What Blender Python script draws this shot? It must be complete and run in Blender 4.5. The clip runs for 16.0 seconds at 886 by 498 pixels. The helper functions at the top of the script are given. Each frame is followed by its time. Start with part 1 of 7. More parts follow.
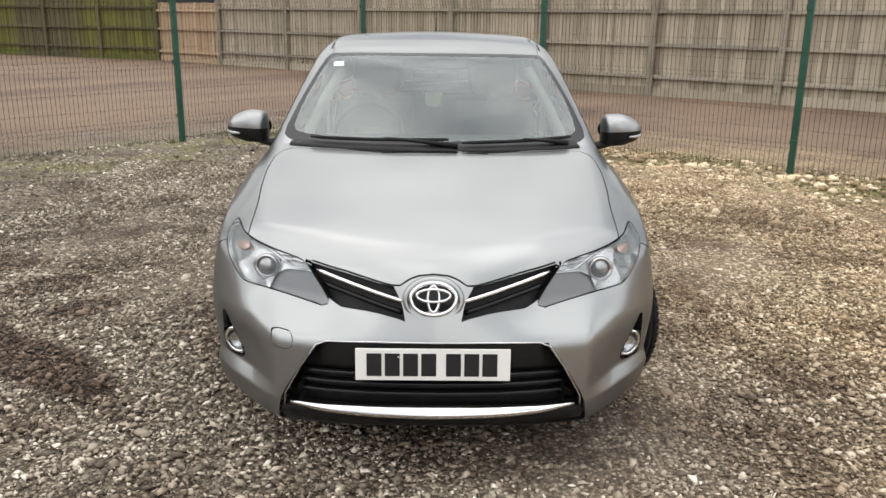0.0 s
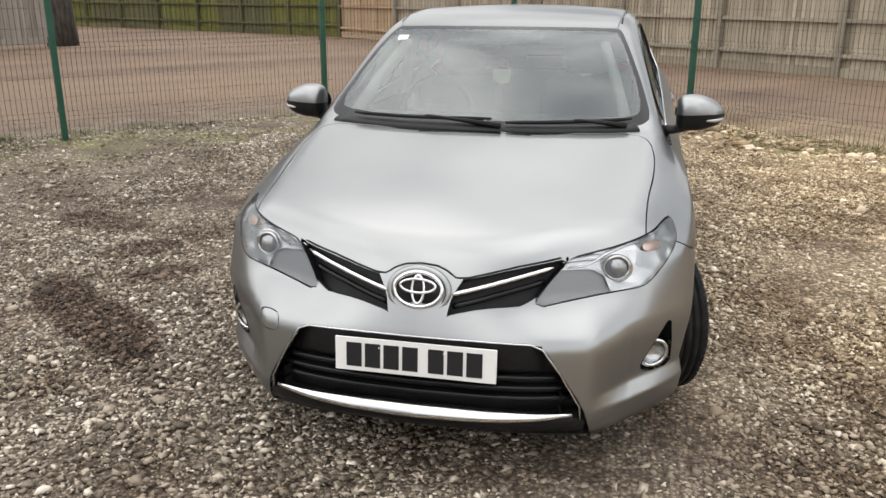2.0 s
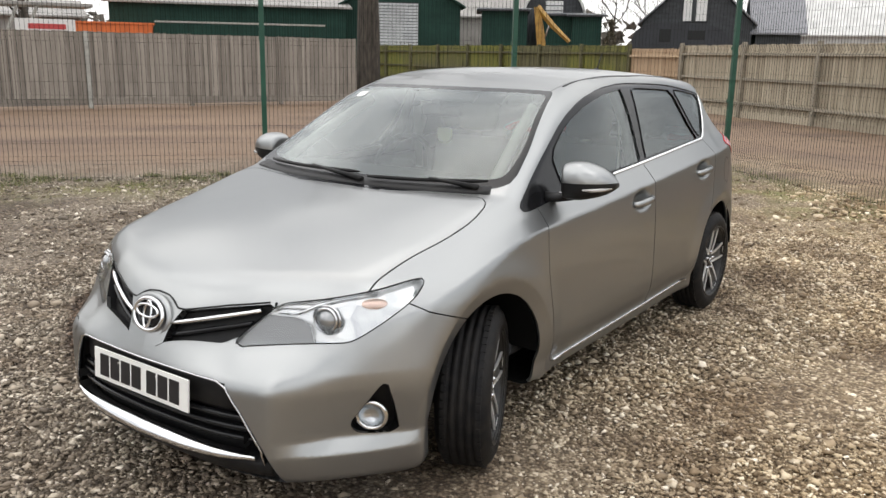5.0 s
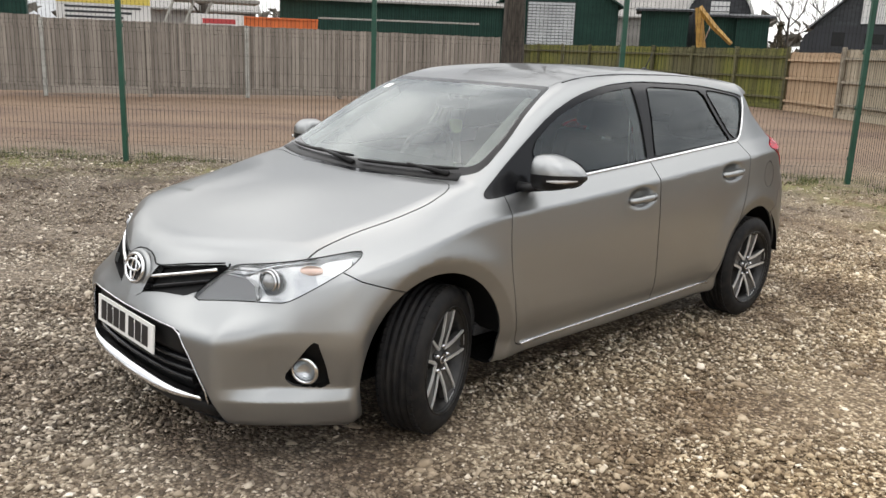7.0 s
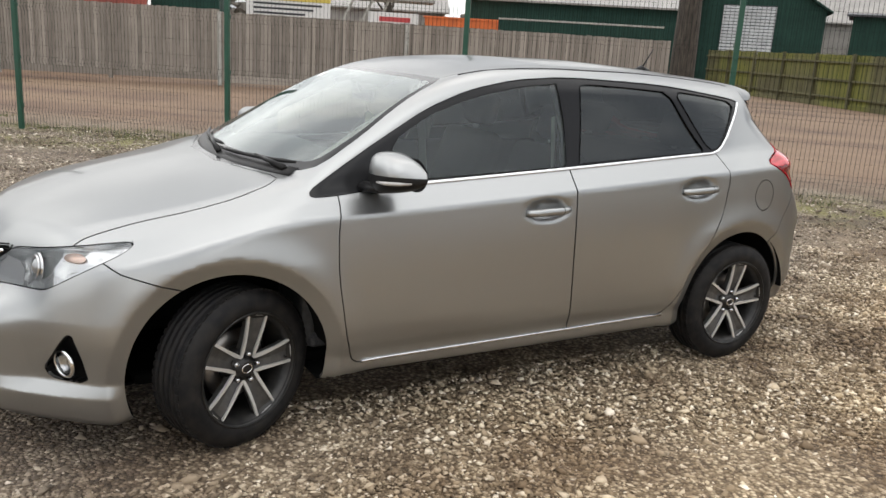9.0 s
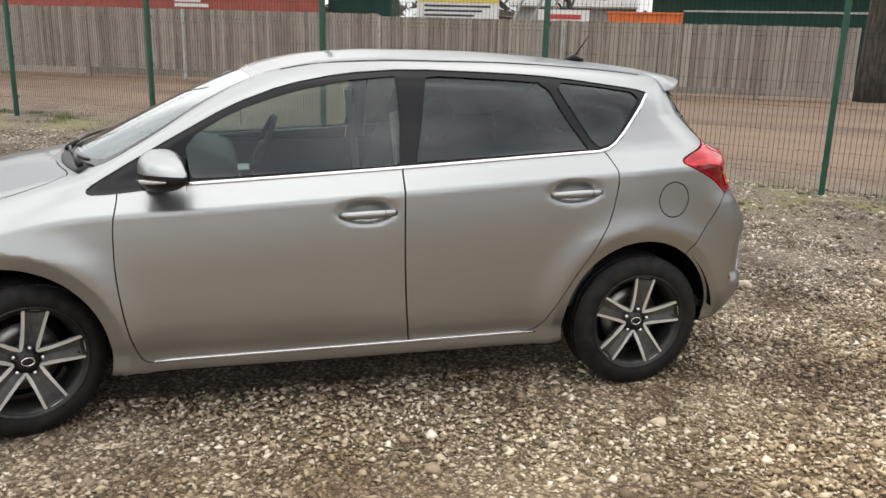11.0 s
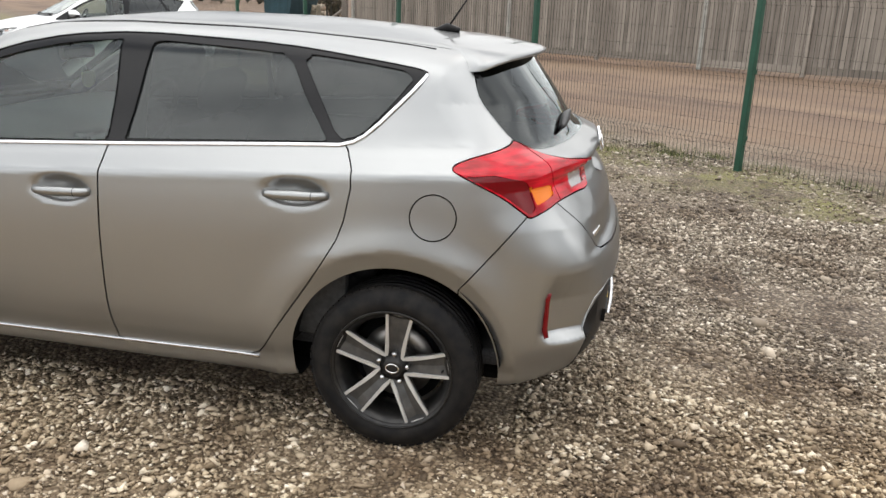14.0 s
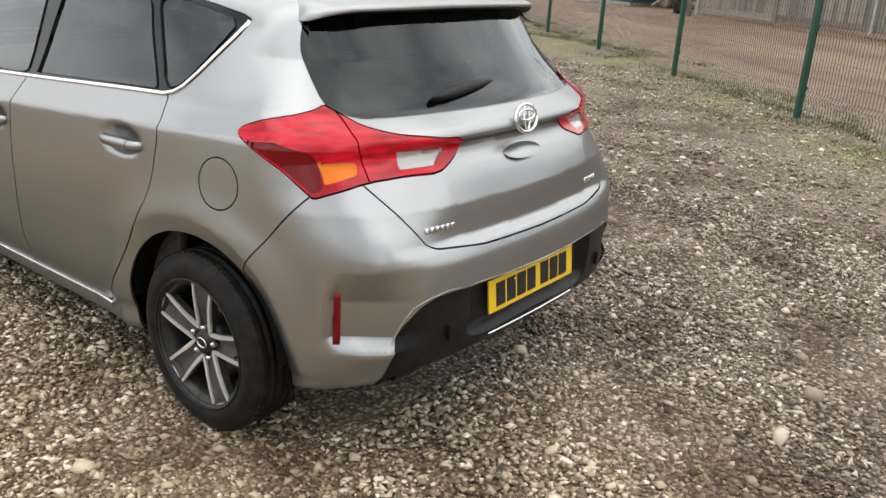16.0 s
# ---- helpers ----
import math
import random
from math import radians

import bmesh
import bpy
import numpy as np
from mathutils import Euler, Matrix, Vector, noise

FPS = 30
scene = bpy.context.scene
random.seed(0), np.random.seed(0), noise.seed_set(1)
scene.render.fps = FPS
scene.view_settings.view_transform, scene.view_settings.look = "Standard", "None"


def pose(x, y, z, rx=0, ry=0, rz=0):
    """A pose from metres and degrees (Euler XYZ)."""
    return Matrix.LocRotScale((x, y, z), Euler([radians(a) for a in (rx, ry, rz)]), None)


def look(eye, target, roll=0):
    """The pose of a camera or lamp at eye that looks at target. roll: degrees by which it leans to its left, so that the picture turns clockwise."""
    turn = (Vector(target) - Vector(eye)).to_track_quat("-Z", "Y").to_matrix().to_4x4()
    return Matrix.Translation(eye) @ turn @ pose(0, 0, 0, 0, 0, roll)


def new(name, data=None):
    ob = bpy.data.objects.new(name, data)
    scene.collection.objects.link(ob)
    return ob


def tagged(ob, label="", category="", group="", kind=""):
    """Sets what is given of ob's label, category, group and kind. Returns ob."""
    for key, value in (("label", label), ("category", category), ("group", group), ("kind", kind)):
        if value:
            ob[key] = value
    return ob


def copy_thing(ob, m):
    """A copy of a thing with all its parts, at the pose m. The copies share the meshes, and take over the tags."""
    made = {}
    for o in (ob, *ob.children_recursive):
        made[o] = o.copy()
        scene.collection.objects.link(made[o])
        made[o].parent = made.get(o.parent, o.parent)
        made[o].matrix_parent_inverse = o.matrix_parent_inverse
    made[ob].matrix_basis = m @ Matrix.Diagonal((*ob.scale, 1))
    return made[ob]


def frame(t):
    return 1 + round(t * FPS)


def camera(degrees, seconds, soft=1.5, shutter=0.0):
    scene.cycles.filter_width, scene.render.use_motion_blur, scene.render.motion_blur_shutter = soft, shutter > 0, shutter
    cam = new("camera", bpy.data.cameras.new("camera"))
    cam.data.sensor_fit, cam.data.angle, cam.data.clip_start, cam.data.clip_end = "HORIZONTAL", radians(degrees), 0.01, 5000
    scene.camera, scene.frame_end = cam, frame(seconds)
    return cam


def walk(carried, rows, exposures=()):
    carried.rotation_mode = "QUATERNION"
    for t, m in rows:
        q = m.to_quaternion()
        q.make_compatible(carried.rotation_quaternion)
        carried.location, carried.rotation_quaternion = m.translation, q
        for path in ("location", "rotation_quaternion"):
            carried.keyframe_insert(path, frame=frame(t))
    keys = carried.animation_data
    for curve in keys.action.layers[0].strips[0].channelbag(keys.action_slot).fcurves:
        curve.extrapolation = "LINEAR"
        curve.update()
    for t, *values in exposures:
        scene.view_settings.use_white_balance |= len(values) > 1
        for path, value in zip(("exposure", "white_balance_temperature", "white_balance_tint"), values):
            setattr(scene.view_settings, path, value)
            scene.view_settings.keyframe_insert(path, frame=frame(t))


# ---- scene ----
cam = camera(56.7, 16.0)
PATH = [
    (0, (0.0, -2.524, 1.559), (0.022, -0.601, 1.011), 0.7),
    (0.5, (-0.022, -2.505, 1.555), (-0.03, -0.585, 0.994), 0.9),
    (1, (0.064, -2.461, 1.535), (-0.014, -0.546, 0.962), 0.6),
    (1.5, (0.326, -2.376, 1.521), (0.101, -0.479, 0.929), -0.3),
    (2, (0.589, -2.257, 1.532), (0.18, -0.393, 0.932), 0.2),
    (2.5, (0.844, -2.009, 1.533), (0.258, -0.194, 0.93), 2.1),
    (3, (1.198, -1.792, 1.499), (0.356, -0.058, 0.966), 1.7),
    (3.5, (1.55, -1.707, 1.533), (0.58, -0.032, 1.031), 1.1),
    (4, (1.863, -1.722, 1.531), (0.848, -0.065, 1.06), 0.3),
    (4.5, (2.133, -1.588, 1.538), (1.047, 0.021, 1.057), 0.1),
    (4.7, (2.221, -1.553, 1.515), (1.121, 0.052, 1.05), 0.5),
    (6.8, (2.994, -1.278, 1.519), (1.622, 0.095, 1.039), 2.1),
    (7, (3.069, -1.198, 1.515), (1.663, 0.144, 1.044), 2.1),
    (7.5, (3.204, -0.908, 1.52), (1.7, 0.326, 1.055), 2.9),
    (8, (3.42, -0.587, 1.521), (1.797, 0.486, 1.06), 2.5),
    (8.5, (3.517, -0.269, 1.509), (1.855, 0.737, 1.036), 3.0),
    (8.7, (3.555, -0.09, 1.512), (1.888, 0.905, 1.028), 3.3),
    (10.8, (3.994, 1.506, 1.491), (2.136, 2.069, 1.011), 1.8),
    (11, (4.009, 1.714, 1.54), (2.143, 2.221, 1.032), 1.5),
    (11.5, (3.993, 2.143, 1.461), (2.114, 2.611, 0.96), 1.2),
    (12, (3.906, 2.612, 1.497), (2.02, 2.976, 0.941), 2.3),
    (12.5, (3.911, 3.012, 1.56), (1.992, 3.141, 1.012), 2.2),
    (13, (3.724, 3.414, 1.542), (1.804, 3.428, 0.983), 3.1),
    (13.5, (3.535, 3.812, 1.513), (1.629, 3.641, 0.931), 2.5),
    (14, (3.376, 4.185, 1.547), (1.503, 3.797, 0.963), 2.2),
    (14.5, (3.075, 4.55, 1.543), (1.243, 4.012, 0.949), 3.3),
    (15, (2.82, 4.937, 1.572), (1.118, 4.107, 0.926), 3.6),
    (15.5, (2.541, 5.225, 1.52), (0.923, 4.25, 0.861), 3.2),
    (16, (2.259, 5.532, 1.525), (0.764, 4.392, 0.843), 3.2),
]
walk(cam, [(t, look(eye, target, roll)) for t, eye, target, roll in PATH], ((0.0, 0.42), (8.5, 0.42), (11.0, 0.50), (14.0, 0.56), (16.0, 0.56)))

# ---- world and light: a bright overcast sky, the sun hidden behind cloud ----
world = bpy.data.worlds.new("overcast_sky")
scene.world = world
world.use_nodes = True
wt = world.node_tree
wt.nodes.clear()
w_out = wt.nodes.new("ShaderNodeOutputWorld")
w_bg = wt.nodes.new("ShaderNodeBackground")
w_sky = wt.nodes.new("ShaderNodeTexSky")
w_sky.sky_type, w_sky.sun_disc = "NISHITA", False
w_sky.sun_elevation, w_sky.sun_rotation = radians(70), radians(301)
w_sky.air_density, w_sky.dust_density, w_sky.ozone_density = 1.0, 2.5, 1.0
# cloud cover: broken pale and grey clouds laid over the clear sky
w_co = wt.nodes.new("ShaderNodeTexCoord")
w_no = wt.nodes.new("ShaderNodeTexNoise")
w_no.inputs["Scale"].default_value, w_no.inputs["Detail"].default_value = 2.6, 7.0
w_no.inputs["Roughness"].default_value = 0.55
w_ra = wt.nodes.new("ShaderNodeValToRGB")
w_ra.color_ramp.elements[0].position, w_ra.color_ramp.elements[0].color = 0.39, (4.0, 4.15, 4.4, 1)
w_ra.color_ramp.elements[1].position, w_ra.color_ramp.elements[1].color = 0.61, (12.0, 11.9, 11.7, 1)
w_mx = wt.nodes.new("ShaderNodeMix")
w_mx.data_type = "RGBA"
w_mx.inputs[0].default_value = 0.88
wt.links.new(w_co.outputs["Generated"], w_no.inputs["Vector"])
wt.links.new(w_no.outputs["Fac"], w_ra.inputs["Fac"])
wt.links.new(w_sky.outputs["Color"], w_mx.inputs[6])
wt.links.new(w_ra.outputs["Color"], w_mx.inputs[7])
# an overcast sky is brighter overhead than at its rim
w_sep = wt.nodes.new("ShaderNodeSeparateXYZ")
w_map = wt.nodes.new("ShaderNodeMapRange")
w_map.inputs["To Min"].default_value, w_map.inputs["To Max"].default_value = 0.74, 1.22
w_gr = wt.nodes.new("ShaderNodeVectorMath")
w_gr.operation = "SCALE"
wt.links.new(w_co.outputs["Generated"], w_sep.inputs[0])
wt.links.new(w_sep.outputs["Z"], w_map.inputs["Value"])
wt.links.new(w_mx.outputs[2], w_gr.inputs[0])
wt.links.new(w_map.outputs["Result"], w_gr.inputs["Scale"])
wt.links.new(w_gr.outputs["Vector"], w_bg.inputs["Color"])
w_bg.inputs["Strength"].default_value = 0.15
wt.links.new(w_bg.outputs["Background"], w_out.inputs["Surface"])
sun_data = bpy.data.lights.new("sun", "SUN")
sun_data.energy, sun_data.angle, sun_data.color = 0.75, radians(120), (1.0, 0.96, 0.9)
sun = new("sun", sun_data)
sun.matrix_world = look((-2.5, 1.5, 8), (0, 0, 0))

# ---- materials ----
def material(name, base=(0.5, 0.5, 0.5), rough=0.5, metal=0.0, coat=0.0, coat_rough=0.03, spec=0.5):
    m = bpy.data.materials.new(name)
    m.use_nodes = True
    b = m.node_tree.nodes["Principled BSDF"]
    b.inputs["Base Color"].default_value = (*base, 1)
    b.inputs["Roughness"].default_value = rough
    b.inputs["Metallic"].default_value = metal
    b.inputs["Coat Weight"].default_value = coat
    b.inputs["Coat Roughness"].default_value = coat_rough
    b.inputs["Specular IOR Level"].default_value = spec
    return m


def bsdf(m):
    return m.node_tree.nodes["Principled BSDF"]


def node(m, kind, **values):
    n = m.node_tree.nodes.new(kind)
    for key, value in values.items():
        n.inputs[key.replace("_", " ")].default_value = value
    return n


def link(m, a, b):
    m.node_tree.links.new(a, b)


def ramp(m, source, stops):
    r = m.node_tree.nodes.new("ShaderNodeValToRGB")
    e = r.color_ramp.elements
    while len(e) < len(stops):
        e.new(0.5)
    for el, (p, c) in zip(e, stops):
        el.position, el.color = p, (*c, 1)
    link(m, source, r.inputs["Fac"])
    return r.outputs["Color"]


def coords(m, scale=(1, 1, 1), kind="Object"):
    c = m.node_tree.nodes.new("ShaderNodeTexCoord")
    p = m.node_tree.nodes.new("ShaderNodeMapping")
    p.inputs["Scale"].default_value = scale
    link(m, c.outputs[kind], p.inputs["Vector"])
    return p.outputs["Vector"]


def noise_of(m, vec, scale, detail=4.0, rough=0.55):
    n = node(m, "ShaderNodeTexNoise", Scale=scale, Detail=detail, Roughness=rough)
    link(m, vec, n.inputs["Vector"])
    return n.outputs["Fac"]


def mix(m, fac, a, b, blend="MIX"):
    x = m.node_tree.nodes.new("ShaderNodeMix")
    x.data_type, x.blend_type = "RGBA", blend
    for socket, value in ((x.inputs[0], fac), (x.inputs[6], a), (x.inputs[7], b)):
        if isinstance(value, (int, float)):
            socket.default_value = value
        elif isinstance(value, tuple):
            socket.default_value = (*value, 1)
        else:
            link(m, value, socket)
    return x.outputs[2]


def bump(m, height, strength=0.3, distance=0.01):
    b = node(m, "ShaderNodeBump", Strength=strength, Distance=distance)
    link(m, height, b.inputs["Height"])
    link(m, b.outputs["Normal"], bsdf(m).inputs["Normal"])


def base(m, colour):
    link(m, colour, bsdf(m).inputs["Base Color"])

# ---- geometry helpers ----
def part(name, bm, mat, parent=None, label="", smooth=False):
    """Link a bmesh as one mesh object, under a thing or part when parent is given."""
    me = bpy.data.meshes.new(name)
    bm.to_mesh(me)
    bm.free()
    if smooth:
        me.polygons.foreach_set("use_smooth", [True] * len(me.polygons))
    if mat:
        me.materials.append(mat)
    ob = new(name, me)
    ob.parent = parent
    return tagged(ob, label) if label else ob


def thing(name, label, category, at=None, group="", kind=""):
    ob = new(name)
    if at is not None:
        ob.matrix_basis = at
    return tagged(ob, label, category, group, kind)


def box(bm, lo, hi, bevel=0.0, m=None):
    """Add a box from corner lo to corner hi, with bevelled edges."""
    r = bmesh.ops.create_cube(bm, size=1)
    vs = r["verts"]
    for v in vs:
        v.co = Vector([(a + b) / 2 + c * (b - a) for a, b, c in zip(lo, hi, v.co)])
    if bevel > 0:
        es = list({e for v in vs for e in v.link_edges})
        r = bmesh.ops.bevel(bm, geom=es, offset=bevel, segments=2, affect="EDGES", profile=0.5)
        vs = list({v for f in r["faces"] for v in f.verts} | {v for v in vs if v.is_valid})
    if m is not None:
        for v in vs:
            v.co = m @ v.co
    return vs


def boxed(lo, hi, bevel=0.0, m=None):
    bm = bmesh.new()
    box(bm, lo, hi, bevel, m)
    return bm


def lathe(profile, n=48, axis="x"):
    """A solid of revolution from (along, radius) pairs about the given axis."""
    bm = bmesh.new()
    rings = []
    for a, r in profile:
        ring = []
        for i in range(n):
            t = 2 * math.pi * i / n
            c, s = r * math.cos(t), r * math.sin(t)
            ring.append(bm.verts.new({"x": (a, c, s), "y": (s, a, c), "z": (c, s, a)}[axis]))
        rings.append(ring)
    solid = profile[0][1] < 1e-3 or profile[-1][1] < 1e-3
    pairs = list(zip(rings, rings[1:])) + ([] if solid else [(rings[-1], rings[0])])
    for p, q in pairs:
        for i in range(n):
            j = (i + 1) % n
            bm.faces.new((p[i], p[j], q[j], q[i]))
    bmesh.ops.remove_doubles(bm, verts=bm.verts, dist=1e-6)
    bmesh.ops.recalc_face_normals(bm, faces=bm.faces)
    return bm


def tube(points, radius, n=8, flat=1.0, closed=False):
    """A rod along points; radius a number or one for each point; flat squashes it sideways."""
    bm = bmesh.new()
    pts = [Vector(p) for p in points]
    rings = []
    for i, p in enumerate(pts):
        a = pts[i - 1] if (i or closed) else p
        b = pts[(i + 1) % len(pts)] if (i + 1 < len(pts) or closed) else p
        d = (b - a).normalized()
        side = d.cross(Vector((0, 0, 1)))
        side = side.normalized() if side.length > 1e-3 else Vector((1, 0, 0))
        up = side.cross(d).normalized()
        r = radius[i] if isinstance(radius, (list, tuple)) else radius
        rings.append([bm.verts.new(p + side * r * math.cos(2 * math.pi * k / n) + up * r * flat * math.sin(2 * math.pi * k / n)) for k in range(n)])
    pairs = list(zip(rings, rings[1:])) + ([(rings[-1], rings[0])] if closed else [])
    for p, q in pairs:
        for k in range(n):
            bm.faces.new((p[k], p[(k + 1) % n], q[(k + 1) % n], q[k]))
    if not closed:
        bm.faces.new(rings[0][::-1])
        bm.faces.new(rings[-1])
    bmesh.ops.recalc_face_normals(bm, faces=bm.faces)
    return bm


def prism(outline, lo, hi, plane="xz"):
    """An outline of 2D points drawn out between lo and hi along the third axis."""
    bm = bmesh.new()
    def at(p, d):
        return {"xz": (p[0], d, p[1]), "yz": (d, p[0], p[1]), "xy": (p[0], p[1], d)}[plane]
    a = [bm.verts.new(at(p, lo)) for p in outline]
    b = [bm.verts.new(at(p, hi)) for p in outline]
    bm.faces.new(a)
    bm.faces.new(b[::-1])
    for i in range(len(a)):
        j = (i + 1) % len(a)
        bm.faces.new((a[i], b[i], b[j], a[j]))
    bmesh.ops.recalc_face_normals(bm, faces=bm.faces)
    return bm


def hermite(pts):
    """A smooth function through (at, value) pairs, flat beyond its ends."""
    xs = np.array([p[0] for p in pts], float)
    ys = np.array([p[1] for p in pts], float)
    d = np.diff(ys) / np.diff(xs)
    m = np.zeros(len(xs))
    for i in range(1, len(xs) - 1):
        if d[i - 1] * d[i] > 0:
            w1, w2 = 2 * (xs[i + 1] - xs[i]) + xs[i] - xs[i - 1], xs[i + 1] - xs[i] + 2 * (xs[i] - xs[i - 1])
            m[i] = (w1 + w2) / (w1 / d[i - 1] + w2 / d[i])
    m[0], m[-1] = d[0], d[-1]
    def f(x):
        x = np.clip(np.asarray(x, float), xs[0], xs[-1])
        i = np.clip(np.searchsorted(xs, x) - 1, 0, len(xs) - 2)
        h = xs[i + 1] - xs[i]
        t = (x - xs[i]) / h
        return (ys[i] * (2 * t**3 - 3 * t**2 + 1) + m[i] * h * (t**3 - 2 * t**2 + t)
                + ys[i + 1] * (3 * t**2 - 2 * t**3) + m[i + 1] * h * (t**3 - t**2))
    return f


def chaikin(pts, times=2):
    """Round the corners of a closed outline."""
    p = np.array(pts, float)
    for _ in range(times):
        q = np.roll(p, -1, axis=0)
        p = np.stack([0.8 * p + 0.2 * q, 0.2 * p + 0.8 * q], 1).reshape(-1, 2)
    return p


def inside_distance(u, v, outline):
    """Signed distance of points (u, v) to a closed outline, negative inside."""
    a = np.asarray(outline, float)
    b = np.roll(a, -1, axis=0)
    best = np.full(u.shape, 1e9)
    odd = np.zeros(u.shape, bool)
    for (x0, y0), (x1, y1) in zip(a, b):
        ex, ey = x1 - x0, y1 - y0
        t = np.clip(((u - x0) * ex + (v - y0) * ey) / (ex * ex + ey * ey + 1e-12), 0, 1)
        best = np.minimum(best, (u - x0 - t * ex) ** 2 + (v - y0 - t * ey) ** 2)
        if y0 != y1:
            odd ^= ((y0 > v) != (y1 > v)) & (u < (x1 - x0) * (v - y0) / (y1 - y0) + x0)
    d = np.sqrt(best)
    return np.where(odd, -d, d)

# ---- the yard: materials ----
CORNER = Vector((-1.08, 10.1, 0))
RUN_A, RUN_B = Vector((-0.662, -0.7497, 0)), Vector((0.7645, -0.6445, 0))
OUT_A, OUT_B = (-0.7497, 0.662, 0), (0.6445, 0.7645, 0)


SPILLS = (((-1.93, 1.06, 0.0), -35.0, (0.84, 0.21, 1.0)), ((-2.28, 2.10, 0.0), 40.0, (0.34, 0.20, 1.0)), ((-1.90, 1.72, 0.0), 45.0, (0.30, 0.15, 1.0)), ((-2.9, 2.6, 0.0), -20.0, (0.5, 0.22, 1.0)))


def beyond_fence(m):
    """How far a place lies outside the mesh fence, in metres."""
    g = m.node_tree.nodes.new("ShaderNodeNewGeometry")
    dots = []
    for out in (OUT_A, OUT_B):
        sub = m.node_tree.nodes.new("ShaderNodeVectorMath")
        sub.operation = "SUBTRACT"
        sub.inputs[1].default_value = CORNER
        link(m, g.outputs["Position"], sub.inputs[0])
        dot = m.node_tree.nodes.new("ShaderNodeVectorMath")
        dot.operation = "DOT_PRODUCT"
        dot.inputs[1].default_value = out
        link(m, sub.outputs["Vector"], dot.inputs[0])
        dots.append(dot.outputs["Value"])
    mx = m.node_tree.nodes.new("ShaderNodeMath")
    mx.operation = "MAXIMUM"
    link(m, dots[0], mx.inputs[0])
    link(m, dots[1], mx.inputs[1])
    return mx.outputs[0], g.outputs["Position"]


def maths(m, op, a, b=0.0):
    n = m.node_tree.nodes.new("ShaderNodeMath")
    n.operation = op
    for i, v in enumerate((a, b)):
        if isinstance(v, (int, float)):
            n.inputs[i].default_value = v
        else:
            link(m, v, n.inputs[i])
    return n.outputs[0]


def stone_colours(m, pick, where):
    """Gravel colours: grey-brown flint with pale and rusty stones, yellower to the east."""
    grey = ramp(m, pick, [(0.0, (0.058, 0.046, 0.034)), (0.30, (0.155, 0.128, 0.098)), (0.60, (0.275, 0.235, 0.183)), (0.84, (0.430, 0.380, 0.305)), (0.95, (0.60, 0.55, 0.47)), (1.0, (0.78, 0.73, 0.65))])
    warm = ramp(m, pick, [(0.0, (0.105, 0.071, 0.039)), (0.30, (0.285, 0.209, 0.120)), (0.60, (0.50, 0.395, 0.250)), (0.82, (0.67, 0.56, 0.39)), (0.94, (0.77, 0.68, 0.52)), (1.0, (0.85, 0.79, 0.67))])
    sep = m.node_tree.nodes.new("ShaderNodeSeparateXYZ")
    link(m, where, sep.inputs[0])
    east = maths(m, "ADD", maths(m, "MULTIPLY", sep.outputs["X"], 0.36), maths(m, "MULTIPLY", noise_of(m, where, 0.55, 4.0), 1.7))
    east = maths(m, "ADD", maths(m, "SUBTRACT", east, 0.95), maths(m, "MULTIPLY", sep.outputs["Y"], 0.085))
    cl = m.node_tree.nodes.new("ShaderNodeClamp")
    link(m, east, cl.inputs["Value"])
    col = mix(m, cl.outputs[0], grey, warm)
    # damp, trodden patches
    wet = ramp(m, noise_of(m, where, 0.42, 5.0, 0.6), [(0.30, (0.56, 0.51, 0.48)), (0.50, (1.04, 1.03, 1.02))])
    soil = ramp(m, noise_of(m, where, 1.7, 6.0, 0.62), [(0.36, (0.66, 0.585, 0.52)), (0.55, (1.15, 1.13, 1.11))])
    col = mix(m, 1.0, mix(m, 1.0, col, wet, "MULTIPLY"), soil, "MULTIPLY")
    # spills of dark damp soil beside the car's nose
    ragged = maths(m, "MULTIPLY", noise_of(m, where, 3.2, 5.0, 0.65), 1.1)
    for k, (at, turn, size) in enumerate(SPILLS):
        mp = m.node_tree.nodes.new("ShaderNodeMapping")
        mp.vector_type = "TEXTURE"
        mp.inputs["Location"].default_value = at
        mp.inputs["Rotation"].default_value = (0, 0, radians(turn))
        mp.inputs["Scale"].default_value = size
        link(m, where, mp.inputs["Vector"])
        ln = m.node_tree.nodes.new("ShaderNodeVectorMath")
        ln.operation = "LENGTH"
        link(m, mp.outputs["Vector"], ln.inputs[0])
        rag = maths(m, "ADD", ln.outputs["Value"], ragged)
        dark = (0.35, 0.28, 0.24) if k == 0 else (0.50, 0.44, 0.40)
        damp = ramp(m, maths(m, "MULTIPLY", rag, 0.5), [(0.64, dark), (0.79, (1.0, 1.0, 1.0))])
        col = mix(m, 1.0, col, damp, "MULTIPLY")
    return col


GROUND = material("gravel_and_dirt", (0.2, 0.18, 0.15), 0.9)
_far, _pos = beyond_fence(GROUND)
_vor = node(GROUND, "ShaderNodeTexVoronoi", Scale=58.0, Randomness=1.0)
link(GROUND, _pos, _vor.inputs["Vector"])
_sep = GROUND.node_tree.nodes.new("ShaderNodeSeparateColor")
link(GROUND, _vor.outputs["Color"], _sep.inputs[0])
_grain = noise_of(GROUND, _pos, 150.0, 3.0)
_pick = maths(GROUND, "ADD", maths(GROUND, "MULTIPLY", _sep.outputs[0], 0.72), maths(GROUND, "MULTIPLY", _grain, 0.22))
_stones = stone_colours(GROUND, _pick, _pos)
# shade between the stones, multiplied into their colour towards each cell's edge
_gap_shade = ramp(GROUND, _vor.outputs["Distance"], [(0.22, (1, 1, 1)), (0.66, (0.44, 0.40, 0.36))])
_stones = mix(GROUND, 1.0, _stones, _gap_shade, "MULTIPLY")
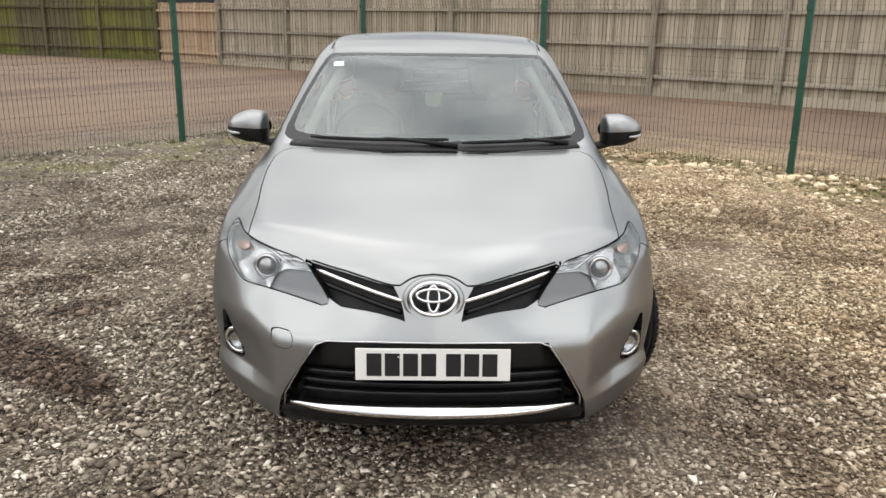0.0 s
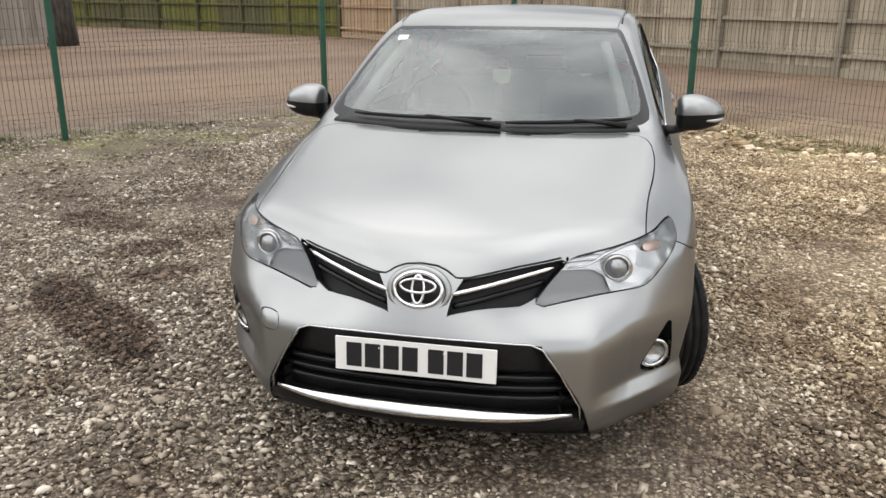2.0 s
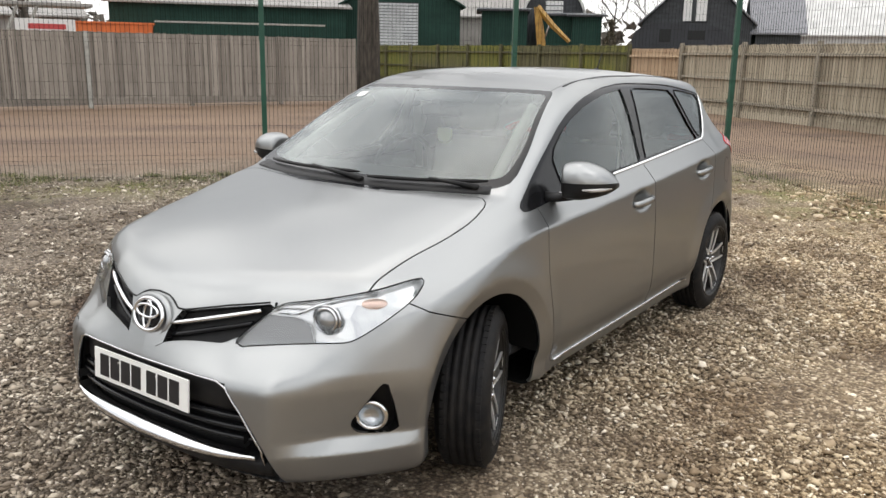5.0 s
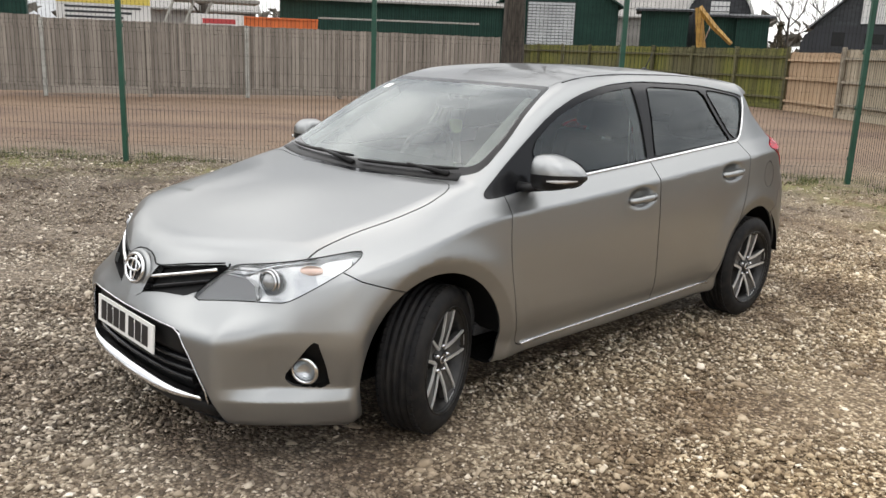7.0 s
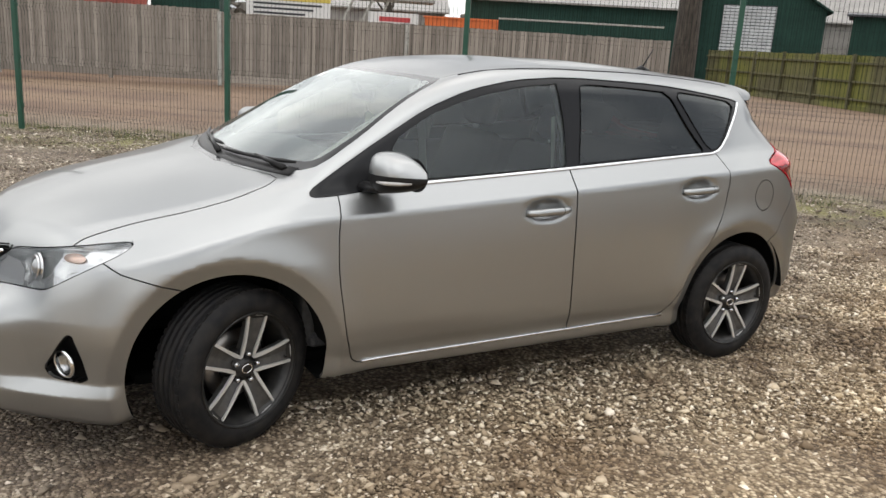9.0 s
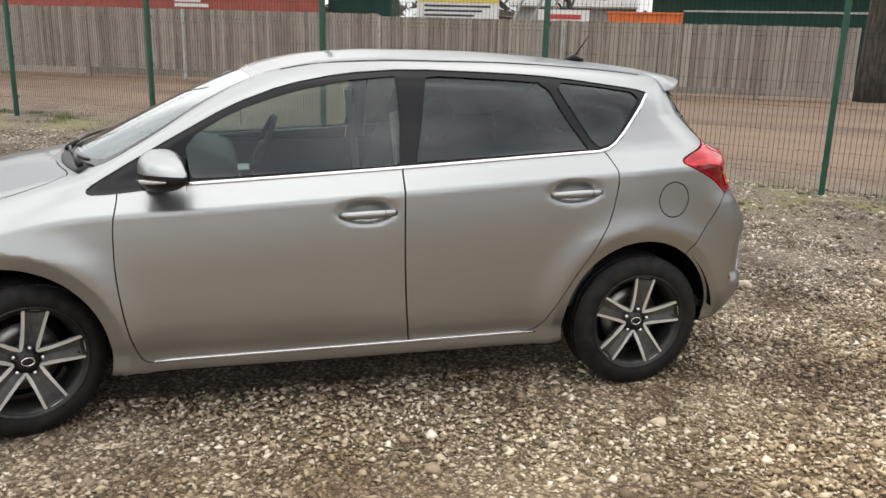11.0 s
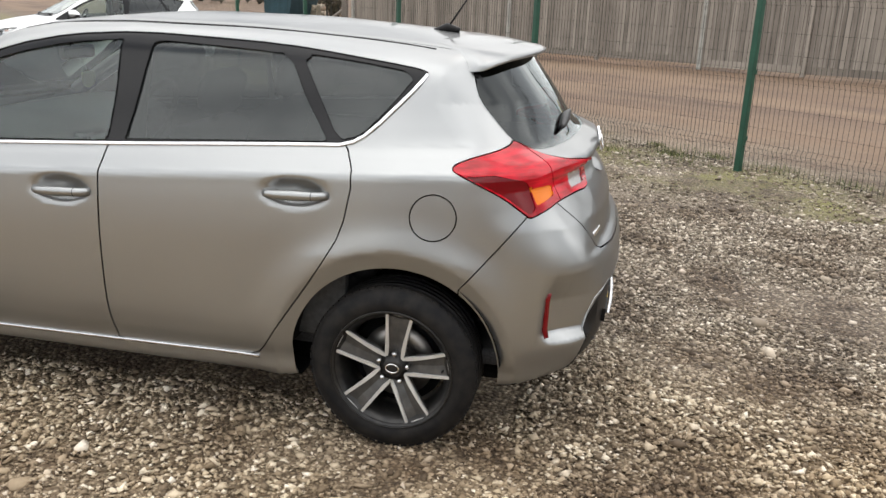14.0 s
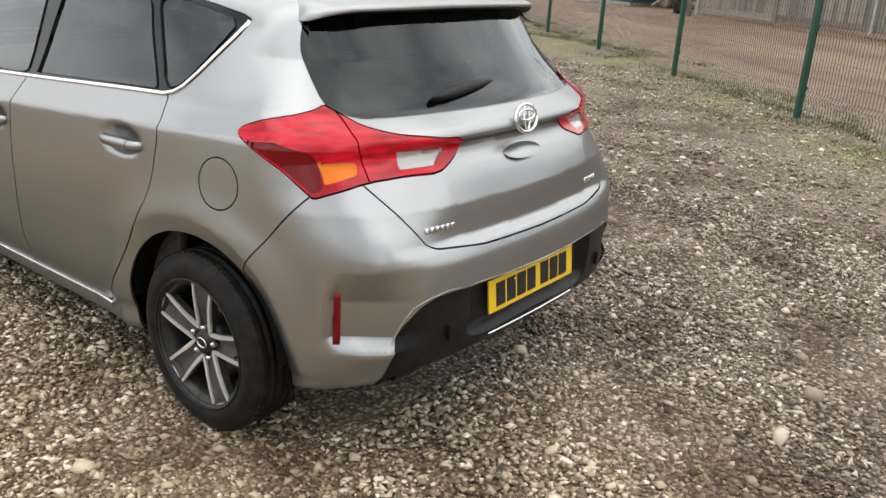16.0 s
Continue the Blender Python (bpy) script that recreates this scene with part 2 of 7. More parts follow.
_blot = noise_of(GROUND, _pos, 0.33, 6.0, 0.6)
_turn = GROUND.node_tree.nodes.new("ShaderNodeMapping")
_turn.inputs["Rotation"].default_value = (0, 0, -math.atan2(RUN_A.y, RUN_A.x))
link(GROUND, _pos, _turn.inputs["Vector"])
_thin = GROUND.node_tree.nodes.new("ShaderNodeMapping")
_thin.inputs["Scale"].default_value = (0.09, 0.55, 1.0)
link(GROUND, _turn.outputs["Vector"], _thin.inputs["Vector"])
_streak = ramp(GROUND, noise_of(GROUND, _thin.outputs["Vector"], 0.9, 6.0, 0.6), [(0.36, (0, 0, 0)), (0.62, (1, 1, 1))])
_dirt = mix(GROUND, _streak, ramp(GROUND, _blot, [(0.28, (0.046, 0.028, 0.018)), (0.48, (0.112, 0.068, 0.043)), (0.72, (0.205, 0.132, 0.082))]), ramp(GROUND, noise_of(GROUND, _pos, 26.0, 5.0), [(0.3, (0.128, 0.080, 0.050)), (0.75, (0.270, 0.184, 0.117))]))
_edge = maths(GROUND, "ADD", _far, maths(GROUND, "MULTIPLY", maths(GROUND, "SUBTRACT", noise_of(GROUND, _pos, 0.9, 5.0), 0.5), 2.6))
_to = GROUND.node_tree.nodes.new("ShaderNodeMapRange")
_to.inputs["From Min"].default_value, _to.inputs["From Max"].default_value = 0.3, 2.4
link(GROUND, _edge, _to.inputs["Value"])
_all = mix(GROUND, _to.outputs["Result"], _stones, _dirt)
# moss along the foot of the fence
_near = GROUND.node_tree.nodes.new("ShaderNodeMapRange")
_near.inputs["From Min"].default_value, _near.inputs["From Max"].default_value = 1.3, 0.1
link(GROUND, maths(GROUND, "ABSOLUTE", maths(GROUND, "ADD", _far, 0.45)), _near.inputs["Value"])
_moss = maths(GROUND, "MULTIPLY", _near.outputs["Result"], ramp(GROUND, noise_of(GROUND, _pos, 1.1, 5.0, 0.65), [(0.43, (0, 0, 0)), (0.60, (0.85, 0.85, 0.85))]))
_all = mix(GROUND, _moss, _all, ramp(GROUND, noise_of(GROUND, _pos, 30.0, 3.0), [(0.3, (0.10, 0.10, 0.028)), (0.7, (0.27, 0.25, 0.085))]))
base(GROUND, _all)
bump(GROUND, maths(GROUND, "ADD", maths(GROUND, "MULTIPLY", maths(GROUND, "SUBTRACT", 1.0, _vor.outputs["Distance"]), maths(GROUND, "SUBTRACT", 1.0, _to.outputs["Result"])), maths(GROUND, "MULTIPLY", _grain, 0.3)), 0.85, 0.016)

PEBBLE = material("loose_pebbles", (0.2, 0.18, 0.15), 0.8)
_g = PEBBLE.node_tree.nodes.new("ShaderNodeNewGeometry")
_tone = maths(PEBBLE, "ADD", maths(PEBBLE, "MULTIPLY", _g.outputs["Random Per Island"], 0.93), maths(PEBBLE, "MULTIPLY", noise_of(PEBBLE, _g.outputs["Position"], 70.0, 3.0), 0.12))
base(PEBBLE, stone_colours(PEBBLE, _tone, _g.outputs["Position"]))

GREEN_STEEL = material("green_coated_steel", (0.010, 0.075, 0.045), 0.42)
base(GREEN_STEEL, ramp(GREEN_STEEL, noise_of(GREEN_STEEL, coords(GREEN_STEEL), 3.0, 5.0), [(0.3, (0.006, 0.050, 0.030)), (0.75, (0.015, 0.085, 0.050))]))


MESH_WIRE = material("dull_green_wire", (0.012, 0.020, 0.016), 0.8, 0.0, 0.0, 0.03, 0.1)
base(MESH_WIRE, ramp(MESH_WIRE, noise_of(MESH_WIRE, coords(MESH_WIRE), 2.0, 4.0), [(0.3, (0.008, 0.014, 0.011)), (0.75, (0.018, 0.030, 0.024))]))


def timber(name, dark, light, rail=False, lichen=None):
    """Weathered sawn boards: grain along the length, each board its own tone."""
    m = material(name, light, 0.85)
    info = m.node_tree.nodes.new("ShaderNodeObjectInfo")
    g = m.node_tree.nodes.new("ShaderNodeNewGeometry")
    off = m.node_tree.nodes.new("ShaderNodeVectorMath")
    off.operation = "MULTIPLY_ADD"
    link(m, info.outputs["Random"], off.inputs[0])
    off.inputs[1].default_value = (17.0, 31.0, 7.0)
    link(m, g.outputs["Position"], off.inputs[2])
    mp = m.node_tree.nodes.new("ShaderNodeMapping")
    mp.inputs["Scale"].default_value = (22, 22, 1.3) if not rail else (3, 3, 30)
    link(m, off.outputs["Vector"], mp.inputs["Vector"])
    grain = noise_of(m, mp.outputs["Vector"], 1.0, 6.0, 0.6)
    blot = noise_of(m, off.outputs["Vector"], 1.6, 4.0)
    tone = maths(m, "ADD", maths(m, "MULTIPLY", grain, 0.5), maths(m, "ADD", maths(m, "MULTIPLY", info.outputs["Random"], 0.30), maths(m, "MULTIPLY", blot, 0.28)))
    wood = ramp(m, tone, [(0.25, dark), (0.55, tuple((a + b) / 2 for a, b in zip(dark, light))), (0.85, light)])
    if lichen:
        where = ramp(m, noise_of(m, g.outputs["Position"], 0.28, 3.0, 0.6), [(0.42, (0, 0, 0)), (0.60, (1, 1, 1))])
        wood = mix(m, where, wood, mix(m, 1.0, wood, lichen, "MULTIPLY"))
    base(m, wood)
    bump(m, grain, 0.35, 0.006)
    return m


BOARD_GREY = timber("weathered_grey_board", (0.112, 0.094, 0.079), (0.385, 0.340, 0.290))
BOARD_TAN = timber("weathered_tan_board", (0.195, 0.160, 0.114), (0.53, 0.46, 0.35))
BOARD_MOSS = timber("mossy_board", (0.055, 0.050, 0.024), (0.165, 0.150, 0.072), False, (1.35, 1.50, 0.62))
BOARD_NEW = timber("new_pine_board", (0.30, 0.20, 0.12), (0.56, 0.42, 0.28))
RAIL_TAN = timber("weathered_rail", (0.17, 0.145, 0.11), (0.42, 0.37, 0.29), True)
RAIL_MOSS = timber("mossy_rail", (0.055, 0.050, 0.024), (0.15, 0.138, 0.066), True)
CONCRETE = material("concrete", (0.38, 0.37, 0.34), 0.85)
base(CONCRETE, ramp(CONCRETE, noise_of(CONCRETE, coords(CONCRETE), 9.0, 6.0), [(0.3, (0.26, 0.25, 0.225)), (0.75, (0.45, 0.44, 0.40))]))

# ---- ground: one sheet to the horizon, finer near the car ----
def ground_sheet():
    def steps():
        inner = list(np.arange(-9.0, 12.01, 0.15))
        lo, hi, s = [], [], 0.3
        x = 12.0
        while x < 900:
            x += s
            s *= 1.22
            hi.append(x)
        x, s = -9.0, 0.3
        while x > -900:
            x -= s
            s *= 1.22
            lo.append(x)
        return np.array(lo[::-1] + inner + hi)
    xs, ys = steps(), steps()
    gx, gy = np.meshgrid(xs, ys, indexing="ij")
    z = 0.010 * np.sin(gx * 1.7 + 0.6 * gy) * np.sin(gy * 1.3 + 1.0) + 0.006 * np.sin(gx * 4.1 - gy * 2.3) - 0.012
    fade = np.clip(1 - np.hypot(gx, gy - 2) / 40, 0, 1)
    z = z * fade
    n, k = gx.shape
    idx = np.arange(n * k).reshape(n, k)
    quads = np.stack([idx[:-1, :-1], idx[1:, :-1], idx[1:, 1:], idx[:-1, 1:]], -1).reshape(-1, 4)
    me = bpy.data.meshes.new("ground")
    me.from_pydata(np.stack([gx, gy, z], -1).reshape(-1, 3).tolist(), [], quads.tolist())
    me.materials.append(GROUND)
    me.polygons.foreach_set("use_smooth", [True] * len(me.polygons))
    return new("ground", me)


tagged(ground_sheet(), "grey-brown gravel yard with a rutted earth track beyond the fence", "ground", kind="structure")


def scatter(name, count, area, size, seed, label, keep, small=False):
    """Loose stones as one object: flattened, crooked, sharp-edged pebbles, small ones with six corners."""
    rng = np.random.default_rng(seed)
    f = (1 + 5**0.5) / 2
    ico = np.array([(-1, f, 0), (1, f, 0), (-1, -f, 0), (1, -f, 0), (0, -1, f), (0, 1, f), (0, -1, -f), (0, 1, -f), (f, 0, -1), (f, 0, 1), (-f, 0, -1), (-f, 0, 1)]) / math.hypot(1, f)
    d = np.linalg.norm(ico[:, None] - ico[None], axis=-1)
    tri = [(i, j, k) for i in range(12) for j in range(12) for k in range(12) if i < j < k and max(d[i, j], d[j, k], d[i, k]) < 1.1]
    tri = np.array([(i, j, k) if np.dot(np.cross(ico[j] - ico[i], ico[k] - ico[i]), ico[i]) > 0 else (i, k, j) for i, j, k in tri])
    if small:
        ico = np.array([(1, 0, 0), (-1, 0, 0), (0, 1, 0), (0, -1, 0), (0, 0, 1), (0, 0, -1)], float)
        tri = np.array([(0, 2, 4), (2, 1, 4), (1, 3, 4), (3, 0, 4), (2, 0, 5), (1, 2, 5), (3, 1, 5), (0, 3, 5)])
    k = len(ico)
    x = rng.uniform(area[0], area[1], count)
    y = rng.uniform(area[2], area[3], count)
    ok = keep(x, y, rng)
    x, y = x[ok], y[ok]
    n = len(x)
    r = np.clip(rng.lognormal(math.log(size), 0.42, n), size * 0.45, size * 3.0)
    shape = np.stack([np.ones(n), rng.uniform(0.55, 0.95, n), rng.uniform(0.32, 0.62, n)], -1) * r[:, None]
    a, tilt = rng.uniform(0, 2 * math.pi, n), rng.normal(0, 0.28, n)
    v = (ico[None] * (1 + rng.uniform(-0.28, 0.28, (n, k, 1))) + rng.uniform(-0.24, 0.24, (n, k, 3)) * (2.0 if small else 1.0)) * shape[:, None]
    v = np.stack([v[..., 0], v[..., 1] * np.cos(tilt)[:, None] - v[..., 2] * np.sin(tilt)[:, None], v[..., 1] * np.sin(tilt)[:, None] + v[..., 2] * np.cos(tilt)[:, None]], -1)
    c, s = np.cos(a)[:, None], np.sin(a)[:, None]
    v = np.stack([v[..., 0] * c - v[..., 1] * s + x[:, None], v[..., 0] * s + v[..., 1] * c + y[:, None], v[..., 2] + (-0.004 + shape[:, 2] * rng.uniform(-0.1, 0.45, n))[:, None]], -1)
    t = (tri[None] + k * np.arange(n)[:, None, None]).reshape(-1, 3)
    me = bpy.data.meshes.new(name)
    me.vertices.add(n * k)
    me.vertices.foreach_set("co", v.astype(np.float32).ravel())
    me.loops.add(t.size)
    me.loops.foreach_set("vertex_index", t.astype(np.int32).ravel())
    me.polygons.add(len(t))
    me.polygons.foreach_set("loop_start", np.arange(0, t.size, 3, dtype=np.int32))
    me.polygons.foreach_set("use_smooth", [True] * len(t))
    me.update(calc_edges=True)
    me.materials.append(PEBBLE)
    return tagged(new(name, me), label, "gravel", kind="stuff")


def under_car(x, y):
    return (np.abs(x) < 0.55) & (y > 0.5) & (y < 3.9)


def yard(x, y):
    return ((x - CORNER.x) * OUT_A[0] + (y - CORNER.y) * OUT_A[1] < 0.4) & ((x - CORNER.x) * OUT_B[0] + (y - CORNER.y) * OUT_B[1] < 0.4)


scatter("gravel", 228000, (-3.3, 3.5, -1.8, 6.4), 0.0088, 3, "small grey-brown gravel stones covering the yard", lambda x, y, g: ~under_car(x, y) & (g.uniform(0, 1, len(x)) < 0.97), True)
scatter("coarse_gravel", 90000, (-9.5, 6.0, -2.0, 9.5), 0.0122, 4, "larger pale and tan stones on the gravel", lambda x, y, g: ~under_car(x, y) & yard(x, y) & (g.uniform(0, 1, len(x)) < np.where(x < -3.0, 0.9, 0.42)), True)
scatter("scattered_stones", 2600, (-6.0, 6.0, -2.0, 9.0), 0.019, 5, "scattered larger pale stones", lambda x, y, g: ~under_car(x, y) & yard(x, y) & ((np.abs(x) > 1.0) | (y < -0.1) | (y > 4.4)))
scatter("stone_bank", 5200, (0.2, 6.5, 3.4, 9.5), 0.030, 6, "heaped tan stones along the foot of the fence", lambda x, y, g: (np.abs((x - CORNER.x) * OUT_B[0] + (y - CORNER.y) * OUT_B[1] + 0.35) < g.uniform(0, 0.9, len(x))))


# ---- green mesh fence ----
def mesh_panel(length, height):
    """Welded wire between two posts, with folded stiffening bands; it runs along +x from 0."""
    bm = bmesh.new()
    folds = (0.25, 0.95, 1.65, 2.30)
    levels = [0.02]
    for z in folds:
        levels += [z - 0.05, z, z + 0.05]
    levels += [height]
    def wire(pts, r):
        rings = []
        for p in pts:
            rings.append([bm.verts.new((p[0] + r * math.cos(t), p[1] + r * math.sin(t), p[2] + (r * math.sin(t) if flat else 0))) for t in (0.5, 2.6, 4.7)])
        for a, b in zip(rings, rings[1:]):
            for k in range(3):
                bm.faces.new((a[k], a[(k + 1) % 3], b[(k + 1) % 3], b[k]))
    flat = False
    for i in range(int(length / 0.05)):
        x = 0.05 * i + 0.025
        wire([(x, 0.028 if any(abs(z - f) < 0.01 for f in folds) else 0.0, z) for z in levels], 0.0024)
    flat = True
    for z, y in [(0.05, 0), (0.45, 0), (0.65, 0), (1.15, 0), (1.35, 0), (1.9, 0), (2.1, 0), (height - 0.02, 0)] + [(f + o, 0 if o else 0.028) for f in folds for o in (-0.05, 0, 0.05)]:
        r = 0.0013
        a = [bm.verts.new((0, y + r * math.cos(t), z + r * math.sin(t))) for t in (0.5, 2.6, 4.7)]
        b = [bm.verts.new((length, y + r * math.cos(t), z + r * math.sin(t))) for t in (0.5, 2.6, 4.7)]
        for k in range(3):
            bm.faces.new((a[k], a[(k + 1) % 3], b[(k + 1) % 3], b[k]))
    return bm


def fence_post(bm):
    box(bm, (-0.03, -0.03, -0.05), (0.03, 0.03, 2.5), 0.004)
    box(bm, (-0.034, -0.034, 2.49), (0.034, 0.034, 2.515), 0.003)
    for z in (0.3, 0.95, 1.65, 2.3):
        box(bm, (-0.036, -0.042, z), (0.036, -0.026, z + 0.045), 0.002)
    return bm


def mesh_fence(start, way, step, bays, first):
    f = thing("mesh_fence", "dark green welded wire mesh fence on steel posts", "fence", Matrix.LocRotScale(start, Euler((0, 0, math.atan2(way.y, way.x))), None))
    post0 = part("post", fence_post(bmesh.new()), GREEN_STEEL, f, "square green steel post")
    panel0 = part("wire_panel", mesh_panel(step, 2.45), MESH_WIRE, f, "green welded wire panel")
    tagged(panel0, "green welded wire panel", kind="stuff")
    post0.location.x = 0 if first else step
    for k in range(1, bays):
        for src, at in ((post0, step * (k if first else k + 1)), (panel0, step * k)):
            o = new(src.name.split(".")[0], src.data)
            o.parent, o.location.x = f, at
            tagged(o, src["label"], kind="stuff" if src is panel0 else "")
    return f


mesh_fence(CORNER, RUN_A, 3.135, 9, True)
mesh_fence(CORNER, RUN_B, 3.165, 4, False)


# ---- close-boarded timber fences, bay by bay ----
def board_bay(start, way, length, height, z0, mats, rails, post_h, post_mat, side, label, lean=0.0, gap=0.0):
    """One bay: a post, its boards and (on the side towards the yard) its rails."""
    b = thing("fence_panel", label, "fence", Matrix.LocRotScale((start.x, start.y, z0), Euler((lean, 0, math.atan2(way.y, way.x))), None), group="timber fence panels")
    part("post", boxed((-0.055, -0.03 if side else -0.06, -0.1), (0.055, 0.08 if side else 0.05, post_h), 0.008), post_mat, b, "")
    n = int(round(length / 0.100))
    w = length / n
    for i in range(n):
        top = height + random.uniform(-0.012, 0.012)
        bm = bmesh.new()
        x0, x1 = i * w - 0.006, (i + 1) * w + 0.006 - gap
        t0, t1 = (0.008, 0.020) if side else (0.008, 0.022)
        y = 0.0 if not side else -0.064
        pts = [(x0, y + t0), (x1, y), (x1, y + t1 - 0.006), (x0, y + t1 + 0.006)]
        lo = [bm.verts.new((px, py, 0.16)) for px, py in pts]
        hi = [bm.verts.new((px, py, top)) for px, py in pts]
        bm.faces.new(lo[::-1])
        bm.faces.new(hi)
        for k in range(4):
            bm.faces.new((lo[k], lo[(k + 1) % 4], hi[(k + 1) % 4], hi[k]))
        bmesh.ops.recalc_face_normals(bm, faces=bm.faces)
        part("board", bm, mats[0], b)
    part("gravel_board", boxed((0.05, -0.028 if side else -0.005, -0.02), (length - 0.05, 0.007 if side else 0.03, 0.165), 0.004), mats[0], b)
    for z in rails:
        part("rail", boxed((0.04, -0.036, z - 0.035), (length - 0.04, 0.042, z + 0.035), 0.006), mats[1], b)
    return b


def timber_fences():
    # the back of the long fence: rails and posts face the yard
    way = Vector((-0.783, 0.622, 0))
    start = Vector((6.55, 13.2, 0))
    stops = [-8.4, -5.6, -2.8, 0.06, 2.65, 5.25, 7.86, 10.9, 13.8, 16.87, 20.15]
    for a, b in zip(stops, stops[1:]):
        pale = a > 16.5
        mats = (BOARD_NEW, BOARD_NEW) if pale else (BOARD_TAN, RAIL_TAN)
        label = "new pale pine fence panel with rails and posts" if pale else "weathered tan timber fence panel with rails and posts"
        board_bay(start + way * a, way, b - a, 1.93 if not pale else 1.84, 0.0, mats, (0.38, 1.02, 1.68) if not pale else (0.30, 1.02, 1.60), 2.0, mats[1] if not pale else RAIL_TAN, True, label, radians(random.uniform(-0.6, 0.6)))
    # past the pale panel it bends away, old and green
    turn = Vector((-0.934, 0.358, 0))
    corner = start + way * 20.15
    for i in range(8):
        board_bay(corner + turn * 2.4 * i, turn, 2.4, 1.95, 0.0, (BOARD_MOSS, RAIL_MOSS), (0.38, 1.02, 1.68), 2.0, RAIL_MOSS, True, "green mossy timber fence panel with rails and posts", radians(random.uniform(-0.6, 0.6)))
    # the face of the western fence: only boards and pale posts show
    way = Vector((0.3276, 0.9448, 0))
    start = Vector((-23.32, -4.63, 0))
    stops = [0, 2.8, 5.7, 8.5, 11.35, 13.9, 16.5, 19.2, 21.9, 24.5]
    for i, (a, b) in enumerate(zip(stops, stops[1:])):
        z0 = 0.10 + (0.06 if i < 4 else 0.0)
        board_bay(start + way * a, way, b - a, 1.86, z0, (BOARD_GREY, BOARD_GREY), (), 1.87, CONCRETE if i in (2, 4, 6, 0) else BOARD_GREY, False, "weathered grey close-boarded fence panel with a concrete post", radians(random.uniform(-0.5, 0.5)), 0.004)


timber_fences()

# ---- materials of the car ----
PAINT = material("metallic_paint", (0.36, 0.366, 0.366), 0.32, 0.90, 0.45, 0.06)
bsdf(PAINT).inputs["Specular Tint"].default_value = (0.35, 0.35, 0.35, 1)
_v = coords(PAINT)
_fl = noise_of(PAINT, _v, 900.0, 1.0)
_gr = noise_of(PAINT, _v, 2.3, 5.0)
base(PAINT, mix(PAINT, _gr, ramp(PAINT, _fl, [(0.3, (0.325, 0.331, 0.330)), (0.7, (0.395, 0.402, 0.401))]), (0.358, 0.364, 0.363)))
link(PAINT, ramp(PAINT, noise_of(PAINT, _v, 11.0, 6.0, 0.65), [(0.3, (0.305, 0.305, 0.305)), (0.75, (0.335, 0.335, 0.335))]), bsdf(PAINT).inputs["Roughness"])
link(PAINT, ramp(PAINT, noise_of(PAINT, _v, 5.0, 6.0, 0.7), [(0.35, (0.05, 0.05, 0.05)), (0.8, (0.08, 0.08, 0.08))]), bsdf(PAINT).inputs["Coat Roughness"])

BLACK_TRIM = material("black_plastic", (0.012, 0.012, 0.013), 0.45, 0.0, 0.0, 0.03, 0.22)
base(BLACK_TRIM, ramp(BLACK_TRIM, noise_of(BLACK_TRIM, coords(BLACK_TRIM), 14.0, 5.0), [(0.3, (0.007, 0.007, 0.008)), (0.75, (0.017, 0.016, 0.015))]))
bump(BLACK_TRIM, noise_of(BLACK_TRIM, coords(BLACK_TRIM), 700.0, 2.0), 0.08, 0.001)
GLOSS_BLACK = material("gloss_black", (0.008, 0.008, 0.009), 0.16, 0.0, 0.0, 0.03, 0.28)
UNDER = material("underseal", (0.006, 0.006, 0.006), 0.85, 0.0, 0.0, 0.03, 0.1)
CHROME = material("chrome", (0.82, 0.82, 0.83), 0.07, 1.0)
SATIN = material("satin_chrome", (0.62, 0.62, 0.63), 0.22, 1.0)
RUBBER = material("rubber", (0.02, 0.02, 0.021), 0.6, 0.0, 0.0, 0.03, 0.15)
base(RUBBER, ramp(RUBBER, noise_of(RUBBER, coords(RUBBER), 22.0, 5.0), [(0.35, (0.009, 0.009, 0.010)), (0.75, (0.024, 0.022, 0.020))]))
bump(RUBBER, noise_of(RUBBER, coords(RUBBER), 260.0, 3.0), 0.15, 0.002)
ALLOY = material("machined_alloy", (0.66, 0.66, 0.65), 0.35, 0.5)
bump(ALLOY, noise_of(ALLOY, coords(ALLOY, (30, 400, 30)), 3.0), 0.06, 0.001)
DARK_ALLOY = material("anthracite_alloy", (0.055, 0.055, 0.057), 0.38, 0.6)
base(DARK_ALLOY, ramp(DARK_ALLOY, noise_of(DARK_ALLOY, coords(DARK_ALLOY), 30.0, 5.0), [(0.35, (0.024, 0.024, 0.024)), (0.8, (0.052, 0.049, 0.046))]))
SPOKE_GREY = material("painted_spoke_grey", (0.08, 0.08, 0.08), 0.4, 0.4)
base(SPOKE_GREY, ramp(SPOKE_GREY, noise_of(SPOKE_GREY, coords(SPOKE_GREY), 30.0, 5.0), [(0.35, (0.062, 0.061, 0.060)), (0.8, (0.115, 0.110, 0.104))]))
STEEL = material("brake_steel", (0.35, 0.33, 0.31), 0.4, 1.0)
RED_LENS = material("red_lens", (0.50, 0.004, 0.010), 0.12, 0.0, 0.3, 0.03, 0.3)
base(RED_LENS, ramp(RED_LENS, noise_of(RED_LENS, coords(RED_LENS, (2, 2, 12)), 5.0), [(0.34, (0.28, 0.001, 0.006)), (0.62, (0.60, 0.003, 0.018))]))
DEEP_RED = material("deep_red_lens", (0.15, 0.0008, 0.004), 0.08, 0.0, 0.2, 0.03, 0.3)
AMBER = material("amber_lens", (0.78, 0.20, 0.008), 0.15, 0.0, 0.15, 0.03, 0.3)
bump(AMBER, noise_of(AMBER, coords(AMBER, (1, 1, 60)), 4.0), 0.4, 0.004)
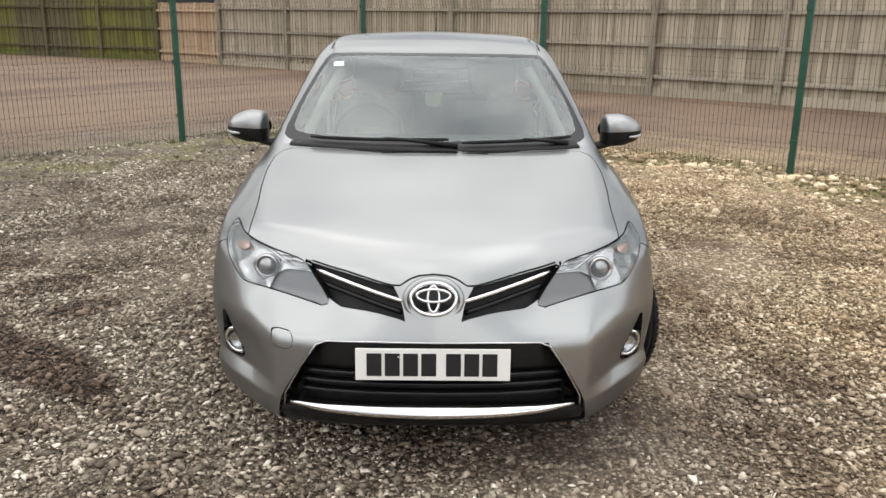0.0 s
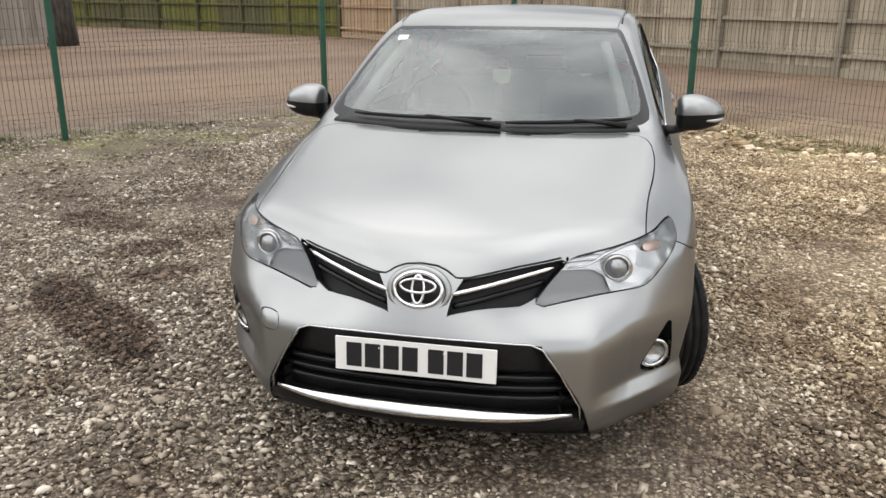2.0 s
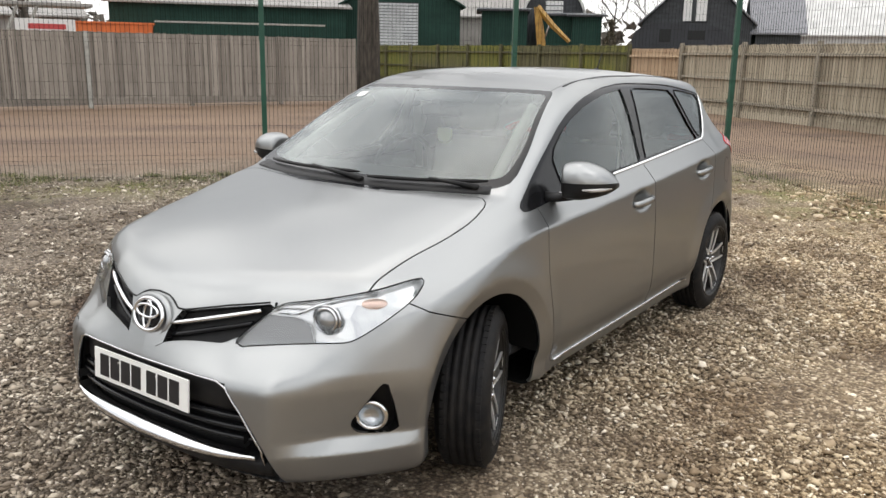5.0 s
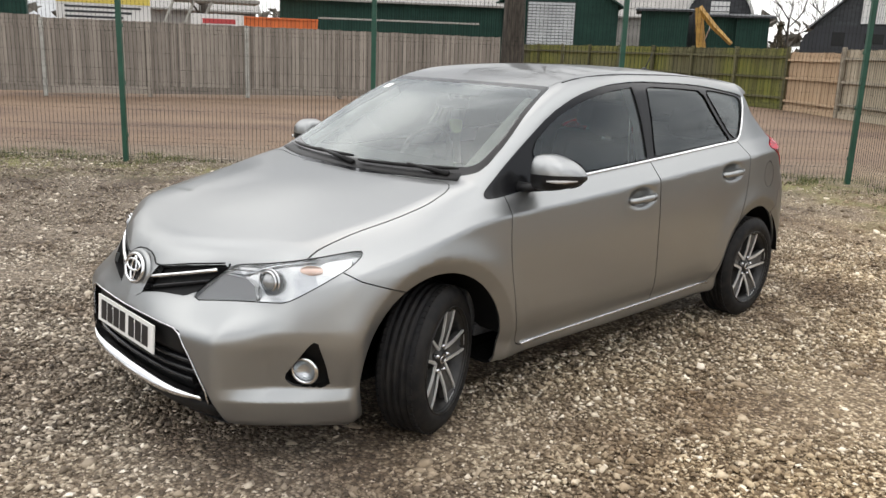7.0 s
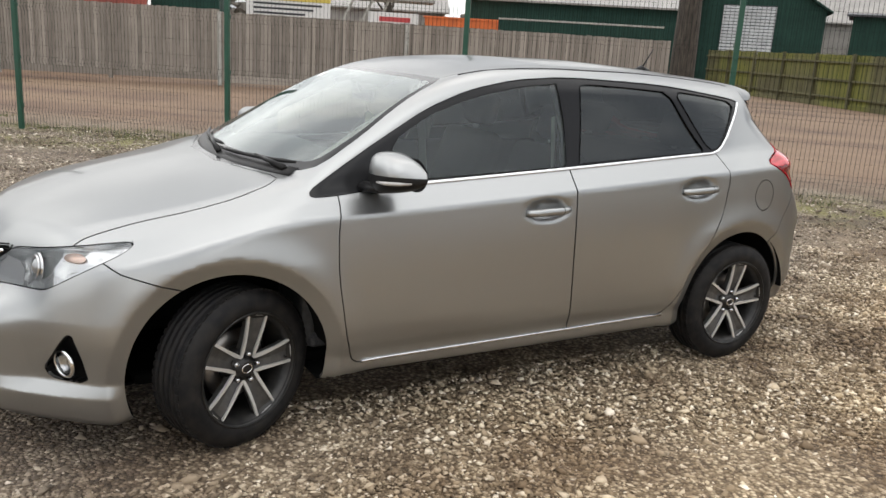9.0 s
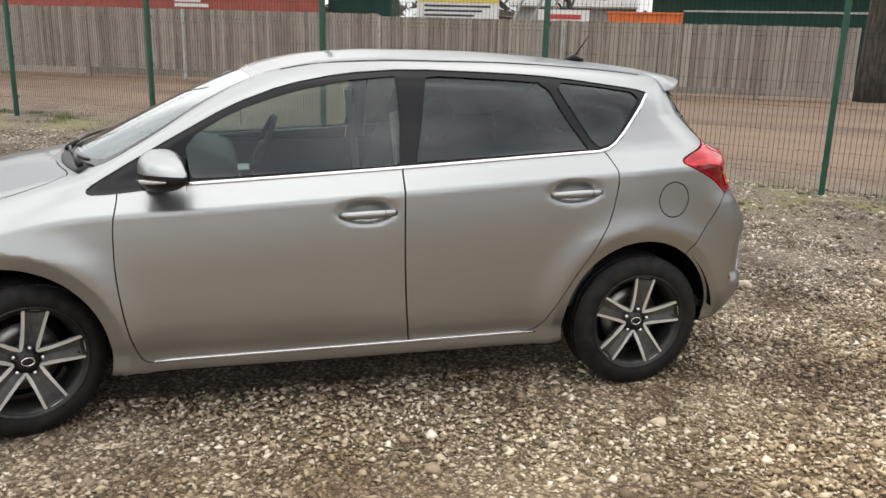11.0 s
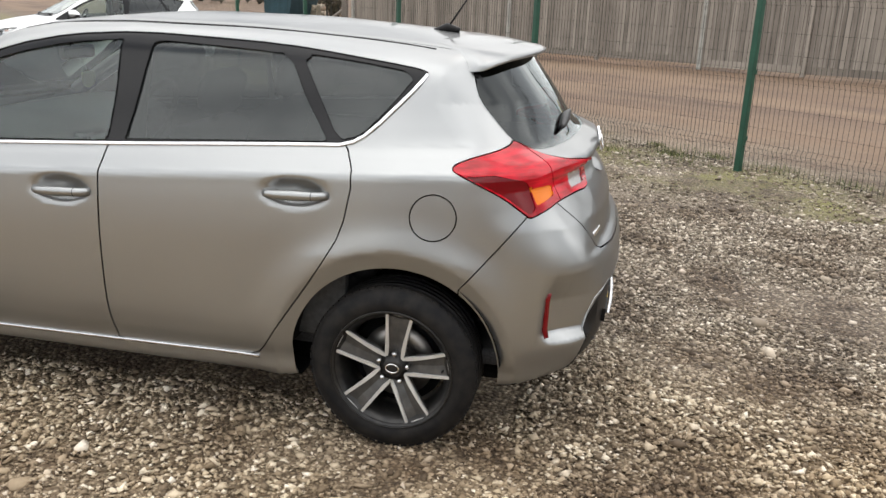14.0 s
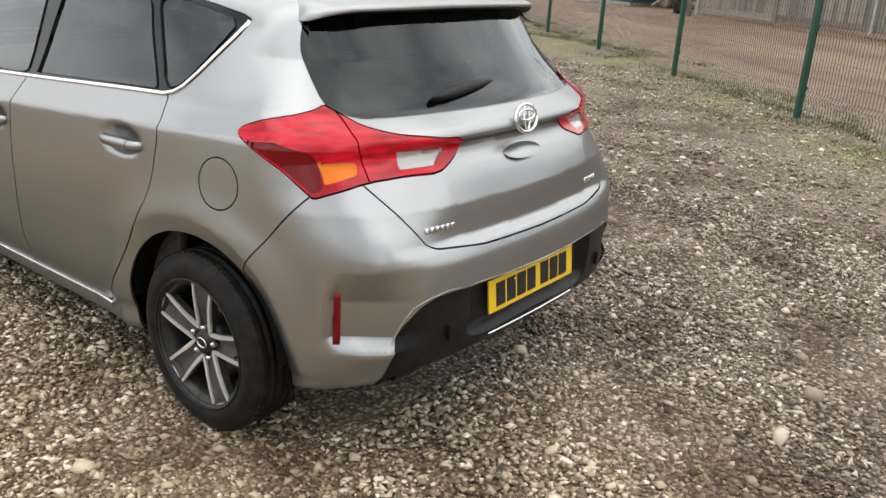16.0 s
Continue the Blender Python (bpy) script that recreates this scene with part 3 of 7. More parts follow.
PALE_LENS = material("clear_prism_lens", (0.40, 0.385, 0.37), 0.15, 0.3, 1.0)
bump(PALE_LENS, noise_of(PALE_LENS, coords(PALE_LENS, (60, 1, 1)), 3.0), 0.5, 0.004)
REFLECTOR = material("lamp_reflector", (0.66, 0.655, 0.65), 0.24, 0.85)
_facet = node(REFLECTOR, "ShaderNodeTexVoronoi", Scale=11.0)
link(REFLECTOR, coords(REFLECTOR, (1, 1, 1.6)), _facet.inputs["Vector"])
bump(REFLECTOR, _facet.outputs["Distance"], 0.35, 0.03)
LAMP_GREY = material("lamp_housing", (0.34, 0.335, 0.335), 0.4, 0.25)
WHITE_PLATE = material("white_plate", (0.80, 0.79, 0.76), 0.35, 0.0, 0.3)
YELLOW_PLATE = material("yellow_plate", (0.80, 0.53, 0.015), 0.35, 0.0, 0.3)
INK = material("black_ink", (0.012, 0.012, 0.014), 0.4)
FABRIC = material("seat_fabric", (0.035, 0.035, 0.037), 0.9)
base(FABRIC, ramp(FABRIC, noise_of(FABRIC, coords(FABRIC), 160.0, 3.0), [(0.3, (0.022, 0.022, 0.024)), (0.7, (0.06, 0.06, 0.062))]))
CABIN = material("cabin_plastic", (0.05, 0.05, 0.052), 0.65)
base(CABIN, ramp(CABIN, noise_of(CABIN, coords(CABIN), 40.0, 4.0), [(0.3, (0.035, 0.035, 0.036)), (0.7, (0.07, 0.07, 0.07))]))
HEADLINING = material("pale_headlining", (0.50, 0.48, 0.44), 0.9)


def glass(name, tint, gloss=1.0, ior=1.9, dust=0.0, soft=0.02):
    """Window glass: clear or tinted, with mirror-like gloss that grows towards grazing angles."""
    m = bpy.data.materials.new(name)
    m.use_nodes = True
    t = m.node_tree
    t.nodes.clear()
    out = t.nodes.new("ShaderNodeOutputMaterial")
    clear = t.nodes.new("ShaderNodeBsdfTransparent")
    clear.inputs["Color"].default_value = (*tint, 1)
    shine = t.nodes.new("ShaderNodeBsdfGlossy")
    shine.inputs["Roughness"].default_value = soft
    shine.inputs["Color"].default_value = (gloss * 0.95, gloss, gloss, 1)
    fr = t.nodes.new("ShaderNodeFresnel")
    fr.inputs["IOR"].default_value = ior
    both = t.nodes.new("ShaderNodeMixShader")
    t.links.new(fr.outputs["Fac"], both.inputs["Fac"])
    t.links.new(clear.outputs["BSDF"], both.inputs[1])
    t.links.new(shine.outputs["BSDF"], both.inputs[2])
    film = t.nodes.new("ShaderNodeBsdfDiffuse")
    film.inputs["Color"].default_value = (0.62, 0.60, 0.56, 1)
    tc = t.nodes.new("ShaderNodeTexCoord")
    no = t.nodes.new("ShaderNodeTexNoise")
    no.inputs["Scale"].default_value, no.inputs["Detail"].default_value = 3.0, 6.0
    amount = t.nodes.new("ShaderNodeMath")
    amount.operation = "MULTIPLY"
    amount.inputs[1].default_value = dust * 2
    top = t.nodes.new("ShaderNodeMixShader")
    t.links.new(tc.outputs["Object"], no.inputs["Vector"])
    t.links.new(no.outputs["Fac"], amount.inputs[0])
    t.links.new(amount.outputs[0], top.inputs["Fac"])
    t.links.new(both.outputs["Shader"], top.inputs[1])
    t.links.new(film.outputs["BSDF"], top.inputs[2])
    t.links.new(top.outputs["Shader"], out.inputs["Surface"])
    return m


CLEAR_GLASS = glass("windscreen_glass", (0.74, 0.82, 0.79), 1.0, 2.0, 0.03)
SIDE_GLASS = glass("green_tinted_glass", (0.62, 0.72, 0.68), 1.0, 1.7, 0.008, 0.07)
PRIVACY_GLASS = glass("privacy_glass", (0.13, 0.134, 0.138), 1.0, 1.64, 0.003, 0.05)
REAR_WINDOW_GLASS = glass("rear_window_glass", (0.10, 0.103, 0.107), 1.0, 1.47, 0.003)
LAMP_GLASS = glass("lamp_cover", (0.95, 0.96, 0.97), 1.0, 1.45)

# ---- the hatchback: its skin is one smooth closed surface ----
HANDLES = ((2.255, 0.848), (3.145, 0.908))
AXLE_F, AXLE_R, WHEEL_R, ARCH_R, CREASE = 0.905, 3.493, 0.303, 0.366, 0.058
top_line = hermite([(-0.2, 0.46), (0.0, 0.62), (0.05, 0.685), (0.10, 0.735), (0.2, 0.79), (0.4, 0.862), (0.7, 0.933), (0.95, 0.977), (1.03, 0.99), (1.08, 1.012),
                    (1.3, 1.125), (1.6, 1.272), (1.80, 1.352), (1.95, 1.399), (2.15, 1.437), (2.45, 1.458), (2.8, 1.458), (3.2, 1.441), (3.6, 1.407), (3.85, 1.376), (4.1, 1.34)])
top_crown = hermite([(0.0, 0.06), (0.3, 0.13), (0.7, 0.11), (1.05, 0.02), (1.3, 0.0), (1.9, 0.03), (2.4, 0.07), (3.2, 0.085), (3.9, 0.08)])
top_bow = hermite([(0.2, 0.0), (0.7, 0.12), (1.0, 0.34), (1.4, 0.30), (1.9, 0.05), (2.3, 0.0)])
plan_width = hermite([(-0.1, 0.70), (0.1, 0.755), (0.3, 0.808), (0.5, 0.848), (0.9, 0.873), (1.4, 0.868), (2.4, 0.873), (3.4, 0.870), (3.7, 0.840), (3.95, 0.80), (4.25, 0.73)])
belt = hermite([(0.1, 0.66), (0.3, 0.735), (0.6, 0.822), (0.9, 0.893), (1.2, 0.942), (1.6, 0.962), (2.43, 1.011), (3.31, 1.067), (3.7, 1.085), (4.2, 1.09)])
shoulder = hermite([(-0.45, 0.0), (-0.3, 0.003), (-0.2, 0.009), (-0.13, 0.0155), (-0.096, 0.0195), (-0.086, 0.0235), (-0.075, 0.033), (-0.04, 0.063), (0.0, 0.096), (0.06, 0.122), (0.2, 0.172), (0.34, 0.228), (0.6, 0.36)])
lower = hermite([(0.1, 0.15), (0.17, 0.075), (0.215, 0.045), (0.25, 0.036), (0.30, 0.032), (0.36, 0.012), (0.43, 0.002), (0.5, 0.0)])
roof_taper = hermite([(1.1, 0.02), (1.6, 0.015), (2.2, 0.0), (3.0, 0.012), (3.5, 0.045), (3.8, 0.085), (4.1, 0.15)])
nose_line = hermite([(0.1, 0.085), (0.18, 0.052), (0.23, 0.030), (0.27, 0.018), (0.36, 0.014), (0.46, 0.015), (0.50, 0.022), (0.54, 0.036), (0.58, 0.052), (0.62, 0.068), (0.66, 0.085), (0.72, 0.112), (0.80, 0.15), (1.0, 0.26)])
nose_low = hermite([(0.0, 0.0), (0.2, 0.007), (0.36, 0.026), (0.476, 0.060), (0.54, 0.084), (0.60, 0.138), (0.70, 0.250), (0.76, 0.308), (0.82, 0.362), (0.95, 0.47)])
nose_high = hermite([(0.0, 0.0), (0.113, 0.009), (0.345, 0.072), (0.45, 0.123), (0.60, 0.198), (0.70, 0.252), (0.80, 0.345), (0.95, 0.52)])
tail_line = hermite([(0.15, 4.02), (0.22, 4.12), (0.30, 4.195), (0.42, 4.232), (0.55, 4.238), (0.66, 4.230), (0.70, 4.212), (0.73, 4.180), (0.80, 4.174), (0.87, 4.162), (0.92, 4.142), (0.955, 4.120), (0.978, 4.117), (0.995, 4.143), (1.012, 4.158), (1.030, 4.155), (1.048, 4.132), (1.066, 4.106),
                     (1.2, 4.01), (1.32, 3.92), (1.5, 3.80)])
tail_smooth = hermite([(0.15, 4.02), (0.22, 4.12), (0.30, 4.195), (0.42, 4.232), (0.55, 4.236), (0.66, 4.222), (0.74, 4.198), (0.82, 4.160), (0.90, 4.122), (0.97, 4.104), (1.0, 4.108), (1.03, 4.112), (1.066, 4.100), (1.2, 4.01), (1.32, 3.92), (1.5, 3.80)])
tail_in = hermite([(0.82, 0.0), (0.90, 0.020), (0.95, 0.031), (1.02, 0.042), (1.05, 0.058), (1.08, 0.075), (1.15, 0.080), (1.5, 0.085)])
tail_turn = hermite([(0.70, 0.0), (0.85, 0.03), (0.98, 0.02), (1.03, 0.06), (1.07, 0.15), (1.5, 0.17)])
under_line = hermite([(0.0, 0.19), (0.2, 0.152), (0.5, 0.148), (0.7, 0.17), (1.1, 0.19), (1.35, 0.206), (3.0, 0.210), (3.75, 0.232), (3.95, 0.262), (4.2, 0.325)])


def smax(a, b, k):
    h = np.maximum(k - np.abs(a - b), 0) / k
    return np.maximum(a, b) + h * h * k * 0.25


def skin(p):
    """The body's surface is where this is zero; negative inside."""
    x, y, z = np.abs(p[..., 0]), p[..., 1], p[..., 2]
    yb = y - top_bow(y) * x * x
    roof = (z - top_line(yb) + top_crown(y) * x * x) * 0.93
    q = z - belt(y)
    r_f = np.hypot(y - AXLE_F, z - 0.31)
    r_r = np.hypot(y - AXLE_R, z - 0.31)
    flare = 0.0
    for r in (r_f, r_r):
        e = r - ARCH_R - CREASE
        flare = flare + np.where(e > 0, 0.017 * np.exp(-(e / 0.085) ** 2), np.maximum(0.017 + 0.38 * e, -0.006))
    width = plan_width(y) - shoulder(q) - lower(z) * np.clip((y - 0.40) / 0.35, 0.30, 1.0) - roof_taper(y) * np.clip(q / 0.35, 0, 1.2) + flare * np.clip((0.9 - z) / 0.2, 0, 1)
    for hy, hz in HANDLES:
        width = width - 0.024 * np.exp(-(((y - hy) / 0.098) ** 2 + ((z - hz) / 0.043) ** 2) ** 2)
    side = x - width
    high = np.clip((z - 0.48) / 0.15, 0, 1)
    high = high * high * (3 - 2 * high)
    nose = nose_line(z) + nose_low(x) * (1 - high) + nose_high(x) * high - y
    wrap = np.clip((x - 0.40) / 0.24, 0, 1)
    nose = nose + 0.046 * np.clip((z - 0.262) / 0.046, 0, 1) * np.clip((0.53 - z) / 0.20, 0, 1) * np.clip((x - 0.53) / 0.13, 0, 1)
    tail = y - tail_line(z) * (1 - wrap) - tail_smooth(z) * wrap + 0.13 * x * x + 0.42 * x**6 + 0.45 * x**4 * np.clip((z - 1.06) / 0.15, 0, 1)
    slot = np.clip((x - 0.55) / 0.15, 0, 1) * np.clip((0.782 - x) / 0.035, 0, 1) * np.clip((z - 0.420) / 0.045, 0, 1) * np.clip((0.68 - z) / 0.10, 0, 1)
    tail = tail + 0.058 * slot + tail_in(z) + tail_turn(z) * x * x + 0.040 * np.clip((0.37 - x) / 0.05, 0, 1) * np.clip((z - 0.395) / 0.03, 0, 1) * np.clip((0.578 - z) / 0.022, 0, 1)
    d = smax(roof, side, np.interp(y, [0.4, 1.0, 1.3, 2.2, 4.0], [0.12, 0.10, 0.06, 0.10, 0.10]))
    d = smax(d, nose, np.interp(z, [0.4, 0.75], [0.14, 0.07]))
    d = smax(d, tail, np.interp(z, [0.5, 1.1, 1.3], [0.16, 0.08, 0.04]))
    return smax(d, under_line(y) - z, 0.04)


def skin_normal(p, e=0.002):
    g = np.stack([skin(p + np.eye(3)[i] * e) - skin(p - np.eye(3)[i] * e) for i in range(3)], -1) / (2 * e)
    n = np.linalg.norm(g, axis=-1, keepdims=True)
    return g / n, n[..., 0]


def skin_mesh(h):
    """Vertices and quads of the body's surface, on a grid of step h."""
    axes = [np.arange(lo, hi, h) for lo, hi in ((-0.9501, 0.96), (-0.0601, 4.32), (0.1301, 1.53))]
    f = np.stack(np.meshgrid(*axes, indexing="ij"), -1)
    f = skin(f)
    neg = f < 0
    n = [s - 1 for s in f.shape]
    corners = [(i, j, k) for i in (0, 1) for j in (0, 1) for k in (0, 1)]
    count = sum(neg[i:i + n[0], j:j + n[1], k:k + n[2]].astype(int) for i, j, k in corners)
    cell = (count > 0) & (count < 8)
    index = np.full(cell.shape, -1)
    index[cell] = np.arange(cell.sum())
    ids = np.argwhere(cell)
    verts = np.stack([axes[d][ids[:, d]] + h / 2 for d in range(3)], -1)
    for _ in range(6):
        nrm, size = skin_normal(verts)
        verts = verts - nrm * np.clip(skin(verts) / size, -h, h)[:, None]
    quads = []
    for d in range(3):
        a, b = (d + 1) % 3, (d + 2) % 3
        lo = [slice(1, -1)] * 3
        hi = [slice(1, -1)] * 3
        lo[d], hi[d] = slice(0, -1), slice(1, None)
        s0, s1 = neg[tuple(lo)], neg[tuple(hi)]
        for flip, hit in ((False, s0 & ~s1), (True, ~s0 & s1)):
            at = np.argwhere(hit)
            at[:, a] += 1
            at[:, b] += 1
            q = []
            for da, db in ((-1, -1), (0, -1), (0, 0), (-1, 0)):
                c = at.copy()
                c[:, a] += da
                c[:, b] += db
                q.append(index[tuple(c.T)])
            q = np.stack(q, -1)
            quads.append(q[:, ::-1] if flip else q)
    return verts, np.concatenate(quads)


# ---- cutting the skin into panels ----
VIEWS = {  # each view: two coordinates of a point, and where on the body it applies
    "side": (lambda p: (p[:, 1], p[:, 2]), lambda p, n: (np.abs(n[:, 0]) > 0.42) & (np.abs(p[:, 0]) > 0.35)),
    "front": (lambda p: (np.abs(p[:, 0]), p[:, 2]), lambda p, n: (p[:, 1] < 0.8) & (n[:, 1] < -0.08)),
    "screen": (lambda p: (np.abs(p[:, 0]), p[:, 2]), lambda p, n: (p[:, 1] > 0.95) & (p[:, 1] < 2.1) & (n[:, 1] < -0.15)),
    "rear": (lambda p: (np.abs(p[:, 0]), p[:, 2]), lambda p, n: (p[:, 1] > 3.5) & (n[:, 1] > 0.1)),
    "top": (lambda p: (np.abs(p[:, 0]), p[:, 1]), lambda p, n: n[:, 2] > 0.25),
    "lamp_front": (lambda p: (np.abs(p[:, 0]) + p[:, 1], p[:, 2]), lambda p, n: (p[:, 1] < 0.9) & (n[:, 2] > -0.3)),
    "lamp_rear": (lambda p: (p[:, 1] - np.abs(p[:, 0]), p[:, 2]), lambda p, n: (p[:, 1] > 3.4) & (p[:, 2] > 0.7)),
}


class Outline:
    """A closed outline drawn on the body in one view."""
    def __init__(self, view, pts, soft=2, side=0):
        self.view, self.side = view, side
        self.pts = chaikin(pts, soft) if soft else np.array(pts, float)

    def __call__(self, p, n):
        at, where = VIEWS[self.view]
        ok = where(p, n)
        if self.side:
            ok = ok & (p[:, 0] * self.side > 0)
        return inside_distance(*at(p), self.pts), ok

    def holds(self, p, n, grow=0.0):
        d, ok = self(p, n)
        return ok & (d < grow)

    def seam(self, p, n, w):
        d, ok = self(p, n)
        return ok & (np.abs(d) < w)


class Skin:
    def __init__(self, h):
        v, q = skin_mesh(h)
        self.p = v
        self.n = skin_normal(v)[0]
        self.faces = q.tolist()

    def cut(self, field):
        """Split every face along the field's zero line."""
        d, ok = field(self.p, self.n)
        d = np.where(np.abs(d) < 1e-5, 1e-5, d)
        neg, okl, dl = (d < 0).tolist(), ok.tolist(), d.tolist()
        made, new_p, new_n, out, count = {}, [], [], [], len(self.p)
        for f in self.faces:
            s = [neg[i] for i in f]
            if all(s) or not any(s) or not all(okl[i] for i in f):
                out.append(f)
                continue
            a, b = [], []
            for k, i in enumerate(f):
                j = f[(k + 1) % len(f)]
                (a if neg[i] else b).append(i)
                if neg[i] != neg[j]:
                    key = (i, j) if i < j else (j, i)
                    if key not in made:
                        t = dl[key[0]] / (dl[key[0]] - dl[key[1]])
                        made[key] = count + len(new_p)
                        new_p.append(self.p[key[0]] * (1 - t) + self.p[key[1]] * t)
                        new_n.append(self.n[key[0]] * (1 - t) + self.n[key[1]] * t)
                    a.append(made[key])
                    b.append(made[key])
            out += [g for g in (a, b) if len(g) > 2]
        self.faces = out
        if new_p:
            self.p = np.vstack([self.p, new_p])
            n = np.array(new_n)
            self.n = np.vstack([self.n, n / np.linalg.norm(n, axis=1, keepdims=True)])

    def seam(self, field, w):
        self.cut(field)
        self.cut(lambda p, n: (np.abs(field(p, n)[0]) - w, field(p, n)[1]))

    def centres(self):
        c = np.array([self.p[f].mean(0) for f in self.faces])
        n = np.array([self.n[f].mean(0) for f in self.faces])
        return c, n / np.linalg.norm(n, axis=1, keepdims=True)

    def panel(self, name, keep, mat, parent, label="", sink=0.0, rim=0.012, wall=0.0):
        """A panel of the picked faces, moved in by sink, with a turned-in edge (rim) or a wall back up to the skin."""
        idx = np.flatnonzero(keep)
        if not len(idx):
            return None
        faces = [self.faces[i] for i in idx]
        used = sorted({i for f in faces for i in f})
        at = {i: k for k, i in enumerate(used)}
        p, n = self.p[used] - self.n[used] * sink, self.n[used]
        fs = [[at[i] for i in f] for f in faces]
        seen = {}
        for f in fs:
            for k, i in enumerate(f):
                j = f[(k + 1) % len(f)]
                seen[(i, j)] = seen.get((i, j), 0) + 1
        border = [e for e in seen if (e[1], e[0]) not in seen]
        verts, normals = p.tolist(), n.tolist()
        lift = wall if wall else -rim
        if border and lift:
            for i, j in border:
                k = len(verts)
                lo_i, lo_j = p[i] + n[i] * lift, p[j] + n[j] * lift
                verts += [p[i].tolist(), p[j].tolist(), lo_j.tolist(), lo_i.tolist()]
                flat = np.cross(p[j] - p[i], n[i]) * (-1 if wall else 1)
                flat = flat / (np.linalg.norm(flat) + 1e-9)
                normals += [flat.tolist()] * 4
                fs.append([k + 1, k, k + 3, k + 2])
        me = bpy.data.meshes.new(name)
        me.from_pydata(verts, [], fs)
        me.polygons.foreach_set("use_smooth", [True] * len(me.polygons))
        me.normals_split_custom_set_from_vertices(normals)
        me.materials.append(mat)
        ob = new(name, me)
        ob.parent = parent
        return tagged(ob, label) if label else ob


def arch(axle):
    def field(p, n):
        return np.hypot(p[:, 1] - axle, p[:, 2] - 0.31) - ARCH_R, np.abs(p[:, 0]) > 0.5
    return field


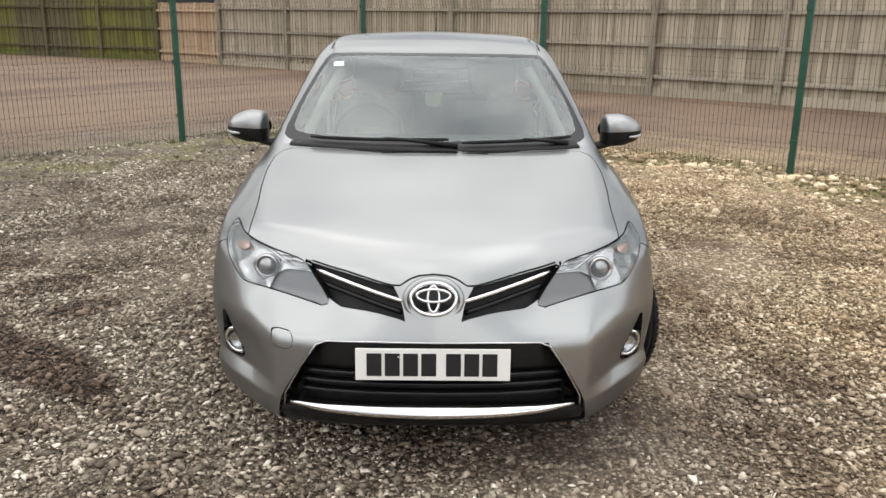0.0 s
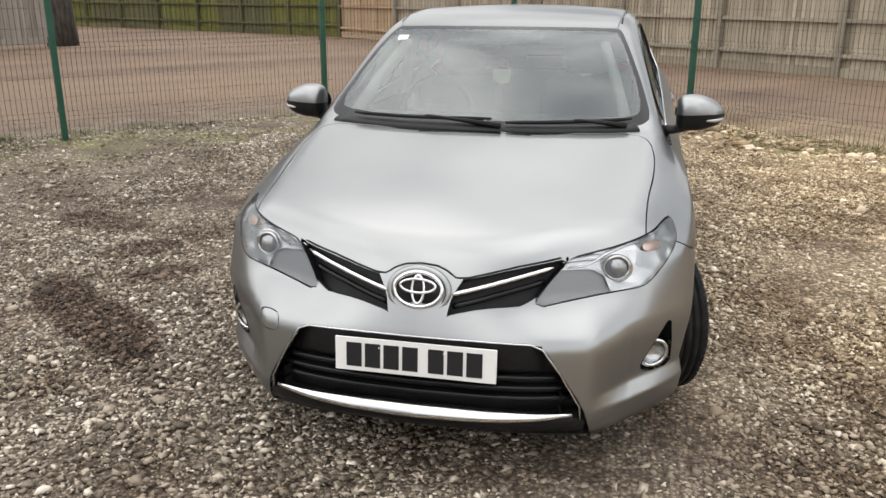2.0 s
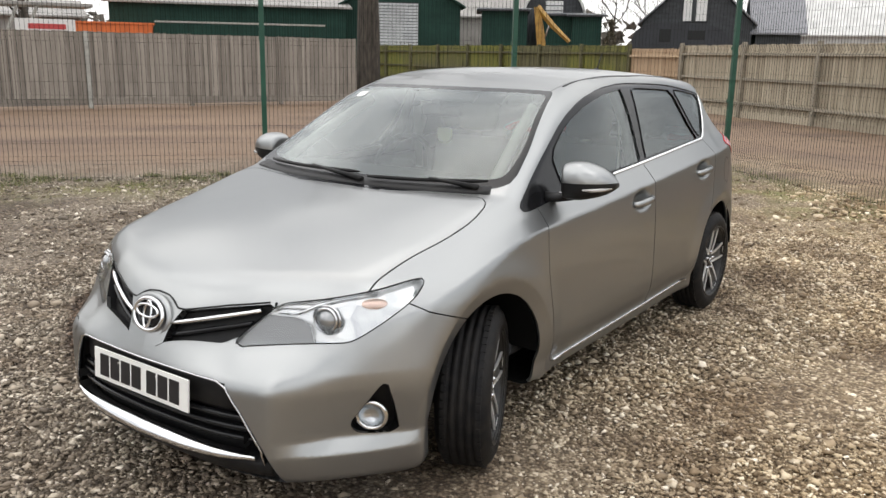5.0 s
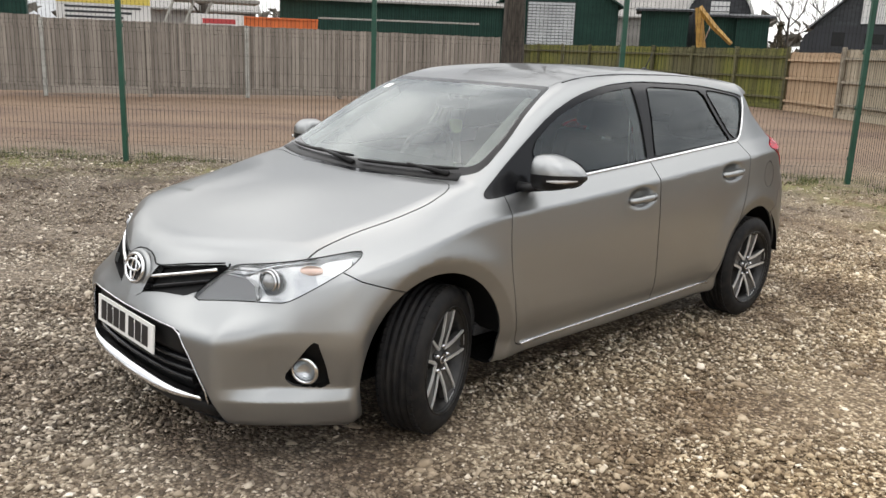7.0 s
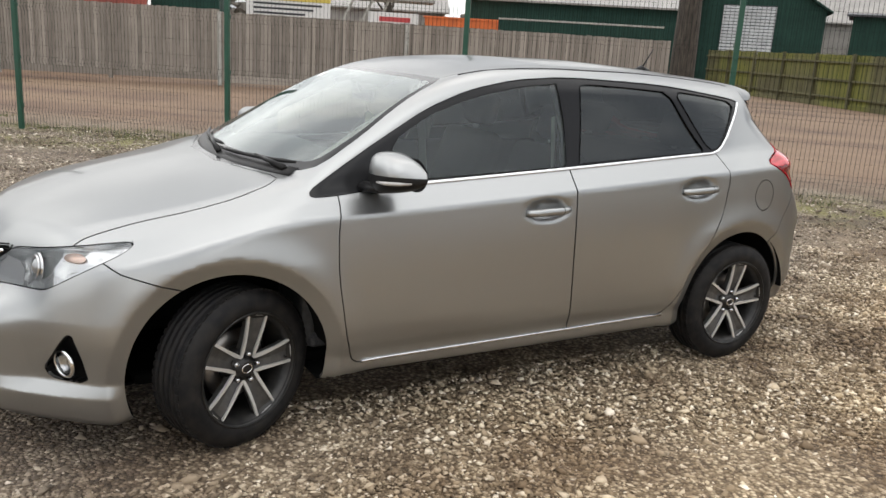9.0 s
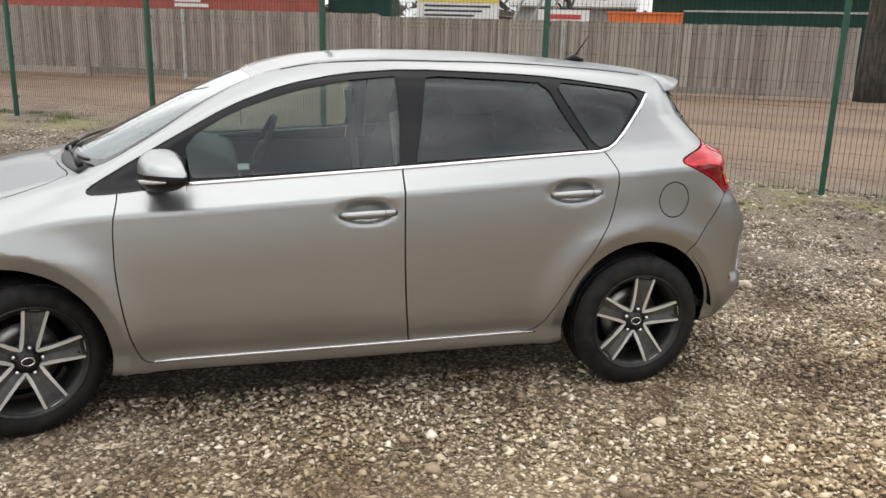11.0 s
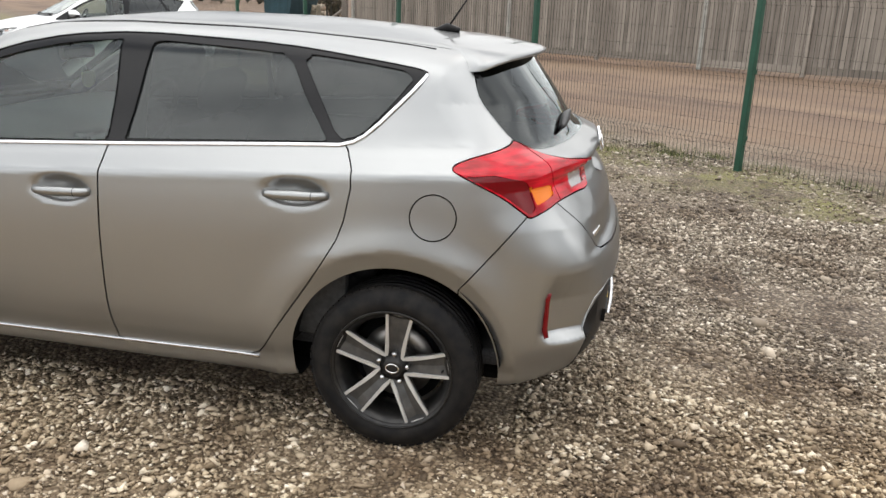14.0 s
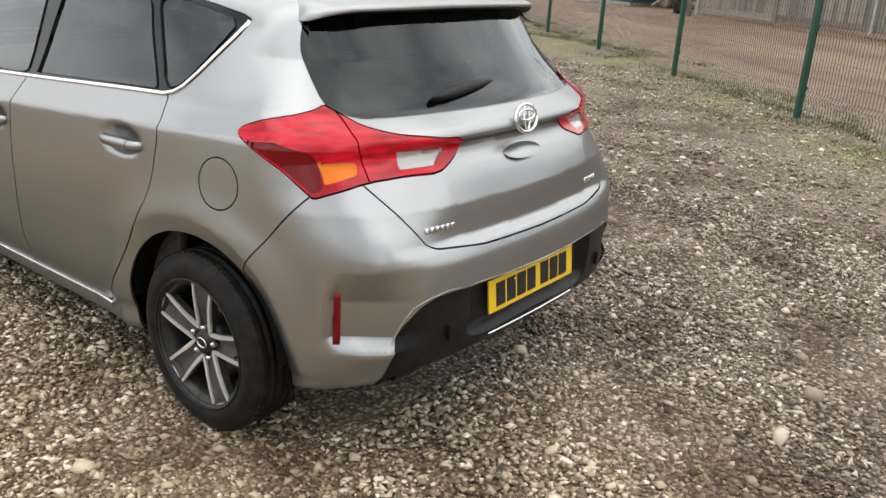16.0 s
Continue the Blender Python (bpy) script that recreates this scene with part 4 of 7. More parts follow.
OUT = {
    "headlight": Outline("lamp_front", [(0.470, 0.592), (0.572, 0.660), (0.700, 0.727), (0.80, 0.738), (0.908, 0.749), (1.088, 0.771), (1.247, 0.786), (1.345, 0.793), (1.368, 0.782), (1.324, 0.751), (1.155, 0.683), (1.05, 0.642), (0.998, 0.626), (0.90, 0.620), (0.742, 0.612)], 1),
    "grille_top": Outline("front", [(-0.2, 0.712), (0.03, 0.712), (0.082, 0.697), (0.112, 0.676), (0.145, 0.676), (0.30, 0.706), (0.455, 0.728), (0.440, 0.712), (0.346, 0.600), (0.20, 0.594), (0.098, 0.574), (0.06, 0.548), (-0.2, 0.540)], 1),
    "grille_low": Outline("front", [(-0.2, 0.508), (0.34, 0.506), (0.395, 0.494), (0.445, 0.42), (0.525, 0.285), (0.545, 0.20), (0.55, 0.12), (-0.2, 0.12)], 1),
    "fog": Outline("front", [(0.692, 0.352), (0.74, 0.43), (0.786, 0.51), (0.797, 0.40), (0.798, 0.312), (0.71, 0.318)], 1),
    "tow": Outline("front", [(0.480, 0.456), (0.480, 0.517), (0.558, 0.520), (0.558, 0.460)], 2, -1),
    "bonnet_edge": Outline("top", [(-0.3, -0.5), (0.52, -0.5), (0.63, 0.2), (0.686, 0.39), (0.684, 0.48), (0.690, 0.62), (0.710, 0.80), (0.716, 0.96), (0.696, 1.09), (0.635, 1.142), (0.4, 1.06), (0.2, 1.02), (-0.2, 1.01)], 1),
    "screen": Outline("screen", [(-0.3, 0.975), (0.45, 0.985), (0.66, 1.005), (0.70, 1.03), (0.66, 1.14), (0.60, 1.27), (0.555, 1.352), (0.53, 1.367), (-0.3, 1.370)], 1),
    "screen_clear": Outline("screen", [(-0.3, 1.020), (0.4, 1.022), (0.635, 1.035), (0.658, 1.06), (0.632, 1.16), (0.578, 1.27), (0.545, 1.336), (0.52, 1.352), (-0.3, 1.356)], 2),
    "dlo": Outline("side", [(1.215, 0.925), (1.212, 0.945), (1.31, 1.005), (1.52, 1.125), (1.75, 1.250), (1.96, 1.328), (2.19, 1.374), (2.46, 1.394), (2.90, 1.382), (3.12, 1.368), (3.50, 1.322), (3.555, 1.305), (3.52, 1.25), (3.40, 1.12), (3.345, 1.078), (3.29, 1.062), (2.43, 1.009), (1.60, 0.958), (1.30, 0.927)], 1),
    "pane_front": Outline("side", [(1.60, 0.975), (1.585, 0.995), (1.57, 1.115), (1.76, 1.225), (1.98, 1.300), (2.20, 1.345), (2.37, 1.361), (2.405, 1.362), (2.407, 1.33), (2.415, 1.20), (2.405, 1.05), (2.398, 1.018), (2.30, 1.013)], 1),
    "pane_rear": Outline("side", [(2.50, 1.030), (2.474, 1.030), (2.479, 1.055), (2.50, 1.15), (2.530, 1.34), (2.536, 1.360), (2.56, 1.364), (2.60, 1.366), (2.90, 1.354), (3.06, 1.343), (3.14, 1.20), (3.225, 1.085), (3.232, 1.072), (3.15, 1.068)], 1),
    "pane_quarter": Outline("side", [(3.27, 1.078), (3.18, 1.22), (3.10, 1.350), (3.30, 1.332), (3.515, 1.303), (3.44, 1.20), (3.35, 1.098)], 1),
    "door_front": Outline("side", [(1.325, 0.92), (1.315, 0.96), (1.60, 1.02), (2.412, 1.06), (2.408, 0.83), (2.408, 0.66), (2.415, 0.45), (2.430, 0.31), (2.432, 0.287), (2.41, 0.2865), (1.45, 0.2688), (1.41, 0.268), (1.375, 0.285), (1.335, 0.41), (1.304, 0.64), (1.306, 0.82)], 1),
    "door_rear": Outline("side", [(2.414, 1.06), (3.2, 1.10), (3.30, 1.075), (3.352, 0.975), (3.315, 0.785), (3.235, 0.648), (3.10, 0.45), (3.01, 0.31), (2.96, 0.290), (2.46, 0.2872), (2.434, 0.287), (2.432, 0.31), (2.417, 0.45), (2.410, 0.66), (2.410, 0.83)], 1),
    "fuel": Outline("side", [(3.622 + 0.077 * math.cos(t * math.pi / 16), 0.858 + 0.077 * math.sin(t * math.pi / 16)) for t in range(32)], 0, 1),
    "bumper_front": Outline("side", [(-1, 0), (-1, 0.70), (0.44, 0.76), (0.485, 0.737), (0.541, 0.700), (0.645, 0.663), (0.737, 0.631), (0.80, 0.600), (0.80, 0)], 0),
    "bumper_rear": Outline("side", [(5, 0), (3.72, 0), (3.715, 0.616), (3.83, 0.755), (3.94, 0.892), (4.06, 0.90), (5, 0.90)], 0),
    "taillight": Outline("lamp_rear", [(2.862, 1.012), (2.885, 1.030), (2.98, 1.056), (3.112, 1.074), (3.178, 1.087), (3.206, 1.099), (3.245, 1.084), (3.301, 1.067), (3.357, 1.050), (3.492, 1.030), (3.634, 1.019), (3.798, 1.004), (3.763, 0.947), (3.684, 0.911), (3.545, 0.914), (3.381, 0.904), (3.21, 0.873), (3.172, 0.863), (3.145, 0.878), (3.052, 0.931), (2.918, 0.985)], 1),
    "tail_gap": Outline("lamp_rear", [(3.235, 1.2), (5, 1.2), (5, 0.7), (3.40, 0.7), (3.392, 0.90), (3.358, 0.955), (3.339, 1.017), (3.29, 1.055), (3.240, 1.09)], 0),
    "amber": Outline("lamp_rear", [(3.189, 0.959), (3.335, 0.960), (3.347, 0.926), (3.216, 0.902)], 0),
    "reverse": Outline("lamp_rear", [(3.494, 0.982), (3.698, 0.975), (3.657, 0.932), (3.504, 0.930)], 0),
    "deep": Outline("lamp_rear", [(2.905, 0.996), (3.02, 1.004), (3.16, 0.984), (3.183, 0.966), (3.210, 0.897), (3.178, 0.874), (3.150, 0.886), (3.05, 0.940), (2.93, 0.988)], 0),
    "rear_glass": Outline("lamp_rear", [(3.128, 1.34), (3.110, 1.29), (3.106, 1.258), (3.109, 1.225), (3.141, 1.175), (3.200, 1.102), (3.256, 1.080), (3.346, 1.063), (3.57, 1.064), (3.9, 1.067), (5, 1.067), (5, 1.40), (3.5, 1.39), (3.2, 1.38)], 1),
    "bezel": Outline("front", [(-0.2, 0.75), (0.06, 0.735), (0.150, 0.70), (0.128, 0.665), (0.104, 0.625), (0.090, 0.55), (0.05, 0.52), (-0.2, 0.52)], 1),
    "lamp_chrome": Outline("lamp_front", [(0.40, 0.690), (0.66, 0.694), (0.78, 0.690), (0.83, 0.668), (0.85, 0.60), (0.85, 0.5), (1.6, 0.5), (1.6, 0.9), (0.40, 0.9)], 0),
    "tailgate": Outline("rear", [(-0.3, 0.688), (0.30, 0.695), (0.49, 0.712), (0.52, 0.725), (0.575, 0.80), (0.655, 0.915), (0.70, 1.00), (0.70, 1.30), (0.66, 1.39), (0.60, 1.6), (-0.3, 1.6)], 0),
    "valance": Outline("rear", [(-0.3, 0.572), (0.30, 0.578), (0.50, 0.583), (0.56, 0.565), (0.615, 0.49), (0.66, 0.37), (0.66, 0.1), (-0.3, 0.1)], 1),
    "roof": Outline("top", [(-0.3, 1.75), (0.53, 1.86), (0.565, 2.3), (0.565, 3.0), (0.53, 3.60), (-0.3, 3.66)], 0),
}
GAP = 0.0024
S = Skin(0.0165)
for a in (AXLE_F, AXLE_R):
    S.cut(arch(a))
    S.cut(lambda p, n: (np.hypot(p[:, 1] - a, p[:, 2] - 0.31) - ARCH_R - CREASE, np.abs(p[:, 0]) > 0.6))
for q in (-0.093, -0.084):
    S.cut(lambda p, n: (p[:, 2] - belt(p[:, 1]) - q, (np.abs(p[:, 0]) > 0.5) & (p[:, 1] > 0.95) & (p[:, 1] < 3.75)))
for z in (0.42, 0.4425, 0.465):
    S.cut(lambda p, n: (p[:, 2] - z, (np.abs(p[:, 0]) > 0.45) & (p[:, 1] > 3.8)))
for z in (0.262, 0.285, 0.308, 0.33):
    S.cut(lambda p, n: (p[:, 2] - z, (np.abs(p[:, 0]) > 0.45) & (p[:, 1] < 0.8)))
for x in (0.55, 0.747, 0.765, 0.782):
    S.cut(lambda p, n: (np.abs(p[:, 0]) - x, (p[:, 2] > 0.38) & (p[:, 2] < 0.72) & (p[:, 1] > 3.8)))
for _ in range(2):
    S.n, _size = skin_normal(S.p)
    S.p = S.p - S.n * np.clip(skin(S.p) / _size, -0.003, 0.003)[:, None]
S.n = skin_normal(S.p)[0]
S.seam(OUT["headlight"], 0.002)
S.seam(OUT["taillight"], 0.0025)
for key in ("grille_top", "grille_low", "fog", "screen", "screen_clear", "dlo", "pane_front", "pane_rear", "pane_quarter", "amber", "reverse", "deep", "rear_glass", "valance", "bezel", "lamp_chrome"):
    S.cut(OUT[key])
for key in ("bonnet_edge", "door_front", "door_rear", "fuel", "tow", "bumper_front", "bumper_rear", "tailgate", "tail_gap", "roof"):
    S.seam(OUT[key], GAP if key not in ("tow", "roof") else 0.0016)
bonnet_front = lambda p, n: (np.interp(np.abs(p[:, 0]), [0, 0.05, 0.082, 0.112, 0.145, 0.30, 0.45, 0.60], [0.714, 0.709, 0.698, 0.678, 0.678, 0.709, 0.731, 0.76]) - p[:, 2], (p[:, 1] < 0.55) & (n[:, 2] > 0.1))
S.cut(bonnet_front)
C, N = S.centres()
free = np.ones(len(C), bool)


def take(mask):
    """Those of the picked faces that no other panel has yet."""
    global free
    got = mask & free
    free = free & ~got
    return got


def inside(key, grow=0.0):
    return OUT[key].holds(C, N, grow)


PX = C[:, 0] > 0
PICK = {}
take((np.hypot(C[:, 1] - AXLE_F, C[:, 2] - 0.31) < ARCH_R) & (np.abs(C[:, 0]) > 0.5))
take((np.hypot(C[:, 1] - AXLE_R, C[:, 2] - 0.31) < ARCH_R) & (np.abs(C[:, 0]) > 0.5))
PICK["underside"] = take((N[:, 2] < np.where(C[:, 1] < 0.7, -0.88, -0.72)) & (C[:, 2] < 0.3))
take(OUT["headlight"].seam(C, N, 0.002))
PICK["headlight"] = take(inside("headlight"))
PICK["bezel"] = take(inside("grille_top") & inside("bezel"))
PICK["grille_top"] = take(inside("grille_top"))
PICK["grille_low"] = take(inside("grille_low"))
PICK["fog"] = take(inside("fog"))
PICK["screen_clear"] = take(inside("screen_clear"))
PICK["screen_band"] = take(inside("screen"))
for key in ("pane_front", "pane_rear", "pane_quarter", "dlo"):
    PICK[key] = take(inside(key))
_tail = inside("taillight")
take(OUT["taillight"].seam(C, N, 0.0025))
take(_tail & OUT["tail_gap"].seam(C, N, GAP))
for key in ("amber", "reverse", "deep"):
    PICK[key] = take(_tail & inside(key))
PICK["taillight"] = take(_tail)
PICK["rear_glass"] = take(inside("rear_glass"))
PICK["valance"] = take(inside("valance"))
for key in ("door_front", "door_rear", "fuel"):
    take(OUT[key].seam(C, N, GAP))
PICK["fuel"] = take(inside("fuel"))
PICK["door_front"] = take(inside("door_front"))
PICK["door_rear"] = take(inside("door_rear"))
take(OUT["tow"].seam(C, N, 0.0016))
_bf = bonnet_front(C, N)
_hood = inside("bonnet_edge") & (C[:, 1] < 1.2) & ~((_bf[0] > 0) & _bf[1]) & (C[:, 2] > 0.66)
take(OUT["bonnet_edge"].seam(C, N, GAP) & (C[:, 1] < 1.3) & (C[:, 1] > 0.3))
PICK["bonnet"] = take(_hood)
_fb = C[:, 1] < 0.83
take(OUT["bumper_front"].seam(C, N, GAP) & _fb & (C[:, 1] > 0.44))
PICK["bumper_front"] = take(_fb & ((C[:, 2] < 0.70) & (np.abs(N[:, 0]) < 0.43) | inside("bumper_front") | (C[:, 1] < 0.30)))
PICK["wing"] = take((C[:, 1] < 1.32) & (C[:, 2] < 1.02))
take(OUT["bumper_rear"].seam(C, N, GAP) & (C[:, 1] < 3.96) & (C[:, 2] > 0.3))
_tg = inside("tailgate") & (C[:, 1] > 3.66)
take(OUT["tailgate"].seam(C, N, GAP) & (C[:, 1] > 3.7) & (C[:, 2] < 0.94))
PICK["tailgate"] = take(_tg)
PICK["bumper_rear"] = take((C[:, 1] > 3.6) & (C[:, 2] < 1.0) & (inside("bumper_rear") | (N[:, 1] > 0.5) & (C[:, 2] < 0.9)))
take(OUT["roof"].seam(C, N, 0.0016))
PICK["roof"] = take(inside("roof"))
PICK["sill"] = take((C[:, 2] < 0.30) & (C[:, 1] > 1.2) & (C[:, 1] < 3.2))
PICK["body_side"] = take(np.ones(len(C), bool))

CAR = thing("hatchback_car", "silver-grey metallic five-door hatchback parked on gravel, front wheels turned", "car")
S.panel("bonnet", PICK["bonnet"], PAINT, CAR)
S.panel("roof", PICK["roof"], PAINT, CAR)
S.panel("front_bumper", PICK["bumper_front"], PAINT, CAR)
S.panel("rear_bumper", PICK["bumper_rear"], PAINT, CAR)
S.panel("tailgate", PICK["tailgate"], PAINT, CAR)
S.panel("rear_valance", PICK["valance"], BLACK_TRIM, CAR, "matt black lower rear bumper insert", 0.012, 0, 0.014)
S.panel("underside", PICK["underside"], UNDER, CAR)
S.panel("fuel_flap", PICK["fuel"], PAINT, CAR)
S.panel("windscreen", PICK["screen_clear"], CLEAR_GLASS, CAR, "clear windscreen glass", 0.0, 0)
S.panel("windscreen_surround", PICK["screen_band"], GLOSS_BLACK, CAR, "black band round the windscreen")
REAR_GLASS = S.panel("rear_window", PICK["rear_glass"], REAR_WINDOW_GLASS, CAR, "dark tinted rear window glass", 0.004, 0, 0.006)
for sgn, here in ((1, PX), (-1, ~PX)):
    S.panel("front_wing", PICK["wing"] & here, PAINT, CAR)
    S.panel("front_door", PICK["door_front"] & here, PAINT, CAR)
    S.panel("rear_door", PICK["door_rear"] & here, PAINT, CAR)
    S.panel("sill_panel", PICK["sill"] & here, PAINT, CAR)
    S.panel("rear_quarter", PICK["body_side"] & here, PAINT, CAR)
    S.panel("window_frame", PICK["dlo"] & here, GLOSS_BLACK, CAR, "black side window frame", 0.003, 0, 0.005)
    S.panel("front_door_glass", PICK["pane_front"] & here, SIDE_GLASS, CAR, "lightly tinted front door glass", 0.006, 0, 0.003)
    S.panel("rear_door_glass", PICK["pane_rear"] & here, PRIVACY_GLASS, CAR, "dark tinted rear door glass", 0.006, 0, 0.003)
    S.panel("quarter_glass", PICK["pane_quarter"] & here, PRIVACY_GLASS, CAR, "dark tinted quarter glass", 0.005, 0, 0.002)
    tl = S.panel("tail_light", PICK["taillight"] & here, RED_LENS, CAR, "red tail light lens", -0.004, 0.03)
    S.panel("indicator_lens", PICK["amber"] & here, AMBER, tl, "amber indicator lens", 0.0, 0, 0.004)
    S.panel("reversing_lens", PICK["reverse"] & here, PALE_LENS, tl, "clear reversing lamp lens", 0.0, 0, 0.004)
    S.panel("brake_lens", PICK["deep"] & here, DEEP_RED, tl, "deep red brake lamp lens", 0.0, 0, 0.004)
    fog = S.panel("fog_recess", PICK["fog"] & here, BLACK_TRIM, CAR, "black fog lamp recess", 0.05, 0, 0.052)
    S.panel("headlight", PICK["headlight"] & here, LAMP_GLASS, CAR, "clear headlight cover", 0.0, 0.002)
    S.panel("headlight_housing", PICK["headlight"] & here & ~inside("lamp_chrome"), LAMP_GREY, CAR, "smoked grey headlight housing", 0.016, 0, 0.014)
    S.panel("headlight_reflector", PICK["headlight"] & here & inside("lamp_chrome"), REFLECTOR, CAR, "bright headlight reflector", 0.021, 0, 0.019)
GRILLE_TOP = {s: S.panel("upper_grille", PICK["grille_top"] & here, BLACK_TRIM, CAR, "black upper grille half", 0.035, 0, 0.037) for s, here in ((1, PX), (-1, ~PX))}
GRILLE_LOW = S.panel("lower_grille", PICK["grille_low"], BLACK_TRIM, CAR, "black lower grille", 0.055, 0, 0.057)
S.panel("badge_bezel", PICK["bezel"], PAINT, CAR, "painted badge surround", -0.002, 0.03)
S.panel("headlining", PICK["roof"], HEADLINING, CAR, "pale headlining", 0.03, 0)


# ---- fittings of the car ----
def reach(p, way):
    """The first place where a ray from p along way meets the skin, and the normal there."""
    p, way = np.array(p, float), np.array(way, float)
    t = np.linspace(0, 1.6, 800)
    f = skin(p + t[:, None] * way)
    i = int(np.argmax(f < 0))
    lo, hi = t[max(i - 1, 0)], t[i]
    for _ in range(20):
        mid = (lo + hi) / 2
        lo, hi = (lo, mid) if skin(p + mid * way) < 0 else (mid, hi)
    q = p + hi * way
    return Vector(q), Vector(skin_normal(q[None])[0][0])


def on_front(x, z): return reach((x, -0.5, z), (0, 1, 0))
def on_rear(x, z): return reach((x, 4.6, z), (0, -1, 0))
def on_side(y, z, s=1): return reach((1.2 * s, y, z), (-s, 0, 0))
def on_top(x, y): return reach((x, y, 1.8), (0, 0, -1))


def strip(spots, height, depth, lift=0.0, taper=False):
    """A rounded bar laid along (place, normal) spots on the skin."""
    bm = bmesh.new()
    rings = []
    for i, (p, n) in enumerate(spots):
        a = spots[max(i - 1, 0)][0]
        b = spots[min(i + 1, len(spots) - 1)][0]
        up = n.cross((b - a).normalized()).normalized()
        k = 1.0
        if taper:
            k = max(0.12, math.sin(math.pi * min(max(i / (len(spots) - 1), 0.03), 0.97)) ** 0.5)
        h = height * k / 2
        o = p + n * lift
        rings.append([bm.verts.new(o + up * h * u - n * depth * w) for u, w in ((-1, 1), (-1, 0.3), (-0.7, 0.05), (0, 0), (0.7, 0.05), (1, 0.3), (1, 1))])
    for r, q in zip(rings, rings[1:]):
        for k in range(7):
            j = (k + 1) % 7
            bm.faces.new((r[k], r[j], q[j], q[k]))
    bm.faces.new(rings[0][::-1])
    bm.faces.new(rings[-1])
    bmesh.ops.recalc_face_normals(bm, faces=bm.faces)
    return bm


def oval(spot, a, b, r, n=40, tilt=Matrix.Identity(3)):
    """A ring with half axes a and b, of round section r, facing along its spot's normal."""
    p, nrm = spot
    side = nrm.cross(Vector((0, 0, 1))).normalized()
    up = side.cross(nrm).normalized()
    bm = bmesh.new()
    rings = []
    for i in range(n):
        t = 2 * math.pi * i / n
        out = (side * math.cos(t) * b + up * math.sin(t) * a).normalized()
        c = p + side * a * math.cos(t) + up * b * math.sin(t)
        rings.append([bm.verts.new(c + out * r * math.cos(k * math.pi / 4) + nrm * r * math.sin(k * math.pi / 4)) for k in range(8)])
    for i in range(n):
        q, w = rings[i], rings[(i + 1) % n]
        for k in range(8):
            bm.faces.new((q[k], q[(k + 1) % 8], w[(k + 1) % 8], w[k]))
    bmesh.ops.recalc_face_normals(bm, faces=bm.faces)
    return bm


def dome(spot, a, b, h, n=28, rings=5):
    """A shallow oval dome of height h on a spot."""
    p, nrm = spot
    side = nrm.cross(Vector((0, 0, 1))).normalized()
    up = side.cross(nrm).normalized()
    bm = bmesh.new()
    top = bm.verts.new(p + nrm * h)
    last = None
    for j in range(1, rings + 1):
        f = j / rings
        ring = [bm.verts.new(p + side * a * f * math.cos(2 * math.pi * i / n) + up * b * f * math.sin(2 * math.pi * i / n) + nrm * h * (1 - f * f)) for i in range(n)]
        for i in range(n):
            k = (i + 1) % n
            bm.faces.new((top, ring[i], ring[k]) if last is None else (last[i], ring[i], ring[k], last[k]))
        last = ring
    bmesh.ops.recalc_face_normals(bm, faces=bm.faces)
    return bm


def rounded_block(lo, hi, r=0.03, m=None, puff=0.0):
    """A soft block, for seats and trim."""
    bm = bmesh.new()
    box(bm, lo, hi, r)
    if m is not None:
        bmesh.ops.transform(bm, matrix=m, verts=bm.verts)
    return bm


# upper grille: slats and a chrome bar on each side of the badge
for s in (1, -1):
    for lift_z, h, mat, nm, lb, out in ((0.043, 0.020, GLOSS_BLACK, "grille_slat", "gloss black slat", -0.012), (0.0, 0.016, CHROME, "grille_bar", "thin chrome bar", 0.003),
                                        (-0.034, 0.018, GLOSS_BLACK, "grille_slat", "gloss black slat", -0.012)):
        spots = [on_front(s * x, 0.632 + (x - 0.10) * 0.235 + lift_z) for x in np.linspace(0.108 if lift_z else 0.10, 0.405 + lift_z * 0.55, 14)]
        part(nm, strip(spots, h, 0.03, out, taper=False), mat, GRILLE_TOP[s], lb, True)
# badge: an oval of chrome on a dark disc
b_spot = on_front(0.0, 0.643)
b_n = (b_spot[1] + Vector((0, -0.9, 0.05))).normalized()
badge_at = (b_spot[0] + b_n * 0.006, b_n)
badge = part("front_badge", dome((badge_at[0], b_n), 0.076, 0.054, 0.006), GLOSS_BLACK, CAR, "dark oval badge with chrome rings", True)
part("badge_ring", oval((badge_at[0] + b_n * 0.005, b_n), 0.076, 0.054, 0.0075), CHROME, badge, "chrome oval ring", True)
part("badge_loop", oval((badge_at[0] + b_n * 0.008 + Vector((0, 0, 0.012)), b_n), 0.056, 0.021, 0.005), CHROME, badge, "chrome flat loop", True)
part("badge_loop", oval((badge_at[0] + b_n * 0.008, b_n), 0.019, 0.044, 0.005), CHROME, badge, "chrome upright loop", True)
surround = part("badge_surround", oval((b_spot[0] - b_n * 0.004 + Vector((0, 0, -0.006)), b_n), 0.093, 0.071, 0.0120, 56), PAINT, CAR, "painted rounded badge surround", True)
part("surround_seam", strip([(q + n * 0.001, n) for q, n in (on_front(x, float(np.interp(abs(x), [0, 0.05, 0.082, 0.112, 0.145, 0.30, 0.45], [0.716, 0.711, 0.700, 0.680, 0.680, 0.711, 0.733]))) for x in np.linspace(-0.425, 0.425, 69))], 0.007, 0.012, 0.002), BLACK_TRIM, surround, "black joint under the bonnet edge", True)
